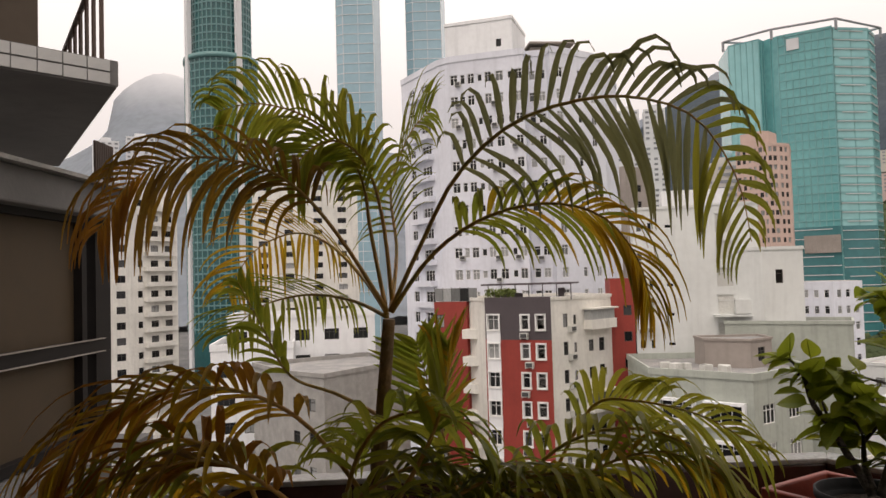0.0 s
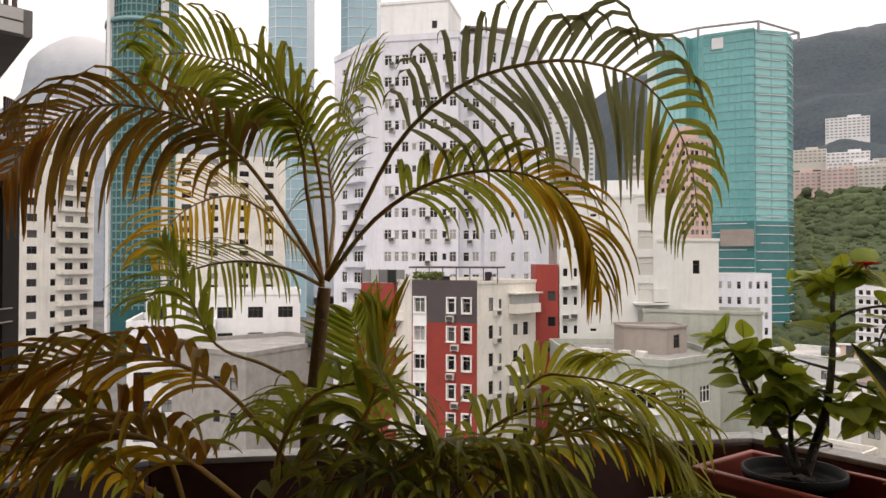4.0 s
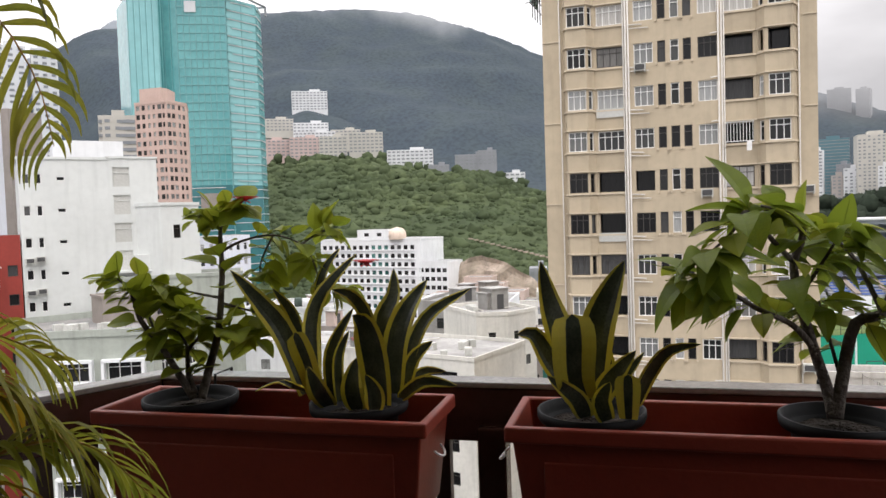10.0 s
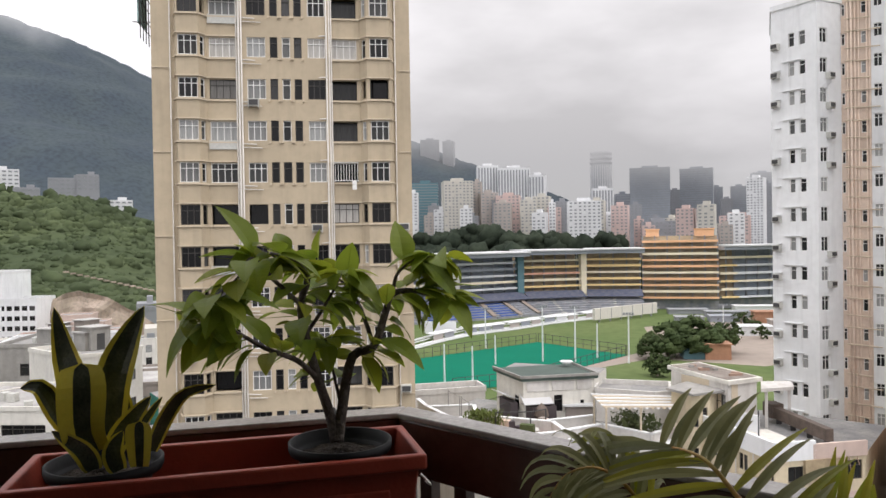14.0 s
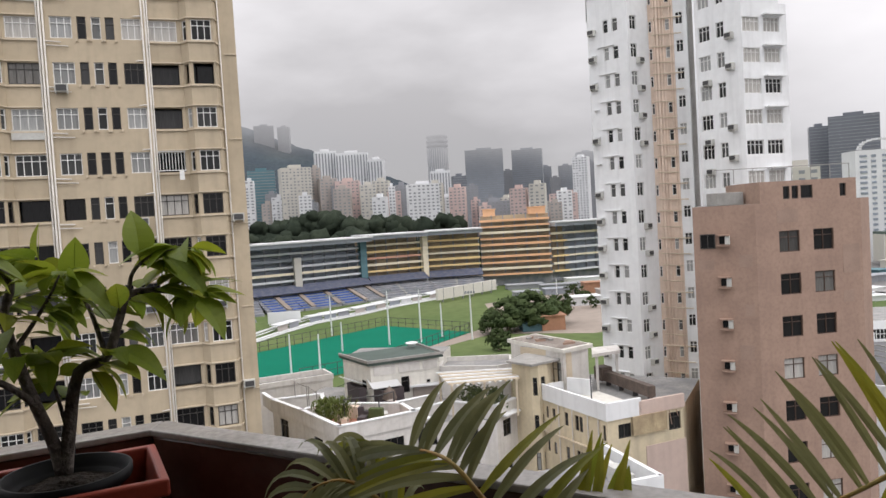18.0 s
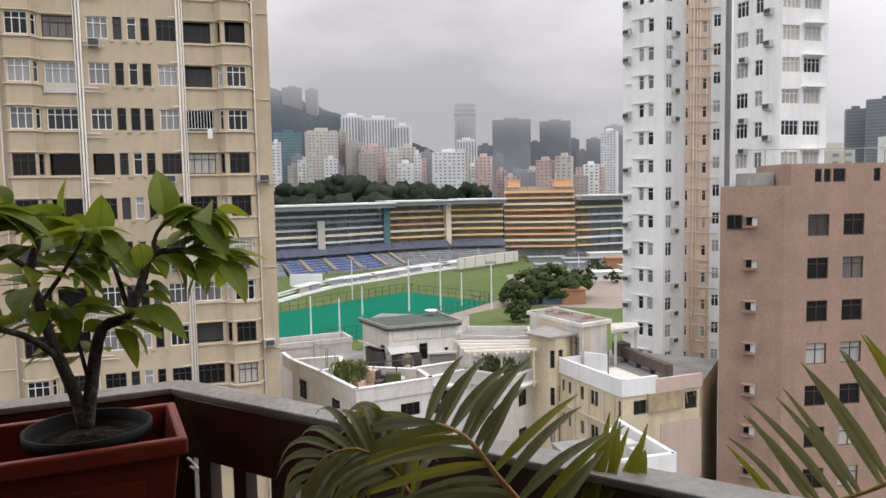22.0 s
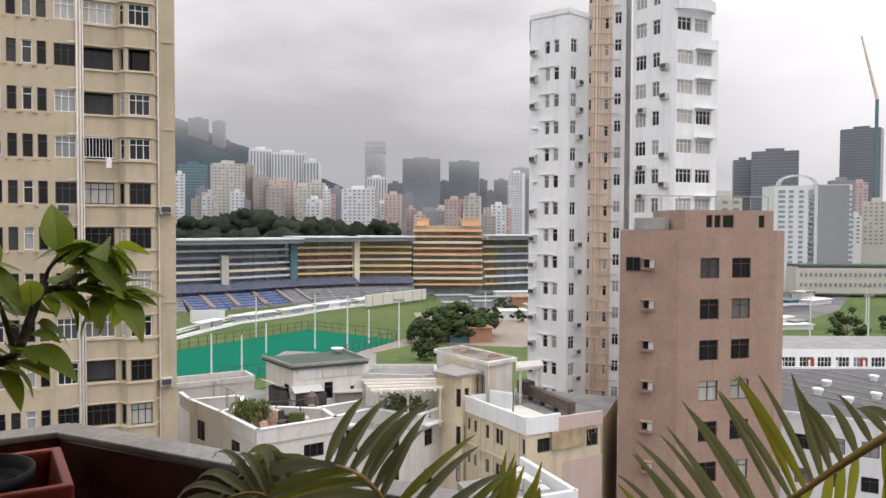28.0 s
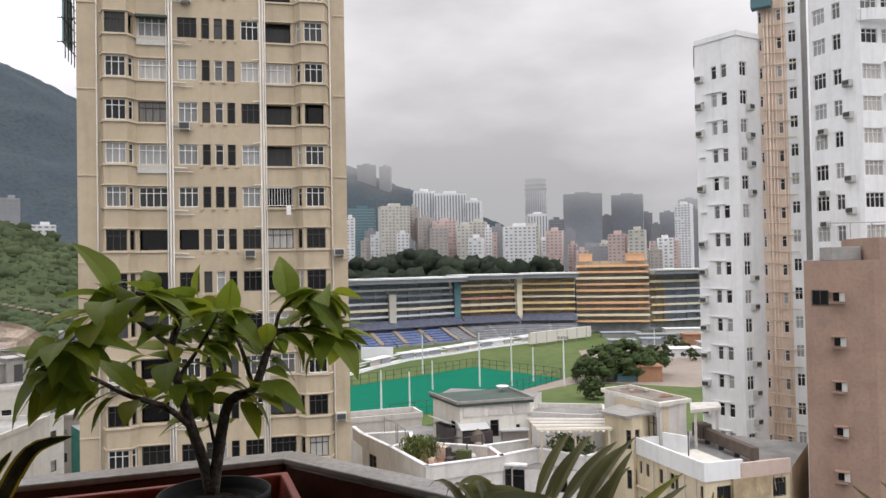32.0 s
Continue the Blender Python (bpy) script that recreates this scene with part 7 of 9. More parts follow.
for row in ((376, 624, 34, 79, 19, "f_pink"), (399, 601, 30, 80, 20, "f_pink"), (418, 583, 26, 80, 20, "f_cream"), (441, 562, 32, 83, 22, "f_cream"), (455, 515, 42, 63, 16, "f_white"), (417, 682, 36, 108, 14, "f_cream"), (440, 652, 36, 102, 14, "f_white"), (462, 622, 30, 93, 16, "f_cream"),
            (430, 630, 40, 90, 10, "f_white"), (472, 448, 36, 54, 18, "f_grey"), (492, 424, 22, 37, 9, "f_white"), (478, 440, 16, 57, 14, "f_grey"), (448, 470, 18, 46, 6, "f_grey"), (180, 140, 10, -22, 6, "f_cream"), (230, 186, 7, -20, 5, "f_grey")):
    villa(*row)

# ---- things on the race course ----
scr = root("big_screen", (421, 25, GROUND), "back of a long grey race course screen on posts", "screen")
sp, sq = Vector((399.3, 40.2, 0)), Vector((442.6, 9.3, 0))
yaw = math.atan2(sq.y - sp.y, sq.x - sp.x)
part("panel", Shape().box((sp + sq) / 2 + Vector((0, 0, -39.6)), ((sq - sp).length, 1.6, 6.0), yaw), [M["pipe"]], scr)
for k in range(6):
    p = sp.lerp(sq, (k + 0.5) / 6)
    part("post", Shape().box(p + Vector((0, 0, -42.8)), (0.6, 0.6, 2.4), yaw), [M["f_grey"]], scr)
    part("panel_rib", Shape().box(p + Vector((0, 0, -39.6)) + Matrix.Rotation(yaw, 3, "Z") @ Vector((0, -0.85, 0)), (0.25, 0.2, 5.8), yaw), [M["f_grey"]], scr)
tl = [(280, 105), (312.4, 98), (338, 90.4), (363, 74), (389.5, 60.7), (416, 42), (464, 22), (521, -25)]
tu = [(291.5, 109), (326.7, 102.5), (354.8, 94.8), (382.4, 77.7), (411.5, 64), (441.3, 44.4), (495, 23.5), (560, -27)]
for i in range(7):
    quad = [tl[i], tl[i + 1], lerp(tu[i + 1], tl[i + 1], 0.25), lerp(tu[i], tl[i], 0.25)]
    tent = Shape()
    tent.prism(quad, GROUND + 0.05, GROUND + 0.35)
    thing("white_walkway", tent, [M["roofsheet"]], "white paved walkway beside the race track", "walkway", "walkway pieces", kind="structure")
rngm = random.Random(8)
for i in range(1, 6):
    a, b = Vector((*tl[i], 0)), Vector((*tl[i + 1], 0))
    yaw = math.atan2(b.y - a.y, b.x - a.x)
    for k in range(int((b - a).length / 9)):
        c = a.lerp(b, (k + 0.5) * 9 / (b - a).length) + Vector((2.5, 6.0, 0))
        mq = root("marquee", (c.x, c.y, GROUND), "white marquee tent on thin posts beside the track", "marquee", "marquees along the walkway")
        part("roof", Shape().box(c + Vector((0, 0, GROUND + 3.2)), (8.4, 5.0, 0.3), Matrix.Rotation(yaw, 3, "Z") @ Matrix.Rotation(rngm.uniform(0.02, 0.15), 3, "X")), [M["roofsheet"]], mq)
        part("shade_wall", Shape().box(c + Matrix.Rotation(yaw, 3, "Z") @ Vector((0, -1.6, GROUND + 1.5)), (7.8, 0.2, 2.6), yaw), [M[rngm.choice(("f_grey", "f_slate", "f_white", "f_beige"))]], mq)
fence = Shape()
for p, q, u, v in zip(tl, tl[1:], tu, tu[1:]):
    for f in (0.02, 1.0, 1.5, 1.75):
        fence.tube([(*lerp(p, u, f), -42.9), (*lerp(q, v, f), -42.9)], 0.28, 5)
thing("track_rail", fence, [M["f_white"]], "white running rails along the track", "rail", kind="stuff")
scb = root("score_board", (347, 108, GROUND), "white score board with a grey frame beside the walkway", "score board")
part("board", Shape().box((334, 105, GROUND + 4.2), (0.8, 15, 5.2), 0.15), [M["f_white"]], scb)
for y in (99.5, 110.5):
    part("post", Shape().box((335, y, GROUND + 1), (0.5, 0.5, 2.2)), [M["f_grey"]], scb)
mast = Shape()
mast.tube([(0, 0, 0), (0, 0, 1)], [0.34, 0.22], 8)
mast_mesh = mast.mesh("pole", M["f_white"])
lamp = Shape()
for i in range(4):
    lamp.box((0, -1.5 + i, 0.2), (0.5, 0.7, 0.7))
lamp.box((0, 0, -0.3), (0.2, 4.2, 0.2))
lamp_mesh = lamp.mesh("lamp_head", M["f_grey"])
for x, y, h in ((220, 68, 13), (229.4, 61.5, 11.2), (261, 61.4, 10.6), (299, 74.4, 16.4), (270, 45.7, 20.2), (272.5, 34.2, 19.9), (283, 27.3, 13), (274, 15.3, 17.6), (346, -21, 14.5), (540, 26, 13), (569, -44, 12), (248, 104, 18), (232, 84, 16), (345, -70, 17), (320, -110, 19), (300, -150, 19), (285, -165, 19), (330, -190, 19), (300, -200, 19)):
    r = root("floodlight_mast", (x, y, GROUND), "white floodlight mast beside the sports pitch", "floodlight", "floodlight masts")
    put("pole", mast_mesh, Matrix.Translation((x, y, GROUND)) @ Matrix.Diagonal((1, 1, h, 1)), r)
    if h > 13.5:
        put("lamp_head", lamp_mesh, Matrix.Translation((x, y, GROUND + h)), r)
net = Shape()
for p, q in (((212, 63), (229, 44.5)), ((229, 44.5), (291, 17)), ((292, 17.5), (320, 56)), ((253, 103), (320, 57))):
    a, b = Vector((*p, 0)), Vector((*q, 0))
    n = int((b - a).length / 4)
    for i in range(n + 1):
        c = a.lerp(b, i / n)
        net.box((c.x, c.y, -42), (0.18, 0.18, 4))
    net.tube([(*p, -40.1), (*q, -40.1)], 0.12, 4)
    net.tube([(*p, -42), (*q, -42)], 0.1, 4)
thing("pitch_fence", net, [M["grille"]], "thin dark fence round the green pitch", "fence")


def tree(x, y, h, rad, seed, mat="treegreen", n=34):
    rg = random.Random(seed)
    r = root("tree", (x, y, GROUND), "broad dark green tree in the infield", "tree", "infield trees")
    tr = Shape()
    tr.tube([(x, y, GROUND), (x + 0.5, y, GROUND + h * 0.35), (x, y, GROUND + h * 0.6)], [h * 0.05, h * 0.04, h * 0.02], 7)
    for k in range(5):
        a = k * 1.3
        tr.tube([(x, y, GROUND + h * 0.35), (x + rad * 0.6 * math.cos(a), y + rad * 0.6 * math.sin(a), GROUND + h * 0.65)], [h * 0.025, h * 0.01], 5)
    part("trunk", tr, [M["bark"]] if "bark" in M else [M["rock"]], r)
    cr = Shape()
    for k in range(n):
        a, q = rg.uniform(0, 6.3), rad * rg.random() ** 0.5
        c = Vector((x + q * math.cos(a), y + q * math.sin(a), GROUND + h * (0.22 + 0.7 * rg.random() * (1 - 0.6 * (q / rad) ** 2))))
        clump(cr, c, rad * rg.uniform(0.14, 0.26), rg, 7, 5)
        for _ in range(14):
            d = Vector((rg.gauss(0, 1), rg.gauss(0, 1), rg.gauss(0, 0.8))).normalized() * rad * 0.24
            cr.face([c + d + Vector((rg.gauss(0, 0.5), rg.gauss(0, 0.5), rg.gauss(0, 0.5))) for _ in range(3)])
    part("crown", cr, [M[mat]], r)


tree(291, 2, 14, 9, 1, n=60)
tree(294, -7, 16, 10, 2, n=70)
tree(304, -15, 13, 8, 9, n=46)
tree(284, 8, 9, 5, 3, n=40)
tree(340, -24, 9, 4, 4)
tree(250, 5, 8, 4, 5)
tree(243, -150, 12, 10, 6)
for x, y, w, top, mat in ((291, -15, 9, -38.5, "rustwall"), (291, -8.5, 11, -41.2, "f_teal"), (362, -34, 16, -40, "f_white"), (415, -45, 11, -38.5, "rustwall"), (413, -8, 14, -41.5, "f_grey"), (416, -27, 18, -41, "f_slate"), (395, -55, 20, -40.5, "f_beige"), (380, -60, 16, -40, "rustwall"), (440, -30, 26, -41, "f_grey"), (455, -8, 22, -41.5, "f_grey"), (470, -46, 24, -40.5, "f_white"), (400, -170, 60, -41, "f_grey"), (330, -150, 30, -42, "f_white")):
    thing("infield_hut", Shape().box((x, y, (GROUND + top) / 2), (9, w, top - GROUND), 0.15).box((x, y, top + 0.2), (10, w + 1, 0.4), 0.15), [M[mat]], "low pavilion or hut in the race course infield", "hut", "infield huts")
# offices beyond the track on the far side
OF = root("arched_office", (521, -243, GROUND), "grey-white office block with an arched roof and window grid", "building")
ob = Shape().box((525, -243, -7), (20, 24, 74)).box((526, -272, -7), (22, 26, 76))
part("wall", ob, [M["f_white"]], OF)
part("slab", Shape().box((514.6, -272, -7), (1.0, 21, 75)), [M["f_grey"]], OF, "plain grey slab wall")
ow = Shape()
for k in range(20):
    for yy in (-236, -242.5, -249.5, -256, -284):
        ow.box((514.9 if yy > -258 else 514.8, yy, 26 - 3.5 * k), (0.6, 4.6 if yy > -240 else 3.0, 1.6))
tagged(part("glazing", ow, [M["deckdark"]], OF), kind="stuff")
arch = Shape()
for i in range(13):
    a = math.pi * i / 12
    arch.box((516, -247 + 13 * math.cos(a), 31 + 6 * math.sin(a)), (2, 2.6, 1.2))
part("roof_arch", arch, [M["f_white"]], OF, "white arched roof frame")
PO = root("podium_building", (479, -260, GROUND), "long beige institutional building with a green-grey roof", "building")
part("wall", Shape().box((486, -275, -33), (14, 90, 17)), [M["f_cream"]], PO)
part("roof", Shape().box((487, -275, -24), (16, 88, 2.0)), [M["greenroof"]], PO)
pw = Shape()
for i in range(26):
    for z in (-29.5, -36):
        pw.box((478.9, -233 - i * 3.2, z), (0.4, 1.5, 2.4))
tagged(part("glazing", pw, [M["f_win"]], PO), kind="stuff")
cr = root("tower_crane", (704, -411, GROUND), "slim tower crane above the dark towers", "crane")
part("mast", Shape().tube([(704, -411, GROUND), (704, -411, 122)], 1.6, 4), [M["f_teal"]], cr)
part("jib", Shape().tube([(704, -411, 122), (706, -396, 182)], [1.5, 0.8], 4), [M["core"]], cr)

# car park, sheds and trees beside the far turn
sheet("car_park", [(360, -110), (330, -150), (400, -215), (520, -290), (560, -255), (430, -150)], -43.9, "asphalt", "grey asphalt car park by the track", "road")
rng = random.Random(31)
for i in range(16):
    p = lerp((345, -140), (500, -265), rng.random())
    x, y, w = p[0] + rng.uniform(-20, 20), p[1] + rng.uniform(-20, 20), rng.uniform(6, 22)
    h = rng.uniform(2.5, 5)
    thing("infield_hut", Shape().box((x, y, GROUND + h / 2), (7, w, h), 0.6).box((x, y, GROUND + h + 0.2), (8.5, w + 1.5, 0.4), 0.6), [M[rng.choice(("f_white", "f_grey", "f_cream", "greyroof", "f_teal"))]], "low pavilion or hut in the race course infield", "hut", "infield huts")
for i in range(9):
    tree(rng.uniform(290, 330) + 8 * i, -165 - 12 * i + rng.uniform(-5, 5), rng.uniform(7, 12), rng.uniform(4, 7), 40 + i, n=16)
for i in range(6):
    tree(rng.uniform(335, 420), rng.uniform(-75, -30), rng.uniform(6, 10), rng.uniform(3, 5), 60 + i, n=12)


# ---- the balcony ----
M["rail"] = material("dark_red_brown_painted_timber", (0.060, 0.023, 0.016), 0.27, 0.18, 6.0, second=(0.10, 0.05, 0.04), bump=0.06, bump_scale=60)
# pale grey stands for the sky reflected along the rail's top
M["rail_top"] = material("rail_top_with_sky_sheen", (0.27, 0.25, 0.23), 0.26, 0.25, 9.0, second=(0.36, 0.34, 0.32), bump=0.1, bump_scale=90)
M["bar"] = material("dark_brown_metal_bar", (0.075, 0.045, 0.032), 0.5, 0.2, 8.0, bump=0.05)
M["terracotta"] = material("terracotta_plastic", (0.26, 0.038, 0.019), 0.48, 0.14, 7.0, second=(0.20, 0.028, 0.014), bump=0.05, bump_scale=120, stain=0.12)
M["pot_black"] = material("black_plastic_pot", (0.006, 0.006, 0.007), 0.6, 0.2, 20.0, bump=0.05)
M["soil"] = material("dark_potting_soil", (0.018, 0.014, 0.011), 0.95, 0.4, 40.0, second=(0.045, 0.034, 0.025), bump=0.8, bump_scale=110)
M["tile"] = material("pale_grey_wall_tile", (0.45, 0.45, 0.435), 0.45, 0.1, 4.0, random_tint=0.25, second=(0.44, 0.43, 0.42))
M["grout"] = material("dark_grout", (0.16, 0.155, 0.15), 0.9, 0.2, 20.0)
M["soffit"] = material("grey_painted_soffit", (0.15, 0.145, 0.14), 0.85, 0.2, 1.2, bump=0.1, stain=0.1)
M["doorframe"] = material("dark_anodised_door_frame", (0.016, 0.013, 0.012), 0.6, 0.15, 8.0)
# floor, ceiling and inner walls are coloured dark to cut bounced light
M["floor_tile"] = material("brown_floor_tile", (0.055, 0.038, 0.03), 0.6, 0.15, 4.0)
M["ceil"] = material("dark_low_bounce_ceiling", (0.13, 0.12, 0.11), 0.85, 0.08, 1.0)
M["inner_wall"] = material("brown_interior_with_shade", (0.085, 0.066, 0.05), 0.8, 0.2, 1.0)

for key in ("pot_black", "soil", "doorframe", "inner_wall"):
    M[key].node_tree.nodes["Principled BSDF"].inputs["Specular IOR Level"].default_value = 0.18

RAIL_Z = 1.085
D_F = Vector((0.525, -0.851, 0)).normalized()     # along the front rail
N_F = Vector((-D_F.y, D_F.x, 0))                  # outwards
PL = N_F * 1.605 + D_F * -0.976                    # outer corners of the rail
PR = N_F * 1.605 + D_F * 0.507
D_R = Vector((-0.44, -0.898, 0)).normalized()
END_R = PR + D_R * 2.3
CORNER_L = Vector((-0.40, 1.60, 0))
END_L = Vector((-0.95, 1.27, 0))
RAIL_LINE = [END_L, CORNER_L, PL, PR, END_R]


def rail_segment(a, b, i):
    d = (b - a).normalized()
    inn = Vector((d.y, -d.x, 0))
    s, t = Shape(), Shape()
    w, h = 0.046, 0.118
    # mitred box between the outer line and the inner line
    def off(p, k):
        n1 = Vector((0, 0, 0))
        segs = []
        if k > 0:
            e = (RAIL_LINE[k] - RAIL_LINE[k - 1]).normalized()
            segs.append(Vector((e.y, -e.x, 0)))
        if k < 4:
            e = (RAIL_LINE[k + 1] - RAIL_LINE[k]).normalized()
            segs.append(Vector((e.y, -e.x, 0)))
        m = sum(segs, Vector((0, 0, 0))).normalized()
        return p + m * (w / m.dot(segs[0]))
    a2, b2 = off(a, i), off(b, i + 1)
    poly = [a, a2, b2, b]
    s.prism([(p.x, p.y) for p in poly], RAIL_Z - h, RAIL_Z - 0.012)
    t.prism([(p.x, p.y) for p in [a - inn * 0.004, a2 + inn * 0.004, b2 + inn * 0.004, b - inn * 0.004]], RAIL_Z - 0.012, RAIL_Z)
    return s, t


railing = root("balcony_railing", (*((PL + PR) / 2).xy, 0), "dark red-brown balcony railing with a sky-paled top and upright bars", "railing")
for i in range(4):
    a, b = RAIL_LINE[i], RAIL_LINE[i + 1]
    s, t = rail_segment(a, b, i)
    part("handrail", s, [M["rail"]], railing, bevel=0.004)
    part("rail_cap", t, [M["rail_top"]], railing, "top face of the rail, paled for the sky's reflection", bevel=0.003)
    d = (b - a).normalized()
    inn = Vector((d.y, -d.x, 0))
    n = int((b - a).length / 0.088)
    ang = math.atan2(d.y, d.x)
    for k in range(1, n):
        p = a + d * ((b - a).length * k / n) + inn * 0.023
        part("bar", Shape().box((p.x, p.y, 0.535), (0.030, 0.026, 0.92), ang), [M["bar"]], railing, bevel=0.002)
    part("bottom_rail", Shape().box(((a + b) / 2 + inn * 0.023 + Vector((0, 0, 0.09))), ((b - a).length, 0.04, 0.05), ang), [M["rail"]], railing)
mid_post = N_F * 1.565 + D_F * -0.222
part("post", Shape().box((mid_post.x, mid_post.y, 0.52), (0.055, 0.055, 0.96), math.atan2(D_F.y, D_F.x)), [M["rail"]], railing, "wide square post", bevel=0.004)
for k, p in ((1, PL), (2, PR)):
    q = p * 0.97
    part("post", Shape().box((q.x, q.y, 0.5), (0.05, 0.05, 1.0), 0.3), [M["rail"]], railing, bevel=0.004)

floor_poly = [(-1.2, 1.3), (-0.40, 1.66), (0.88, 1.74), (1.69, 0.42), (0.60, -1.8), (-2.2, -1.8), (-2.2, 1.0)]
thing("floor", Shape().prism([tuple(p) for p in reversed(floor_poly)], -0.15, 0.0), [M["floor_tile"]], "brown tiled balcony floor", "floor", kind="structure")
# unseen ceiling and walls, added to keep daylight off the planters and rail
thing("ceiling", Shape().prism([tuple(p) for p in reversed(floor_poly)], 2.62, 2.8), [M["ceil"]], "unseen dark ceiling slab added to shade the balcony", "ceiling", kind="structure")
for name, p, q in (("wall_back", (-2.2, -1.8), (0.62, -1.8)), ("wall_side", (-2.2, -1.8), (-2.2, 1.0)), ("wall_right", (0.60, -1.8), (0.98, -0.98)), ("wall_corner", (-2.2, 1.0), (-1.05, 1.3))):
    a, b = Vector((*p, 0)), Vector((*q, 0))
    thing(name, Shape().box((a + b) / 2 + Vector((0, 0, 1.31)), ((b - a).length + 0.1, 0.1, 2.62), math.atan2(b.y - a.y, b.x - a.x)), [M["inner_wall"]], "unseen dark wall added to block light from behind", "wall", kind="structure")
M["blind"] = material("brown_blind_behind_glass", (0.055, 0.034, 0.015), 0.7, 0.15, 1.0)
M["dimglass"] = material("dim_door_glass", (0.03, 0.026, 0.022), 0.12, 0.2, 1.5)


# ---- the neighbouring flat's balcony, our tiled pier, the pipe and the sliding door ----
NA, NB, NC, ND = Vector((-1.34, 3.22, 0)), Vector((-2.75, 1.74, 0)), Vector((-2.63, 5.22, 0)), Vector((-4.1, 3.7, 0))
nb = root("neighbour_balcony", (-2.4, 3.5, 2.34), "grey concrete balcony of the next flat with a tiled edge", "balcony")
sl = Shape().prism([tuple(NB.xy), tuple(NA.xy), tuple(NC.xy), tuple(ND.xy)], 2.34, 2.45)
part("slab", sl, [M["soffit"]], nb)
tile_s = Shape().box((0, 0, 0), (0.091, 0.008, 0.046))
tile_mesh = tile_s.mesh("tile", M["tile"])


def tile_face(parent, a, b, z0, rows, size=(0.095, 0.05)):
    d = (b - a).normalized()
    nrm = Vector((d.y, -d.x, 0))
    g = Shape().box((a + b) / 2 + Vector((0, 0, z0 + rows * size[1] / 2)) - nrm * 0.003, ((b - a).length, 0.01, rows * size[1]), math.atan2(d.y, d.x))
    part("grout", g, [M["grout"]], parent)
    for i in range(int((b - a).length / size[0])):
        for k in range(rows):
            p = a + d * (size[0] * (i + 0.5)) + nrm * 0.004
            m = Matrix(((d.x, -nrm.x, 0, p.x), (d.y, -nrm.y, 0, p.y), (0, 0, 1, z0 + size[1] * (k + 0.5)), (0, 0, 0, 1)))
            put("tile", tile_mesh, m, parent)


tile_face(nb, NB, NA + (NA - NB).normalized() * 0.006, 2.345, 2, (0.096, 0.054))
tile_face(nb, NA, NC, 2.345, 2, (0.096, 0.054))
inner = Shape().prism([(-3.0, 2.1), (-1.72, 3.3), (-2.75, 4.9), (-4.2, 3.9)], 2.45, 3.6)
part("inner_wall", inner, [M["inner_wall"]], nb, "shaded brown wall above the slab")
for i in range(9):
    p = NA.lerp(NC, 0.06 + 0.1 * i)
    part("railing_bar", Shape().tube([(p.x - 0.04, p.y, 2.45), (p.x - 0.04, p.y, 2.95)], 0.011, 6), [M["bar"]], nb)
a, b = NA.lerp(NC, 0.06), NA.lerp(NC, 0.9)
part("railing_top", Shape().tube([(a.x - 0.04, a.y, 2.95), (b.x - 0.04, b.y, 2.95)], 0.014, 6), [M["bar"]], nb)

nw = root("neighbour_window_wall", (-1.95, 3.4, 0.0), "enclosed balcony of the next flat with dark frames and brown blinds", "window wall")
part("lintel", Shape().box((-1.93, 3.35, 1.95), (0.22, 2.1, 0.17), -0.03), [M["soffit"]], nw, "grey concrete lintel band", bevel=0.01)
# lintel top shares the rail top's sky-paled colour
part("lintel_top", Shape().box((-1.9, 3.35, 2.045), (0.26, 2.1, 0.02), -0.03), [M["rail_top"]], nw)
for z0, z1 in ((0.70, 1.13), (1.20, 1.86)):
    part("pane", Shape().box((-1.97, 3.25, (z0 + z1) / 2), (0.02, 1.8, z1 - z0), -0.03), [M["blind"]], nw, "brown blind behind dim glass")
for z, h in ((1.165, 0.07), (0.68, 0.05), (1.85, 0.04)):
    part("frame_rail", Shape().box((-1.945, 3.3, z), (0.07, 2.0, h), -0.03), [M["doorframe"]], nw)
for z in (1.20, 1.13):
    part("bright_edge", Shape().box((-1.905, 3.3, z), (0.012, 1.9, 0.006), -0.03), [M["warmgrey"]], nw)
for y, w in ((4.27, 0.17), (2.42, 0.08), (4.05, 0.05)):
    part("frame_post", Shape().box((-1.94, y, 1.2), (0.10, w, 1.35), -0.03), [M["doorframe"]], nw)
part("sill", Shape().box((-1.85, 3.3, 0.62), (0.34, 2.1, 0.05), -0.03), [M["soffit"]], nw, "grey sill ledge")
part("lower_wall", Shape().box((-1.98, 3.3, 0.2), (0.12, 2.1, 0.85), -0.03), [M["soffit"]], nw)
part("end_wall", Shape().box((-2.6, 4.38, 1.0), (1.3, 0.08, 2.1), -0.03), [M["soffit"]], nw)
gr = Shape()
for i in range(10):
    gr.box((-1.78, 4.15 - i * 0.022, 2.16), (0.012, 0.012, 0.2))
part("lattice", gr, [M["bar"]], nw, "small dark lattice on the ledge")

pier = root("tiled_pier", (-1.05, 1.7, 0), "pale tiled wall pier beside the balcony door", "pier")
PA, PB2 = Vector((-0.905, 1.36, 0)), Vector((-1.165, 1.91, 0))
dirp = (PB2 - PA).normalized()
outp = Vector((dirp.y, -dirp.x, 0))
if outp.x < 0:
    outp = -outp
poly = [PA, PB2, PB2 - outp * 0.5, PA - outp * 0.5]
part("core", Shape().prism([tuple(p.xy) for p in poly], 0, 2.62), [M["grout"]], pier)
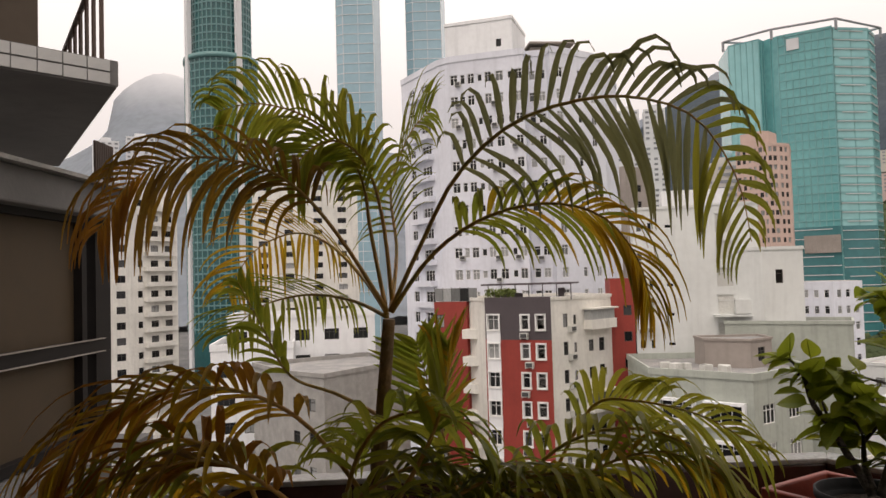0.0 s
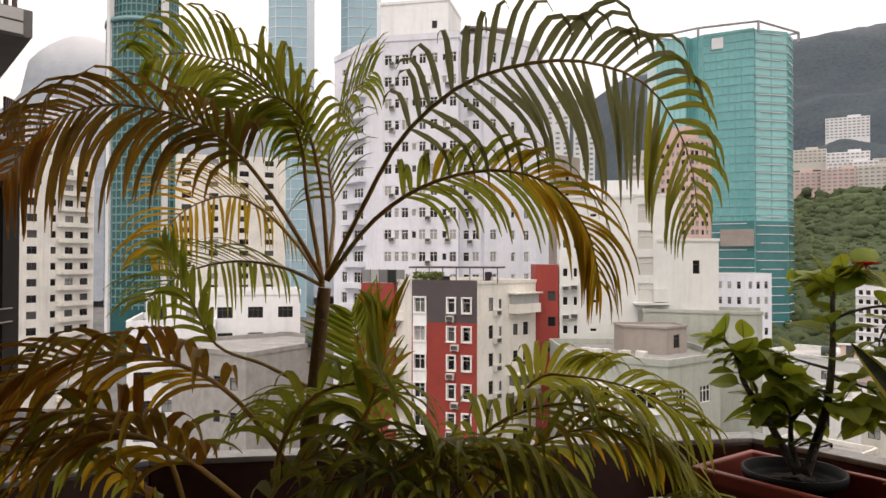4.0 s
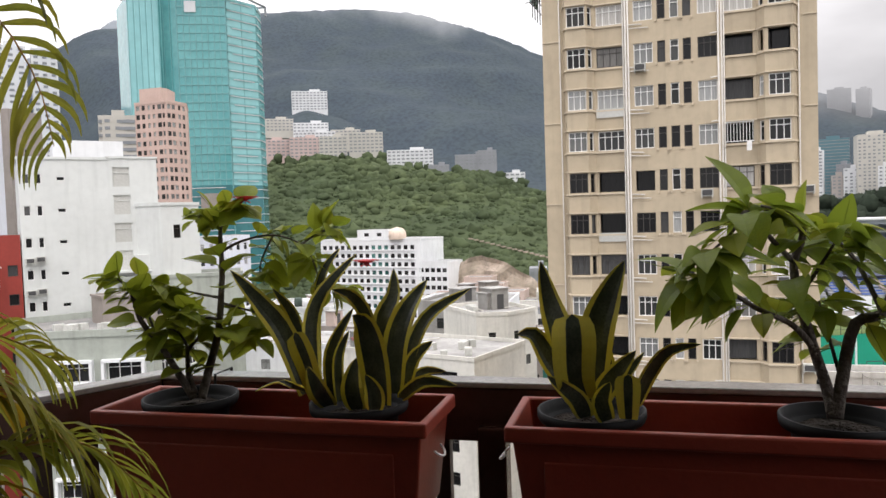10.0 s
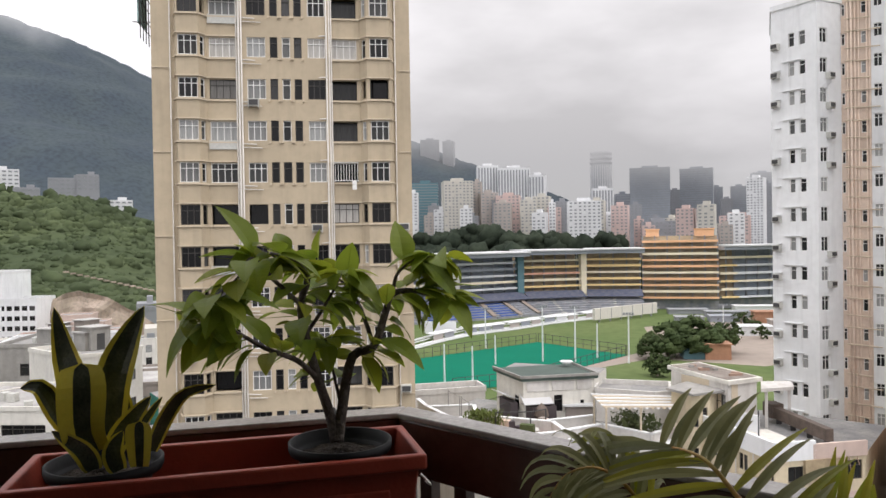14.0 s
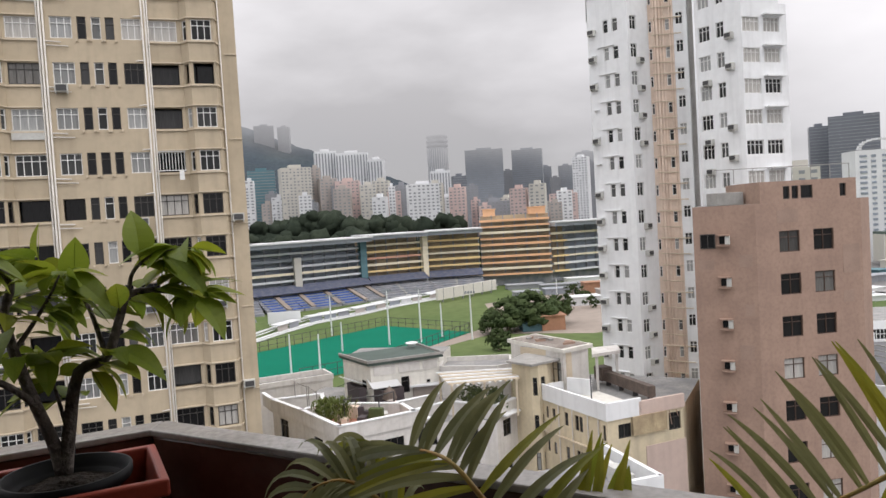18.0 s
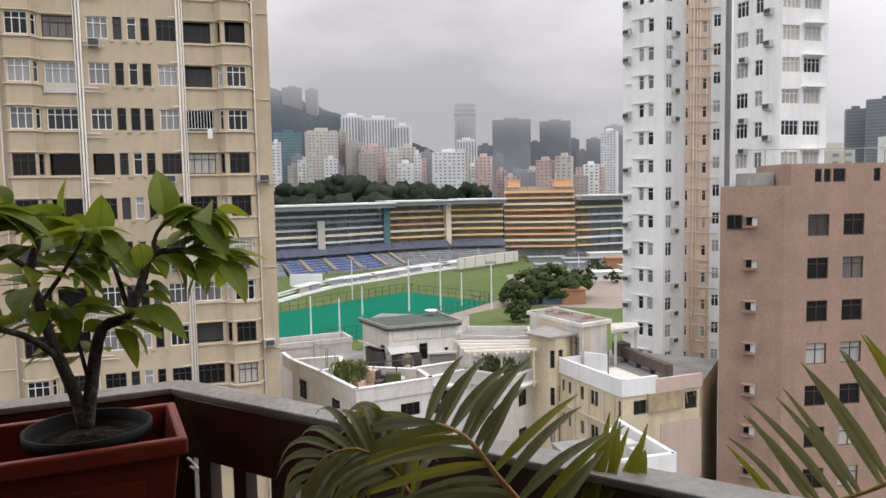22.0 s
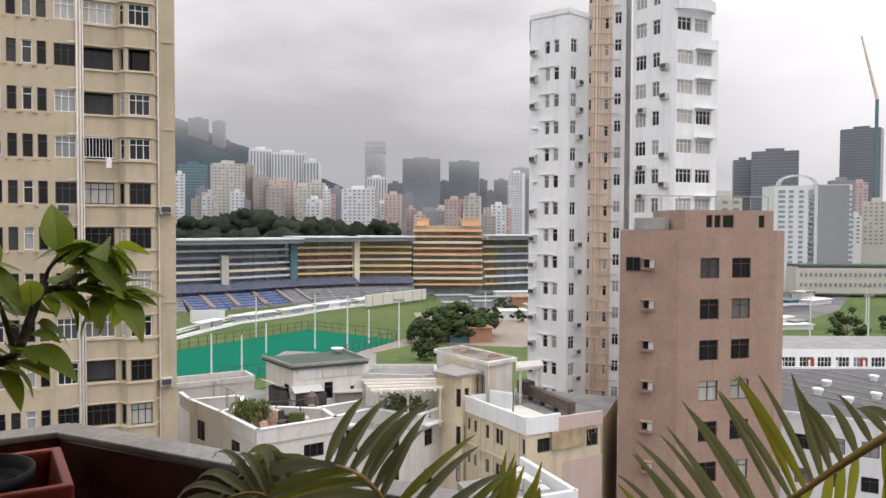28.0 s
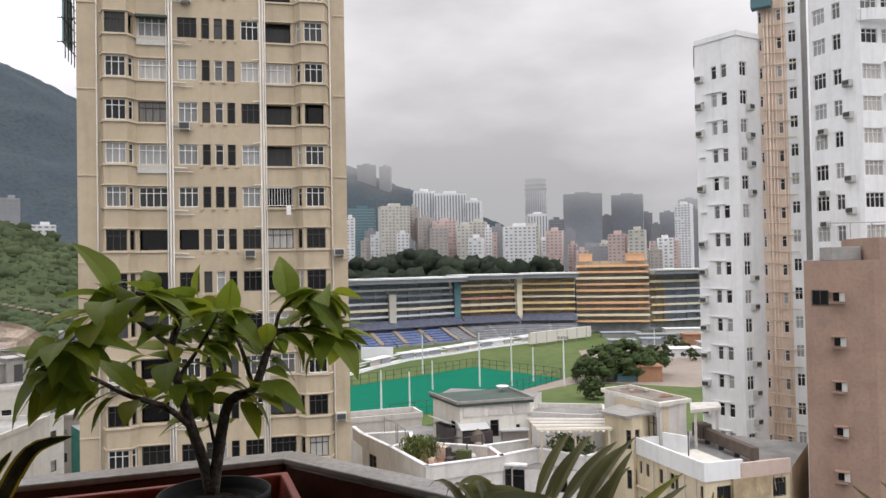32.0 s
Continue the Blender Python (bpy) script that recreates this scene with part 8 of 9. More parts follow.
tile_face(pier, PB2 + outp * 0.004, PA + outp * 0.004, 0.85, 34, (0.095, 0.05)) if (PA - PB2).cross(Vector((0, 0, 1))).dot(outp) > 0 else tile_face(pier, PA + outp * 0.004, PB2 + outp * 0.004, 0.85, 34, (0.095, 0.05))
dp = root("drain_pipe", (-1.17, 2.0, 0), "cream painted drain pipe with brackets and sleeves", "pipe")
part("pipe", Shape().tube([(-1.18, 2.02, 0.0), (-1.18, 2.02, 3.0)], 0.021, 14), [M["pipe"]], dp, smooth=True)
for z0, z1, rad in ((1.62, 1.79, 0.0245), (2.05, 2.07, 0.026), (0.95, 0.97, 0.026)):
    part("sleeve", Shape().tube([(-1.18, 2.02, z0), (-1.18, 2.02, z1)], rad, 14), [M["pipe"]], dp, smooth=True)
part("bracket", Shape().box((-1.23, 2.0, 2.065), (0.12, 0.03, 0.03), 0.3), [M["pipe"]], dp)
thing("parapet_corner", Shape().box((-1.05, 1.62, 0.46), (0.34, 0.4, 0.92), -0.45), [M["soffit"]], "grey parapet corner at the end of the rail", "parapet", bevel=0.01)

door = root("sliding_door", (-0.7, 0.96, 0), "open dark-framed sliding balcony door", "door")
dd = Vector((-0.66, 0.75, 0)).normalized()
for c, w in ((Vector((-0.672, 1.0, 0)), 0.062), (Vector((-0.775, 0.93, 0)), 0.05)):
    part("door_stile", Shape().box((c.x, c.y, 1.3), (w, 0.05, 2.6), 0.18), [M["doorframe"]], door, bevel=0.003)
part("door_stile", Shape().box((-0.745, 1.16, 1.3), (0.035, 0.16, 2.6), 0.5), [M["doorframe"]], door, bevel=0.003)
part("pane", Shape().box((-0.725, 0.967, 1.3), (0.09, 0.006, 2.6), 0.18), [M["dimglass"]], door, "dim door glass")
thing("track", Shape().box((-0.7, 0.97, 0.01), (0.5, 0.1, 0.02), 0.18), [M["doorframe"]], "dark aluminium door track in the floor", "door track")
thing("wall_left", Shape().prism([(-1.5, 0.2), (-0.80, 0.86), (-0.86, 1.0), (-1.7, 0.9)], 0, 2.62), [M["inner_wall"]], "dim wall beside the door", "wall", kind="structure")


# ---- plants ----
M["palm_green"] = material("palm_leaf_green", (0.23, 0.29, 0.032), 0.45, 0.2, 9.0, second=(0.28, 0.26, 0.03), random_tint=0.7, through_light=0.58)
M["palm_yellow"] = material("palm_leaf_yellowing", (0.36, 0.29, 0.025), 0.5, 0.25, 8.0, second=(0.55, 0.30, 0.02), random_tint=0.8, through_light=0.55)
M["palm_orange"] = material("palm_leaf_orange", (0.50, 0.22, 0.018), 0.55, 0.3, 8.0, second=(0.30, 0.12, 0.02), random_tint=0.8, through_light=0.5)
M["palm_brown"] = material("palm_leaf_drying", (0.19, 0.105, 0.025), 0.6, 0.25, 8.0, second=(0.42, 0.22, 0.018), random_tint=0.7, through_light=0.4)
M["palm_dark"] = material("palm_leaf_dull_green", (0.22, 0.245, 0.036), 0.42, 0.2, 9.0, second=(0.34, 0.30, 0.035), random_tint=0.8, through_light=0.58)
# duller leaf green that also carries the shade of fronds in silhouette
M["palm_shade"] = material("palm_leaf_grey_green_shade", (0.175, 0.185, 0.090), 0.40, 0.2, 9.0, second=(0.235, 0.225, 0.090), random_tint=0.8, through_light=0.52)
M["rachis"] = material("palm_stalk", (0.46, 0.22, 0.045), 0.5, 0.25, 14.0, second=(0.30, 0.24, 0.05))
M["palm_trunk"] = material("palm_trunk", (0.26, 0.15, 0.07), 0.8, 0.3, 25.0, second=(0.15, 0.10, 0.05), bump=0.4, bump_scale=60)
M["leaf"] = material("broad_leaf", (0.24, 0.32, 0.030), 0.5, 0.2, 25.0, second=(0.30, 0.33, 0.028), random_tint=0.9, through_light=0.45)
M["leaf_old"] = material("mature_broad_leaf", (0.17, 0.25, 0.028), 0.48, 0.25, 25.0, second=(0.22, 0.28, 0.03), random_tint=0.9, through_light=0.42)
M["leaf_young"] = material("young_broad_leaf", (0.26, 0.34, 0.03), 0.42, 0.2, 25.0, second=(0.32, 0.30, 0.03), random_tint=0.6, through_light=0.5)
for key in ("leaf", "leaf_old", "leaf_young", "palm_green", "palm_yellow", "palm_orange", "palm_dark", "palm_shade"):
    M[key].node_tree.nodes["Principled BSDF"].inputs["Specular IOR Level"].default_value = 0.25
M["bark"] = material("grey_brown_bark", (0.075, 0.055, 0.045), 0.85, 0.3, 40.0, second=(0.15, 0.13, 0.11), bump=0.5, bump_scale=110)
M["snake"] = material("snake_plant_green", (0.022, 0.030, 0.016), 0.40, 0.45, 30.0, second=(0.085, 0.095, 0.060), bump=0.05)
M["snake_edge"] = material("snake_plant_yellow_margin", (0.72, 0.58, 0.045), 0.42, 0.12, 20.0, second=(0.58, 0.50, 0.08), random_tint=0.7)
M["petal"] = material("coral_red_petal", (0.75, 0.05, 0.06), 0.5, 0.1, 30.0, through_light=0.3)


def curve_through(pts, n):
    """n + 1 points and tangents along a smooth line through pts."""
    p = [Vector(q) for q in pts]
    res = []
    for j in range(n + 1):
        k = j / n * (len(p) - 1)
        i = min(int(k), len(p) - 2)
        f = k - i
        p0, p1, p2, p3 = p[max(i - 1, 0)], p[i], p[i + 1], p[min(i + 2, len(p) - 1)]
        res.append(0.5 * (2 * p1 + (p2 - p0) * f + (2 * p0 - 5 * p1 + 4 * p2 - p3) * f * f + (3 * p1 - p0 - 3 * p2 + p3) * f ** 3))
    return res


def blade(base, d, up, ln, wd, droop, power, fold=0.35, seg=7):
    """A leaflet: a folded strip that starts along d and sinks towards the ground."""
    s = Shape()
    p, d = Vector(base), Vector(d).normalized()
    rows = []
    for k in range(seg + 1):
        t = k / seg
        w = wd * min(1.0, 0.35 + 2.6 * t) * (1 - t ** 2.6) + 0.0006
        b = d.cross(up)
        b = b.normalized() if b.length > 1e-4 else d.orthogonal().normalized()
        nrm = b.cross(d).normalized()
        rows.append((p + b * w + nrm * w * fold, p.copy(), p - b * w + nrm * w * fold))
        step = (t + 0.5 / seg) ** power * droop / seg * 2.0
        d = (d + Vector((0, 0, -1)) * step).normalized()
        p = p + d * (ln / seg)
    for k in range(seg):
        for c in (0, 1):
            s.face((rows[k][c], rows[k][c + 1], rows[k + 1][c + 1], rows[k + 1][c]))
    return s


def frond(parent, pts, mat, n, ln, wd, twist, lift, droop, power=1.0, seed=0, start=0.22, both=(1, 1), lean=0.6, thick=0.0042, taper=0.0, lens=(1, 1)):
    """A feather leaf: a stalk with separate leaflets on both sides. twist (degrees) turns the leaf's plane round the stalk."""
    rng = random.Random(seed)
    line = curve_through(pts, 44)
    stalk = part("frond_stalk", Shape().tube(line[::2], [thick * (1 - 0.85 * i / 22) for i in range(23)], 6), [M["rachis"]], parent, smooth=True)
    for i in range(n):
        sh = start + (1 - start) * (i + 0.5) / n
        k = min(int(sh * 44), 43)
        p = line[k].lerp(line[k + 1], sh * 44 - k)
        t = (line[k + 1] - line[k]).normalized()
        b = t.cross(Vector((0, 0, 1)))
        b = b.normalized() if b.length > 0.05 else Vector((1, 0, 0))
        turn = Matrix.Rotation(radians(twist), 3, t)
        b, up = turn @ b, turn @ b.cross(t)
        sides = lean if isinstance(lean, tuple) else (lean, lean)
        prof = min(1.0, 1 - taper * sh if taper > 0 else 1 + taper * (1 - sh)) if taper else (math.sin(math.pi * min(1, 0.16 + 0.80 * (sh - start) / (1 - start)))) ** 0.55
        for side in (1, -1):
            if not both[0 if side == 1 else 1] or rng.random() < 0.04:
                continue
            d = t * (sides[0 if side == 1 else 1] + 0.5 * sh) + b * side + up * lift + Vector([rng.gauss(0, 0.07) for _ in range(3)])
            q = blade(p, d, up + Vector((0, 0, 0.3)), lens[0 if side == 1 else 1] * ln * prof * rng.uniform(0.82, 1.12), wd * rng.uniform(0.8, 1.15), droop * rng.uniform(0.7, 1.35), power)
            if isinstance(mat, list):
                pick = mat[min(int(max(0, (sh - start) / (1 - start) + rng.gauss(0, 0.12)) * len(mat)), len(mat) - 1)]
            else:
                pick = rng.choice(mat) if isinstance(mat, tuple) else mat
            part("leaflet", q, [M[pick]], stalk, smooth=True)
    return stalk


palm = root("areca_palm", (-0.06, 1.27, 0), "tall potted areca palm with green, yellowing and dried fronds", "palm")
trunk_line = [(-0.070, 1.291, 1.106), (-0.064, 1.288, 1.200), (-0.053, 1.278, 1.314), (-0.043, 1.270, 1.414)]
trunk_line = [(trunk_line[0][0] - 0.01, trunk_line[0][1], 0.25)] + trunk_line
part("trunk", Shape().tube(curve_through(trunk_line, 20), [0.0145 - 0.004 * i / 20 for i in range(21)], 10), [M["palm_trunk"]], palm, smooth=True)
part("pot", Shape().lathe([(0.02, 0.0), (0.13, 0.0), (0.165, 0.3), (0.175, 0.3), (0.175, 0.33), (0.155, 0.33), (0.15, 0.28), (0.0, 0.27)], (-0.07, 1.27, 0), 28), [M["pot_black"]], palm, "black plastic pot", smooth=True)
frond(palm, [(-0.040, 1.269, 1.428), (0.016, 1.225, 1.537), (0.072, 1.141, 1.630), (0.150, 1.078, 1.693), (0.241, 1.047, 1.718), (0.327, 1.047, 1.719), (0.412, 1.068, 1.691), (0.477, 1.101, 1.610), (0.503, 1.125, 1.520)], ["palm_shade", "palm_shade", "palm_dark"], 34, 0.185, 0.0046, -72, 0.05, 8.0, 3.0, 1, 0.26, lean=0.3, lens=(0.72, 1.0))
frond(palm, [(-0.038, 1.269, 1.426), (0.029, 1.226, 1.514), (0.110, 1.173, 1.568), (0.200, 1.123, 1.585), (0.275, 1.083, 1.561), (0.320, 1.066, 1.499), (0.335, 1.058, 1.428)], ["palm_green", "palm_yellow", "palm_yellow"], 36, 0.16, 0.0046, -38, 0.1, 2.2, 1.2, 2, 0.26)
frond(palm, [(-0.045, 1.269, 1.428), (-0.118, 1.244, 1.551), (-0.186, 1.221, 1.634), (-0.261, 1.200, 1.671), (-0.349, 1.170, 1.675), (-0.416, 1.141, 1.636), (-0.456, 1.124, 1.563)], ["palm_brown", "palm_brown", "palm_orange"], 34, 0.20, 0.0044, 38, 0.1, 3.4, 1.2, 3, 0.26)
frond(palm, [(-0.047, 1.269, 1.428), (-0.073, 1.304, 1.562), (-0.087, 1.321, 1.653), (-0.126, 1.337, 1.725), (-0.196, 1.344, 1.778), (-0.278, 1.353, 1.802), (-0.345, 1.353, 1.790)], ("palm_green", "palm_dark"), 34, 0.140, 0.0042, 64, 0.05, 4.5, 2.5, 4, 0.28, lean=0.35)
frond(palm, [(-0.047, 1.289, 1.422), (-0.098, 1.387, 1.485), (-0.172, 1.475, 1.552), (-0.251, 1.544, 1.580), (-0.348, 1.605, 1.550), (-0.416, 1.628, 1.468)], "palm_yellow", 30, 0.17, 0.0036, 42, 0.1, 1.6, 1.5, 5, 0.22)
frond(palm, [(-0.047, 1.289, 1.417), (-0.120, 1.389, 1.444), (-0.217, 1.468, 1.455), (-0.320, 1.529, 1.433), (-0.395, 1.552, 1.377)], "palm_green", 28, 0.16, 0.0036, 32, 0.1, 1.4, 1.5, 6, 0.22)
frond(palm, [(-0.041, 1.289, 1.427), (-0.036, 1.405, 1.535), (-0.050, 1.500, 1.662), (-0.016, 1.556, 1.773), (0.032, 1.593, 1.839)], "palm_green", 26, 0.16, 0.0042, -50, 0.1, 1.5, 1.5, 7, 0.28)
frond(palm, [(-0.063, 1.313, 1.246), (-0.134, 1.280, 1.292), (-0.203, 1.247, 1.328), (-0.242, 1.230, 1.406), (-0.279, 1.223, 1.483)], "palm_green", 12, 0.075, 0.0055, 50, 0.0, 1.2, 1.0, 8, 0.5, lean=1.1)
frond(palm, [(-0.040, 1.309, 1.444), (-0.052, 1.308, 1.580), (-0.077, 1.306, 1.675), (-0.123, 1.305, 1.720), (-0.177, 1.305, 1.705), (-0.213, 1.305, 1.659)], ("palm_green", "palm_dark"), 26, 0.15, 0.0046, 48, 0.1, 2.4, 1.4, 9, 0.25)
low_palm = root("areca_palm", (0.05, 1.1, 0), "young areca palm clump with arching dull green fronds", "palm")
part("pot", Shape().lathe([(0.02, 0.0), (0.13, 0.0), (0.16, 0.28), (0.17, 0.28), (0.17, 0.31), (0.15, 0.31), (0.14, 0.26), (0.0, 0.25)], (0.12, 1.08, 0), 28), [M["pot_black"]], low_palm, "black plastic pot", smooth=True)
frond(low_palm, [(-0.085, 1.189, 1.155), (-0.159, 1.135, 1.271), (-0.236, 1.083, 1.328), (-0.321, 1.032, 1.342), (-0.394, 0.994, 1.314), (-0.446, 0.966, 1.251)], ("palm_yellow", "palm_orange", "palm_brown"), 30, 0.20, 0.0072, 28, 0.1, 2.0, 1.2, 11, 0.22)
frond(low_palm, [(-0.109, 1.119, 1.10), (-0.191, 1.055, 1.20), (-0.255, 1.013, 1.25), (-0.318, 0.984, 1.245), (-0.364, 0.956, 1.18)], ("palm_yellow", "palm_orange", "palm_brown"), 22, 0.17, 0.0065, 28, 0.1, 1.8, 1.2, 12, 0.22)
frond(low_palm, [(-0.026, 1.089, 1.166), (0.024, 1.096, 1.250), (0.051, 1.113, 1.327), (0.053, 1.130, 1.382)], ("palm_yellow", "palm_green"), 14, 0.13, 0.007, -60, 0.1, 0.2, 1.0, 14, 0.35)
frond(low_palm, [(0.057, 1.258, 0.990), (0.139, 1.214, 1.127), (0.215, 1.159, 1.221), (0.299, 1.099, 1.260), (0.374, 1.029, 1.246), (0.430, 0.973, 1.185), (0.473, 0.932, 1.097)], "palm_dark", 32, 0.19, 0.0052, -32, 0.1, 2.2, 1.2, 15, 0.2)
frond(low_palm, [(0.028, 1.216, 1.010), (0.083, 1.170, 1.113), (0.155, 1.105, 1.191), (0.241, 1.043, 1.203), (0.313, 0.982, 1.153), (0.356, 0.942, 1.082)], "palm_dark", 28, 0.19, 0.0055, -28, 0.1, 2.2, 1.2, 16, 0.22)
frond(low_palm, [(0.088, 1.267, 0.973), (0.198, 1.236, 1.132), (0.274, 1.215, 1.267), (0.334, 1.173, 1.285), (0.415, 1.100, 1.272), (0.470, 1.047, 1.235)], "palm_dark", 28, 0.14, 0.0048, -50, 0.1, 2.2, 1.5, 17, 0.35)
frond(low_palm, [(0.081, 1.270, 0.982), (0.061, 1.317, 1.127), (0.024, 1.369, 1.264), (-0.004, 1.405, 1.362)], "palm_green", 14, 0.12, 0.006, -55, 0.2, 0.1, 1.0, 18, 0.45)
frond(low_palm, [(0.058, 1.174, 1.017), (0.087, 1.169, 1.121), (0.032, 1.193, 1.207), (-0.058, 1.227, 1.244), (-0.135, 1.254, 1.218)], ("palm_dark", "palm_green"), 20, 0.16, 0.0066, 30, 0.1, 2.0, 1.3, 60, 0.2)
frond(low_palm, [(0.156, 1.180, 0.996), (0.198, 1.171, 1.115), (0.268, 1.149, 1.190), (0.360, 1.118, 1.221), (0.423, 1.093, 1.187)], ("palm_dark", "palm_yellow"), 20, 0.16, 0.0066, -32, 0.1, 2.0, 1.3, 61, 0.2)
frond(low_palm, [(0.239, 1.064, 0.989), (0.313, 1.043, 1.095), (0.405, 1.012, 1.145), (0.482, 0.984, 1.136), (0.542, 0.958, 1.064)], ("palm_dark", "palm_green"), 20, 0.16, 0.0066, -30, 0.1, 2.0, 1.3, 62, 0.2)
frond(low_palm, [(0.139, 1.069, 1.004), (0.129, 1.077, 1.083), (0.090, 1.094, 1.141), (0.023, 1.120, 1.164), (-0.039, 1.141, 1.137)], ("palm_dark", "palm_green"), 17, 0.15, 0.0066, 30, 0.1, 2.0, 1.3, 64, 0.2)
frond(low_palm, [(0.179, 1.044, 1.007), (0.222, 1.033, 1.085), (0.290, 1.010, 1.126), (0.357, 0.986, 1.118), (0.396, 0.969, 1.067)], ("palm_yellow", "palm_dark"), 17, 0.15, 0.0066, -30, 0.1, 2.0, 1.3, 65, 0.2)
frond(low_palm, [(-0.229, 1.129, 1.040), (-0.264, 1.126, 1.133), (-0.331, 1.118, 1.192), (-0.429, 1.105, 1.210), (-0.500, 1.095, 1.155)], ("palm_dark", "palm_yellow", "palm_orange"), 19, 0.16, 0.0078, 30, 0.1, 2.0, 1.3, 80, 0.2)
frond(low_palm, [(-0.127, 1.112, 1.054), (-0.098, 1.117, 1.147), (-0.021, 1.128, 1.201), (0.066, 1.139, 1.203), (0.131, 1.147, 1.149)], ("palm_shade", "palm_dark"), 19, 0.16, 0.0078, -30, 0.1, 2.0, 1.3, 81, 0.2)
frond(low_palm, [(-0.016, 1.097, 1.069), (0.028, 1.103, 1.144), (0.119, 1.116, 1.193), (0.211, 1.127, 1.188), (0.281, 1.136, 1.140)], ("palm_shade", "palm_dark"), 19, 0.15, 0.0078, -30, 0.1, 2.0, 1.3, 82, 0.2)
frond(low_palm, [(-0.277, 1.063, 1.062), (-0.324, 1.057, 1.115), (-0.387, 1.049, 1.144), (-0.455, 1.040, 1.127), (-0.507, 1.033, 1.079)], ("palm_dark", "palm_yellow", "palm_orange"), 17, 0.15, 0.0078, 30, 0.1, 2.0, 1.3, 83, 0.2)
frond(low_palm, [(-0.218, 1.12, 1.125), (-0.23, 1.088, 1.196), (-0.263, 1.051, 1.255), (-0.313, 1.01, 1.281), (-0.365, 0.969, 1.271), (-0.385, 0.935, 1.228)], ("palm_dark", "palm_yellow", "palm_orange"), 16, 0.16, 0.0065, 30, 0.1, 2.0, 1.3, 91, 0.15)
frond(low_palm, [(-0.112, 1.172, 1.128), (-0.089, 1.146, 1.21), (-0.047, 1.124, 1.27), (0.016, 1.107, 1.29), (0.073, 1.087, 1.273), (0.107, 1.063, 1.235)], ('palm_dark', 'palm_green'), 20, 0.15, 0.007, -30, 0.1, 2.0, 1.3, 92, 0.15)
side_palm = root("areca_palm", (1.05, -0.35, 0), "areca palm frond arching in front of the railing", "palm")
part("pot", Shape().lathe([(0.02, 0.0), (0.13, 0.0), (0.16, 0.28), (0.17, 0.28), (0.17, 0.31), (0.15, 0.31), (0.14, 0.26), (0.0, 0.25)], (1.0, -0.6, 0), 28), [M["pot_black"]], side_palm, "black plastic pot", smooth=True)
def fan(stalk, bases, tips, mats, n, wd, bow, seed, jitter=0.012):
    """Leaflets from a stalk's line to a line of tips, each arching upwards by bow."""
    rng = random.Random(seed)
    b_line, t_line = curve_through(bases, 40), curve_through(tips, 40)
    for i in range(n):
        k = min(40, max(0, int(40 * (i + rng.uniform(0.25, 0.75)) / n)))
        a, c = b_line[k], t_line[k] + Vector([rng.gauss(0, jitter) for _ in range(3)])
        mid = (a + c) / 2 + Vector((0, 0, bow * rng.uniform(0.6, 1.4)))
        s, rows, half = Shape(), [], wd * rng.uniform(0.8, 1.15)
        side = Vector((-0.75, 0.3, 0.55))
        for j in range(10):
            t = j / 9
            p = a * (1 - t) ** 2 + mid * 2 * t * (1 - t) + c * t * t
            d = ((mid - a) * (1 - t) + (c - mid) * t).normalized()
            b = d.cross(side).normalized()
            w = half * min(1.0, 0.4 + 2.4 * t) * (1 - t ** 2.8) + 0.0005
            rows.append((p + b * w + side * w * 0.3, p, p - b * w + side * w * 0.3))
        for j in range(9):
            for e in (0, 1):
                s.face((rows[j][e], rows[j][e + 1], rows[j + 1][e + 1], rows[j + 1][e]))
        part("leaflet", s, [M[rng.choice(mats)]], stalk, smooth=True)


def arch(pts, thick):
    return part("frond_stalk", Shape().tube(curve_through(pts, 24), [thick * (1 - 0.75 * i / 24) for i in range(25)], 6), [M["rachis"]], side_palm, smooth=True)


GREY_GREEN = ("palm_shade", "palm_shade", "palm_dark")
stalk = arch([(1.1216, -0.2253, 1.0655), (1.1250, -0.2021, 1.0963), (1.1319, -0.1784, 1.1218), (1.1420, -0.1571, 1.1461), (1.1562, -0.1377, 1.1580), (1.1885, -0.1089, 1.1568), (1.2287, -0.0663, 1.1483), (1.2661, -0.0025, 1.1313)], 0.0040)
fan(stalk, [(1.2115, -0.0926, 1.1510), (1.1563, -0.1407, 1.1561), (1.1320, -0.1784, 1.1230), (1.1214, -0.2311, 1.0568)],
    [(1.2612, -0.1378, 1.2036), (1.2372, -0.1813, 1.2237), (1.2193, -0.2260, 1.1982), (1.2121, -0.2768, 1.1724), (1.2018, -0.3202, 1.1196)], GREY_GREEN, 13, 0.0072, 0.016, 41)
fan(stalk, [(1.2547, -0.0335, 1.1378), (1.1885, -0.1089, 1.1568), (1.1420, -0.1571, 1.1461), (1.1227, -0.2137, 1.0797)],
    [(1.3183, 0.0252, 1.1261), (1.2525, 0.0416, 1.0865), (1.1954, 0.0018, 1.0787), (1.1608, -0.0768, 1.0536)], GREY_GREEN, 15, 0.0068, 0.020, 42)
fan(stalk, [(1.2173, -0.2653, 1.0179), (1.2236, -0.2978, 1.0502), (1.2290, -0.3402, 1.0629)],
    [(1.2726, -0.2980, 1.1477), (1.2641, -0.3221, 1.1370), (1.2537, -0.3450, 1.1080)], ("palm_dark", "palm_green"), 8, 0.0060, 0.004, 43)
fan(stalk, [(1.2661, -0.0025, 1.1313), (1.2452, -0.0424, 1.1341), (1.2099, -0.0893, 1.1367)],
    [(1.2491, 0.0416, 1.0481), (1.2133, -0.0064, 1.0440), (1.1903, -0.0780, 1.0434)], ("palm_shade", "palm_dark", "palm_green"), 12, 0.0058, 0.018, 44)
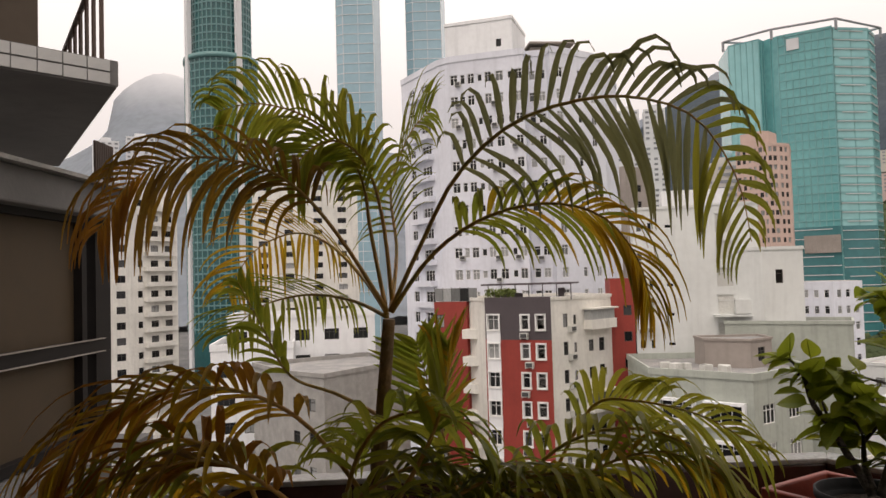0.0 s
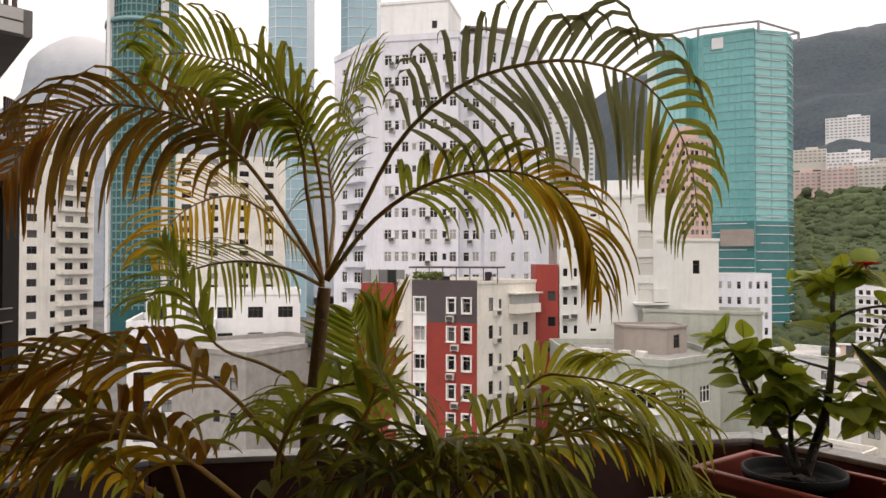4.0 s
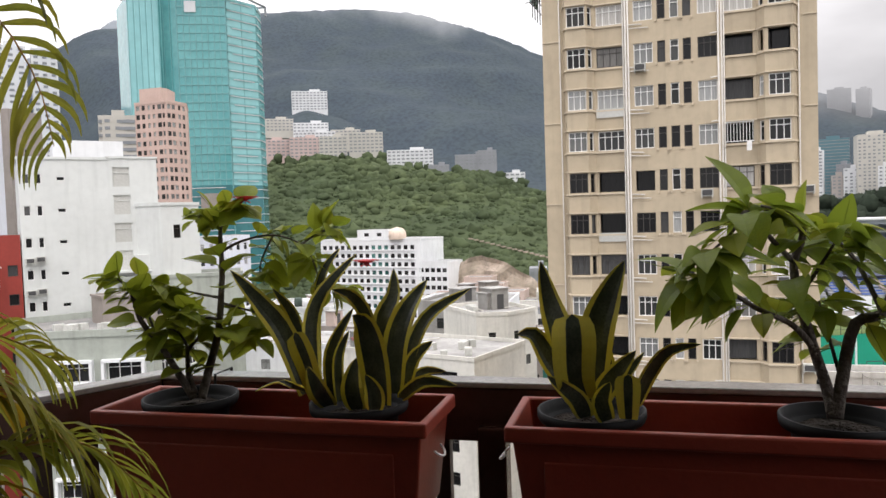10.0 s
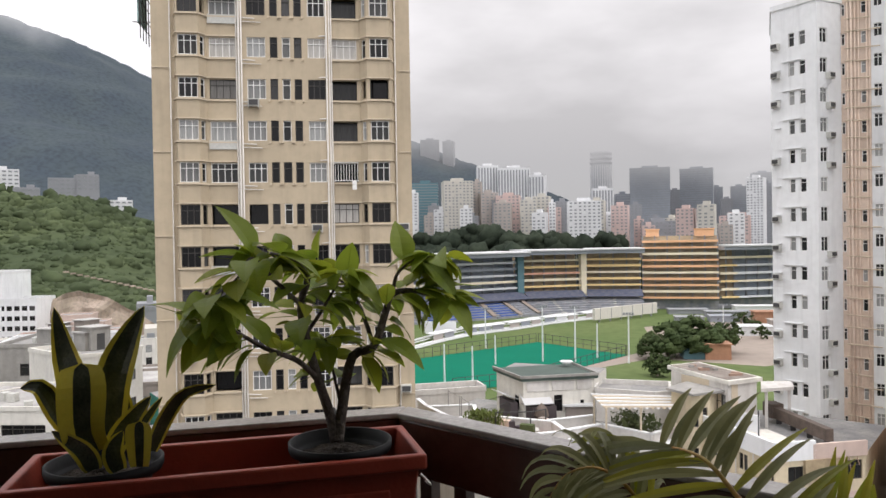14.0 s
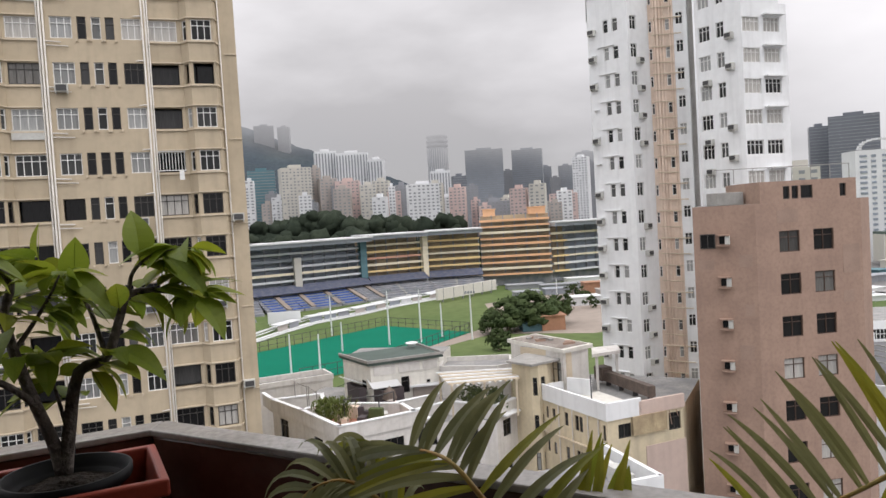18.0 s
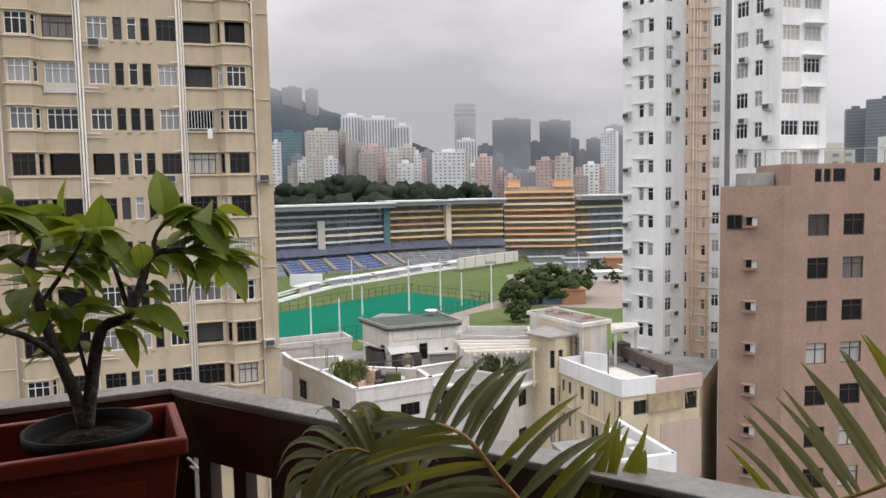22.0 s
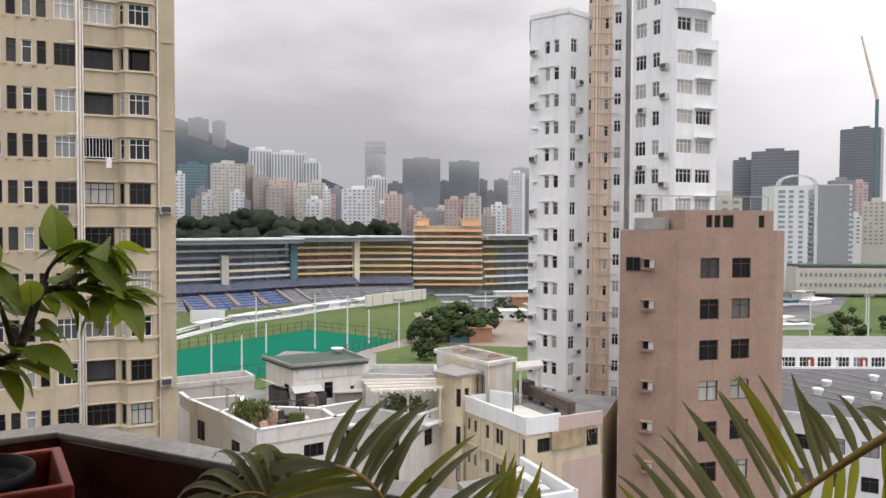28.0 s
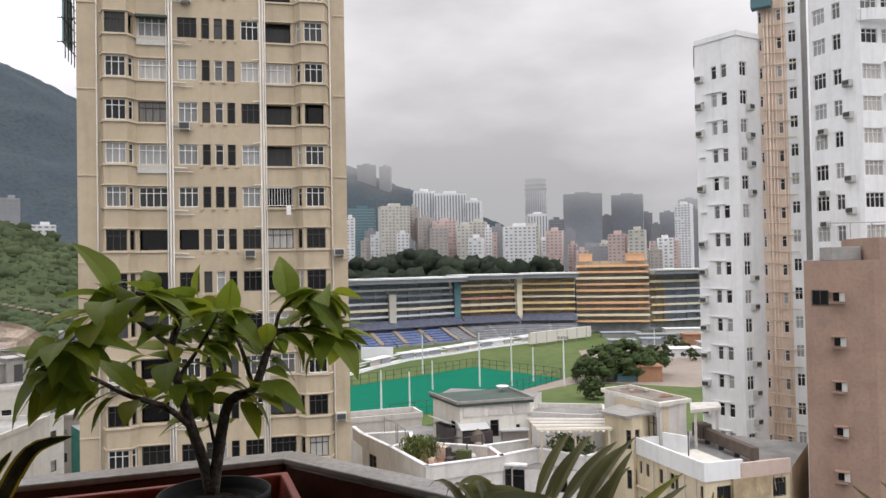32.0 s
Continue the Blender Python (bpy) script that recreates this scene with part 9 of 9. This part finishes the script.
stalk = arch([(1.1091, -0.7304, 1.2460), (1.1380, -0.7083, 1.2116), (1.1765, -0.6697, 1.1604), (1.2101, -0.6358, 1.1133), (1.2535, -0.5811, 1.0598), (1.2925, -0.5172, 1.0215)], 0.0058)
fan(stalk, [(1.2925, -0.5172, 1.0215), (1.2535, -0.5811, 1.0598), (1.2101, -0.6358, 1.1133), (1.1765, -0.6697, 1.1604), (1.1333, -0.7172, 1.2208)],
    [(1.3447, -0.4635, 1.0873), (1.3166, -0.4931, 1.1494), (1.2785, -0.5527, 1.2122), (1.2394, -0.6030, 1.2462), (1.1992, -0.6541, 1.2431), (1.1685, -0.6953, 1.2250)], ("palm_dark", "palm_shade", "palm_shade"), 21, 0.0050, 0.012, 45, 0.008)
fan(stalk, [(1.2101, -0.6358, 1.1133), (1.1765, -0.6697, 1.1604), (1.1333, -0.7172, 1.2208)],
    [(1.2420, -0.6048, 1.0126), (1.2128, -0.6716, 1.0434), (1.1447, -0.7210, 1.1084)], ("palm_dark", "palm_green"), 8, 0.0055, 0.006, 46)
frond(side_palm, [(1.205, -0.092, 1.031), (1.206, -0.066, 1.077), (1.205, -0.040, 1.107), (1.202, -0.008, 1.120), (1.197, 0.028, 1.108), (1.191, 0.051, 1.073)], "palm_shade", 13, 0.11, 0.0060, -40, 0.1, 2.2, 1.3, 32, 0.1)

for p in (palm, low_palm):
    p.matrix_basis = Matrix.Translation((-0.004, 0.030, 0.0)) @ p.matrix_basis

# ---- planters on the rail ----
def planter(s0, s1):
    c = N_F * 1.4165 + D_F * ((s0 + s1) / 2)
    hl, hw, top, low = (s1 - s0) / 2, 0.1035, 1.07, 0.885
    r = root("planter_box", (c.x, c.y, low), "long terracotta plastic planter box hung inside the balcony rail", "planter", "planters on the rail")
    sh = Shape()
    rings = ((-0.03, -0.025, low), (-0.012, -0.010, top - 0.026), (0, 0, top - 0.026), (0, 0, top), (-0.014, -0.014, top), (-0.018, -0.016, top - 0.03), (-0.036, -0.031, low + 0.012))
    k0 = len(sh.v)
    for ex, ey, z in rings:
        for sx, sy in ((-1, -1), (1, -1), (1, 1), (-1, 1)):
            p = c + D_F * (sx * (hl + ex)) + N_F * (sy * (hw + ey))
            sh.v.append((p.x, p.y, z))
    for i in range(len(rings) - 1):
        for a in range(4):
            b = (a + 1) % 4
            sh.f.append((i * 4 + a, i * 4 + b, i * 4 + 4 + b, i * 4 + 4 + a)), sh.mi.append(0)
    sh.f += [(3, 2, 1, 0), tuple(len(rings) * 4 - 4 + a for a in range(4))]
    sh.mi += [0, 0]
    part("box", sh, [M["terracotta"]], r, bevel=0.004)
    for sg, off in ((-1, -0.0142), (1, -0.0142)):
        m = c + N_F * (sg * (hw + off)) + Vector((0, 0, (top + low) / 2 - 0.022))
        part("front_panel", Shape().box(m, (1.62 * hl, 0.006, 0.115), math.atan2(D_F.y, D_F.x)), [M["terracotta"]], r, "raised flat panel of the box", bevel=0.003)
    for e in (-0.62, 0.62):
        q = c + D_F * (e * hl)
        w = [q - N_F * 0.085 + Vector((0, 0, low + 0.02)), q - N_F * 0.088 + Vector((0, 0, top - 0.05))]
        hook = [q + N_F * 0.098 + Vector((0, 0, low)), q + N_F * 0.125 + Vector((0, 0, RAIL_Z + 0.006)), q + N_F * 0.19 + Vector((0, 0, RAIL_Z + 0.006)), q + N_F * 0.19 + Vector((0, 0, RAIL_Z - 0.05))]
        part("bracket", Shape().tube(hook, 0.003, 6), [M["pot_black"]], r, "black wire bracket over the rail")
    for e, sg in ((-1, -1), (1, 1)):
        q = c + D_F * (e * (hl + 0.004)) - N_F * 0.05 + Vector((0, 0, top - 0.055))
        ring = [q + D_F * sg * 0.012 * math.sin(a) + N_F * 0.02 * math.cos(a) - Vector((0, 0, 0.012 * math.sin(a))) for a in [math.pi * i / 8 for i in range(9)]]
        part("wire_loop", Shape().tube(ring, 0.0022, 5), [M["frame_white"]], r, "thin wire loop at the end")
    return r


def pot(s, n, radius, label):
    c = N_F * n + D_F * s
    z = 0.9
    h = 1.078 - z
    prof = [(0.01, 0), (radius * 0.66, 0), (radius * 0.80, h - 0.02), (radius * 0.97, h - 0.018), (radius, h - 0.012), (radius, h), (radius * 0.95, h), (radius * 0.93, h - 0.015), (radius * 0.78, h - 0.028)]
    ob = root("flower_pot", (c.x, c.y, z), label, "pot", "black pots in the planters")
    part("pot", Shape().lathe(prof, (c.x, c.y, z), 36), [M["pot_black"]], ob, smooth=True)
    so = Shape()
    rng = random.Random(int(s * 100))
    rings = [[(c.x + radius * 0.80 * f * math.cos(a), c.y + radius * 0.80 * f * math.sin(a), z + h - 0.028 + rng.uniform(0, 0.006) + 0.008 * (1 - f)) for a in [2 * math.pi * i / 20 for i in range(20)]] for f in (1, 0.75, 0.5, 0.25, 0.02)]
    for i in range(4):
        for a in range(20):
            so.face((rings[i][a], rings[i][(a + 1) % 20], rings[i + 1][(a + 1) % 20], rings[i + 1][a]))
    part("soil", so, [M["soil"]], ob, smooth=True)
    return ob


planter(-0.93, -0.285)
planter(-0.157, 0.483)
pot(-0.785, 1.418, 0.0895, "round black plastic pot of the flowering shrub")
pot(-0.44, 1.418, 0.0895, "round black plastic pot of the snake plants")
pot(-0.026, 1.414, 0.0895, "round black plastic pot of the small snake plant")
pot(0.352, 1.418, 0.0895, "round black plastic pot of the broad-leaved shrub")


def leaf_mesh(ln, wd, curl, fold, mat):
    """A broad pointed leaf along +x, its face towards +z."""
    s, n = Shape(), 7
    rows = []
    for k in range(n + 1):
        t = k / n
        w = wd * (math.sin(math.pi * min(1, t ** 0.8)) ** 0.8) * (1 - 0.25 * t) * 0.5 + 0.0008
        z = -curl * t * t * ln
        rows.append([(t * ln, y * w, z + abs(y) * w * fold) for y in (-1, -0.5, 0, 0.5, 1)])
    for k in range(n):
        for c in range(4):
            s.face((rows[k][c], rows[k + 1][c], rows[k + 1][c + 1], rows[k][c + 1]))
    s.tube([(-0.012, 0, 0.0), (0.0, 0, 0), (ln * 0.9, 0, -curl * 0.81 * ln - 0.0006)], [0.0012, 0.0011, 0.0004], 5)
    return s.mesh("leaf", M[mat], True)


def leaf_pose(p, d, up):
    x = Vector(d).normalized()
    y = Vector(up).cross(x)
    y = y.normalized() if y.length > 0.01 else x.orthogonal().normalized()
    z = x.cross(y)
    return Matrix(((x.x, y.x, z.x, p[0]), (x.y, y.y, z.y, p[1]), (x.z, y.z, z.z, p[2]), (0, 0, 0, 1)))


def shrub(name, label, base, branches, radii, meshes, spacing, first, droop, scale, seed, tip):
    r = root(name, base, label, "potted plant")
    rng = random.Random(seed)
    mid = sum((Vector(b[-1]) for b in branches), Vector()) / len(branches)
    for b, rad in zip(branches, radii):
        line = curve_through(b, 24)
        part("branch", Shape().tube(line, [rad * (1 - 0.65 * i / 24) for i in range(25)], 8), [M["bark"]], r, smooth=True)
        dist, last = 0.0, 0.0
        whole = sum((line[i + 1] - line[i]).length for i in range(24))
        for i in range(24):
            dist += (line[i + 1] - line[i]).length
            if dist / whole < first or dist - last < spacing:
                continue
            last = dist
            t = (line[i + 1] - line[i]).normalized()
            for _ in range(2):
                a = rng.uniform(0, 2 * math.pi)
                o = t.orthogonal().normalized()
                o = Matrix.Rotation(a, 3, t) @ o
                d = o + t * 0.5 + Vector((0, 0, rng.uniform(0.1, 0.6) - droop)) + (line[i] - mid).normalized() * 0.3
                p = line[i] + d.normalized() * 0.012
                put("leaf", rng.choice(meshes), leaf_pose(p, d, Vector((rng.gauss(0, 0.35), rng.gauss(0, 0.35), 1))) @ Matrix.Scale(scale * rng.uniform(0.65, 1.15), 4), r)
        for _ in range(tip):
            a = rng.uniform(0, 2 * math.pi)
            d = Vector((math.cos(a), math.sin(a), rng.uniform(-0.7, 0.3)))
            put("leaf", rng.choice(meshes), leaf_pose(line[-1] + d.normalized() * 0.014, d, Vector((rng.gauss(0, 0.4), rng.gauss(0, 0.4), 1))) @ Matrix.Scale(scale * rng.uniform(0.6, 1.1), 4), r)
    return r


HIB = [
    [(0.800, 1.410, 1.070), (0.780, 1.430, 1.120), (0.750, 1.440, 1.180), (0.720, 1.450, 1.230), (0.710, 1.460, 1.280), (0.690, 1.470, 1.310)],
    [(0.800, 1.410, 1.080), (0.800, 1.430, 1.120), (0.800, 1.430, 1.170)],
    [(0.810, 1.400, 1.070), (0.830, 1.400, 1.130), (0.850, 1.400, 1.190), (0.860, 1.400, 1.260), (0.870, 1.410, 1.320), (0.870, 1.410, 1.390), (0.880, 1.410, 1.420)],
    [(0.800, 1.430, 1.160), (0.830, 1.430, 1.190), (0.850, 1.420, 1.210)],
    [(0.870, 1.410, 1.350), (0.900, 1.380, 1.370), (0.940, 1.330, 1.380), (0.980, 1.290, 1.360), (0.990, 1.270, 1.330)],
    [(0.880, 1.410, 1.410), (0.860, 1.430, 1.430), (0.850, 1.460, 1.420)],
    [(0.880, 1.410, 1.420), (0.890, 1.390, 1.440), (0.910, 1.380, 1.440)],
    [(0.860, 1.400, 1.250), (0.880, 1.360, 1.240), (0.900, 1.330, 1.230)],
    [(0.860, 1.400, 1.260), (0.830, 1.450, 1.270), (0.810, 1.480, 1.280)],
    [(0.850, 1.400, 1.220), (0.810, 1.400, 1.230), (0.770, 1.410, 1.240)],
    [(0.850, 1.400, 1.200), (0.860, 1.350, 1.200), (0.880, 1.320, 1.190)],
    [(0.800, 1.430, 1.170), (0.780, 1.420, 1.200), (0.760, 1.420, 1.210)],
    [(0.740, 1.440, 1.210), (0.740, 1.460, 1.250), (0.760, 1.460, 1.270)],
    [(0.700, 1.460, 1.280), (0.730, 1.470, 1.300), (0.740, 1.460, 1.300)],
    [(0.980, 1.290, 1.360), (1.010, 1.280, 1.380), (1.040, 1.270, 1.390)],
    [(0.940, 1.330, 1.380), (0.930, 1.360, 1.330), (0.930, 1.370, 1.300)],
    [(0.990, 1.270, 1.330), (1.000, 1.260, 1.290), (1.030, 1.250, 1.270)],
]
small_leaves = [leaf_mesh(0.052, 0.044, 0.2, 0.25, "leaf"), leaf_mesh(0.056, 0.046, 0.3, 0.2, "leaf"), leaf_mesh(0.046, 0.040, 0.2, 0.3, "leaf_young")]
hib = shrub("flowering_shrub", "small flowering shrub with twisted stems and coral-red flowers", HIB[0][0], HIB, [0.0085, 0.0085, 0.0095, 0.004, 0.003, 0.003, 0.003, 0.0032, 0.0032, 0.0034, 0.0032, 0.003, 0.0028, 0.0028, 0.0026, 0.0026, 0.0022], small_leaves, 0.016, 0.42, 0.40, 1.12, 21, 7)
PETAL = leaf_mesh(0.030, 0.026, 0.25, 0.1, "petal")
for i, p in enumerate([(0.900, 1.360, 1.450), (1.050, 1.180, 1.320), (1.040, 1.180, 1.170)]):
    for k in range(6):
        a = k * math.pi / 3
        d = Vector((math.cos(a), math.sin(a), 0.5))
        put("petal", PETAL, leaf_pose(Vector(p), d, Vector((0, 0, 1))), hib, "coral-red petal")
CIT = [
    [(1.403, 0.459, 1.071), (1.401, 0.468, 1.117), (1.387, 0.482, 1.180), (1.372, 0.498, 1.261), (1.362, 0.501, 1.322), (1.360, 0.486, 1.386), (1.334, 0.499, 1.426), (1.311, 0.530, 1.445)],
    [(1.405, 0.456, 1.071), (1.410, 0.449, 1.127), (1.420, 0.433, 1.217), (1.445, 0.401, 1.235), (1.464, 0.385, 1.294), (1.480, 0.377, 1.336), (1.505, 0.343, 1.341), (1.534, 0.298, 1.321)],
    [(1.387, 0.482, 1.180), (1.339, 0.496, 1.222), (1.284, 0.526, 1.251), (1.239, 0.558, 1.285), (1.204, 0.589, 1.300)],
    [(1.362, 0.501, 1.322), (1.295, 0.512, 1.384), (1.248, 0.524, 1.436), (1.221, 0.533, 1.396), (1.189, 0.555, 1.353)],
    [(1.445, 0.401, 1.235), (1.491, 0.451, 1.312), (1.509, 0.492, 1.365), (1.508, 0.550, 1.420)],
    [(1.480, 0.377, 1.336), (1.485, 0.369, 1.386), (1.499, 0.340, 1.421), (1.525, 0.304, 1.431)],
    [(1.372, 0.498, 1.261), (1.398, 0.478, 1.305), (1.412, 0.462, 1.352), (1.420, 0.450, 1.392)],
    [(1.410, 0.449, 1.127), (1.418, 0.470, 1.195), (1.424, 0.486, 1.250)],
]
CIT = [[(x, y, z if z < 1.3 else 1.3 + (z - 1.3) * 0.72) for x, y, z in b] for b in CIT]
big_leaves = [leaf_mesh(0.085, 0.060, 0.35, 0.2, "leaf"), leaf_mesh(0.095, 0.062, 0.5, 0.25, "leaf_old"), leaf_mesh(0.080, 0.056, 0.2, 0.3, "leaf"), leaf_mesh(0.090, 0.060, 0.6, 0.15, "leaf_old"), leaf_mesh(0.072, 0.044, 0.3, 0.3, "leaf_young")]
shrub("broad_leaved_shrub", "broad-leaved bonsai-like shrub with a forked grey trunk", CIT[0][0], CIT, [0.0105, 0.011, 0.0058, 0.0045, 0.0046, 0.004, 0.004, 0.0038], big_leaves, 0.0120, 0.44, 0.40, 0.80, 8, 13)


def snake_leaf(parent, pts, wd, facing, rim=0.62, blunt=0):
    line = curve_through(pts, 10)
    s, rows = Shape(), []
    rim = 0.36 if blunt else rim
    f = Vector(facing)
    for k, p in enumerate(line):
        t = k / 10
        d = (line[min(k + 1, 10)] - line[max(k - 1, 0)]).normalized()
        b = d.cross(f).normalized()
        nrm = b.cross(d)
        w = (wd * (0.62 + 0.75 * t - 0.35 * t * t) * (1 - t ** 7) ** 0.5 if blunt else 1.75 * wd * (0.42 + 1.35 * t) * (1 - t)) + 0.0006
        th = 0.0022 * (1 - t) + 0.0008
        rows.append([p + b * (w * x) + nrm * (0.30 * w * x * x + th * e) for x, e in ((-1, 0), (-rim, 1), (-0.3, 1), (0.3, 1), (rim, 1), (1, 0), (rim, -1), (0, -1), (-rim, -1))])
    for k in range(10):
        for c in range(9):
            e = (c + 1) % 9
            s.face((rows[k][c], rows[k][e], rows[k + 1][e], rows[k + 1][c]), 1 if c in (0, 4, 5, 8) else 0)
    part("leaf", s, [M["snake"], M["snake_edge"]], parent, smooth=True)


SN1 = [
    ([(0.920, 1.200, 1.090), (0.890, 1.220, 1.200), (0.860, 1.250, 1.260), (0.830, 1.300, 1.320)], 0.021, 0),
    ([(0.940, 1.240, 1.130), (0.940, 1.260, 1.220), (0.910, 1.290, 1.280)], 0.015, 0),
    ([(0.930, 1.190, 1.090), (0.930, 1.200, 1.200), (0.950, 1.190, 1.270), (1.020, 1.170, 1.340)], 0.017, 0),
    ([(0.960, 1.220, 1.130), (0.970, 1.230, 1.240), (0.990, 1.230, 1.310), (1.020, 1.220, 1.350)], 0.013, 0),
    ([(0.910, 1.150, 1.090), (0.890, 1.150, 1.160), (0.880, 1.170, 1.210)], 0.024, 1),
    ([(0.970, 1.190, 1.070), (0.970, 1.190, 1.160), (1.010, 1.170, 1.240)], 0.013, 0),
    ([(0.970, 1.170, 1.070), (0.970, 1.170, 1.150), (0.990, 1.160, 1.200)], 0.01, 0),
    ([(0.920, 1.130, 1.080), (0.900, 1.130, 1.110), (0.890, 1.150, 1.150)], 0.021, 0),
    ([(0.910, 1.180, 1.100), (0.860, 1.200, 1.120), (0.820, 1.210, 1.110)], 0.006, 0),
    ([(0.980, 1.060, 1.080), (0.970, 1.060, 1.160), (0.960, 1.070, 1.220), (0.940, 1.080, 1.240)], 0.029, 0),
    ([(1.030, 1.130, 1.180), (1.010, 1.140, 1.240), (0.980, 1.140, 1.270), (0.950, 1.150, 1.280)], 0.014, 0),
    ([(1.040, 1.110, 1.110), (1.040, 1.120, 1.210), (1.060, 1.110, 1.260), (1.070, 1.120, 1.310)], 0.02, 0),
    ([(1.020, 1.070, 1.090), (1.030, 1.070, 1.180), (1.050, 1.060, 1.240), (1.090, 1.050, 1.290)], 0.025, 0),
    ([(1.040, 1.070, 1.090), (1.060, 1.060, 1.170), (1.090, 1.040, 1.230), (1.150, 1.000, 1.270)], 0.016, 0),
    ([(1.030, 1.060, 1.080), (1.050, 1.050, 1.150), (1.080, 1.030, 1.180)], 0.013, 0),
    ([(1.010, 1.040, 1.090), (1.030, 1.000, 1.120), (1.070, 0.960, 1.110)], 0.011, 0),
    ([(1.040, 1.080, 1.080), (1.080, 1.060, 1.120), (1.110, 1.030, 1.120)], 0.009, 0),
    ([(0.960, 1.100, 1.070), (0.950, 1.100, 1.110), (0.960, 1.100, 1.160)], 0.022, 0),
    ([(0.970, 1.080, 1.090), (0.970, 1.080, 1.140), (0.980, 1.080, 1.180)], 0.014, 0),
    ([(0.950, 1.040, 1.080), (0.950, 1.040, 1.110), (0.940, 1.050, 1.140)], 0.017, 0),
]
view = Vector((-0.80, -0.55, 0.1))
sn = root("snake_plant", SN1[1][0][0], "clump of yellow-edged snake plants with sword leaves", "potted plant", "snake plants")
for i, (line, half, blunt) in enumerate(SN1):
    rng = random.Random(i)
    snake_leaf(sn, line, half, view + Vector((rng.gauss(0, 0.3), rng.gauss(0, 0.3), rng.gauss(0, 0.15))), 0.66, blunt)
SN2 = [
    ([(1.200, 0.820, 1.110), (1.200, 0.830, 1.190), (1.210, 0.860, 1.250), (1.210, 0.880, 1.320)], 0.0245, 0),
    ([(1.220, 0.780, 1.110), (1.220, 0.770, 1.200), (1.240, 0.760, 1.260), (1.260, 0.740, 1.320)], 0.0285, 0),
    ([(1.160, 0.760, 1.100), (1.140, 0.760, 1.140), (1.140, 0.760, 1.200), (1.150, 0.770, 1.240)], 0.037, 1),
    ([(1.180, 0.790, 1.100), (1.160, 0.820, 1.150), (1.140, 0.840, 1.200), (1.130, 0.870, 1.200)], 0.0175, 0),
    ([(1.190, 0.750, 1.090), (1.200, 0.730, 1.130), (1.210, 0.690, 1.180)], 0.018, 0),
    ([(1.170, 0.680, 1.080), (1.170, 0.680, 1.120), (1.170, 0.680, 1.150)], 0.021, 1),
    ([(1.220, 0.700, 1.090), (1.230, 0.680, 1.140), (1.240, 0.650, 1.180), (1.270, 0.610, 1.190)], 0.0125, 0),
    ([(1.140, 0.740, 1.080), (1.130, 0.750, 1.110), (1.120, 0.800, 1.140)], 0.017, 0),
    ([(1.230, 0.740, 1.110), (1.240, 0.720, 1.140), (1.250, 0.700, 1.170)], 0.007, 0),
    ([(1.230, 0.770, 1.100), (1.240, 0.770, 1.140), (1.240, 0.770, 1.190)], 0.018, 0),
    ([(1.170, 0.720, 1.070), (1.170, 0.730, 1.100), (1.180, 0.720, 1.130)], 0.016, 0),
]
sn2 = root("snake_plant", SN2[0][0][0], "small snake plant with a broad yellow-edged front leaf", "potted plant", "snake plants")
for i, (line, half, blunt) in enumerate(SN2):
    rng = random.Random(40 + i)
    snake_leaf(sn2, line, half, view + Vector((rng.gauss(0, 0.2), rng.gauss(0, 0.2), rng.gauss(0, 0.1))) * (0.2 if i == 2 else 1) + (Vector((-0.78, -0.62, 0.0)) if i == 2 else Vector()), 0.50 if i == 2 else 0.68, blunt)
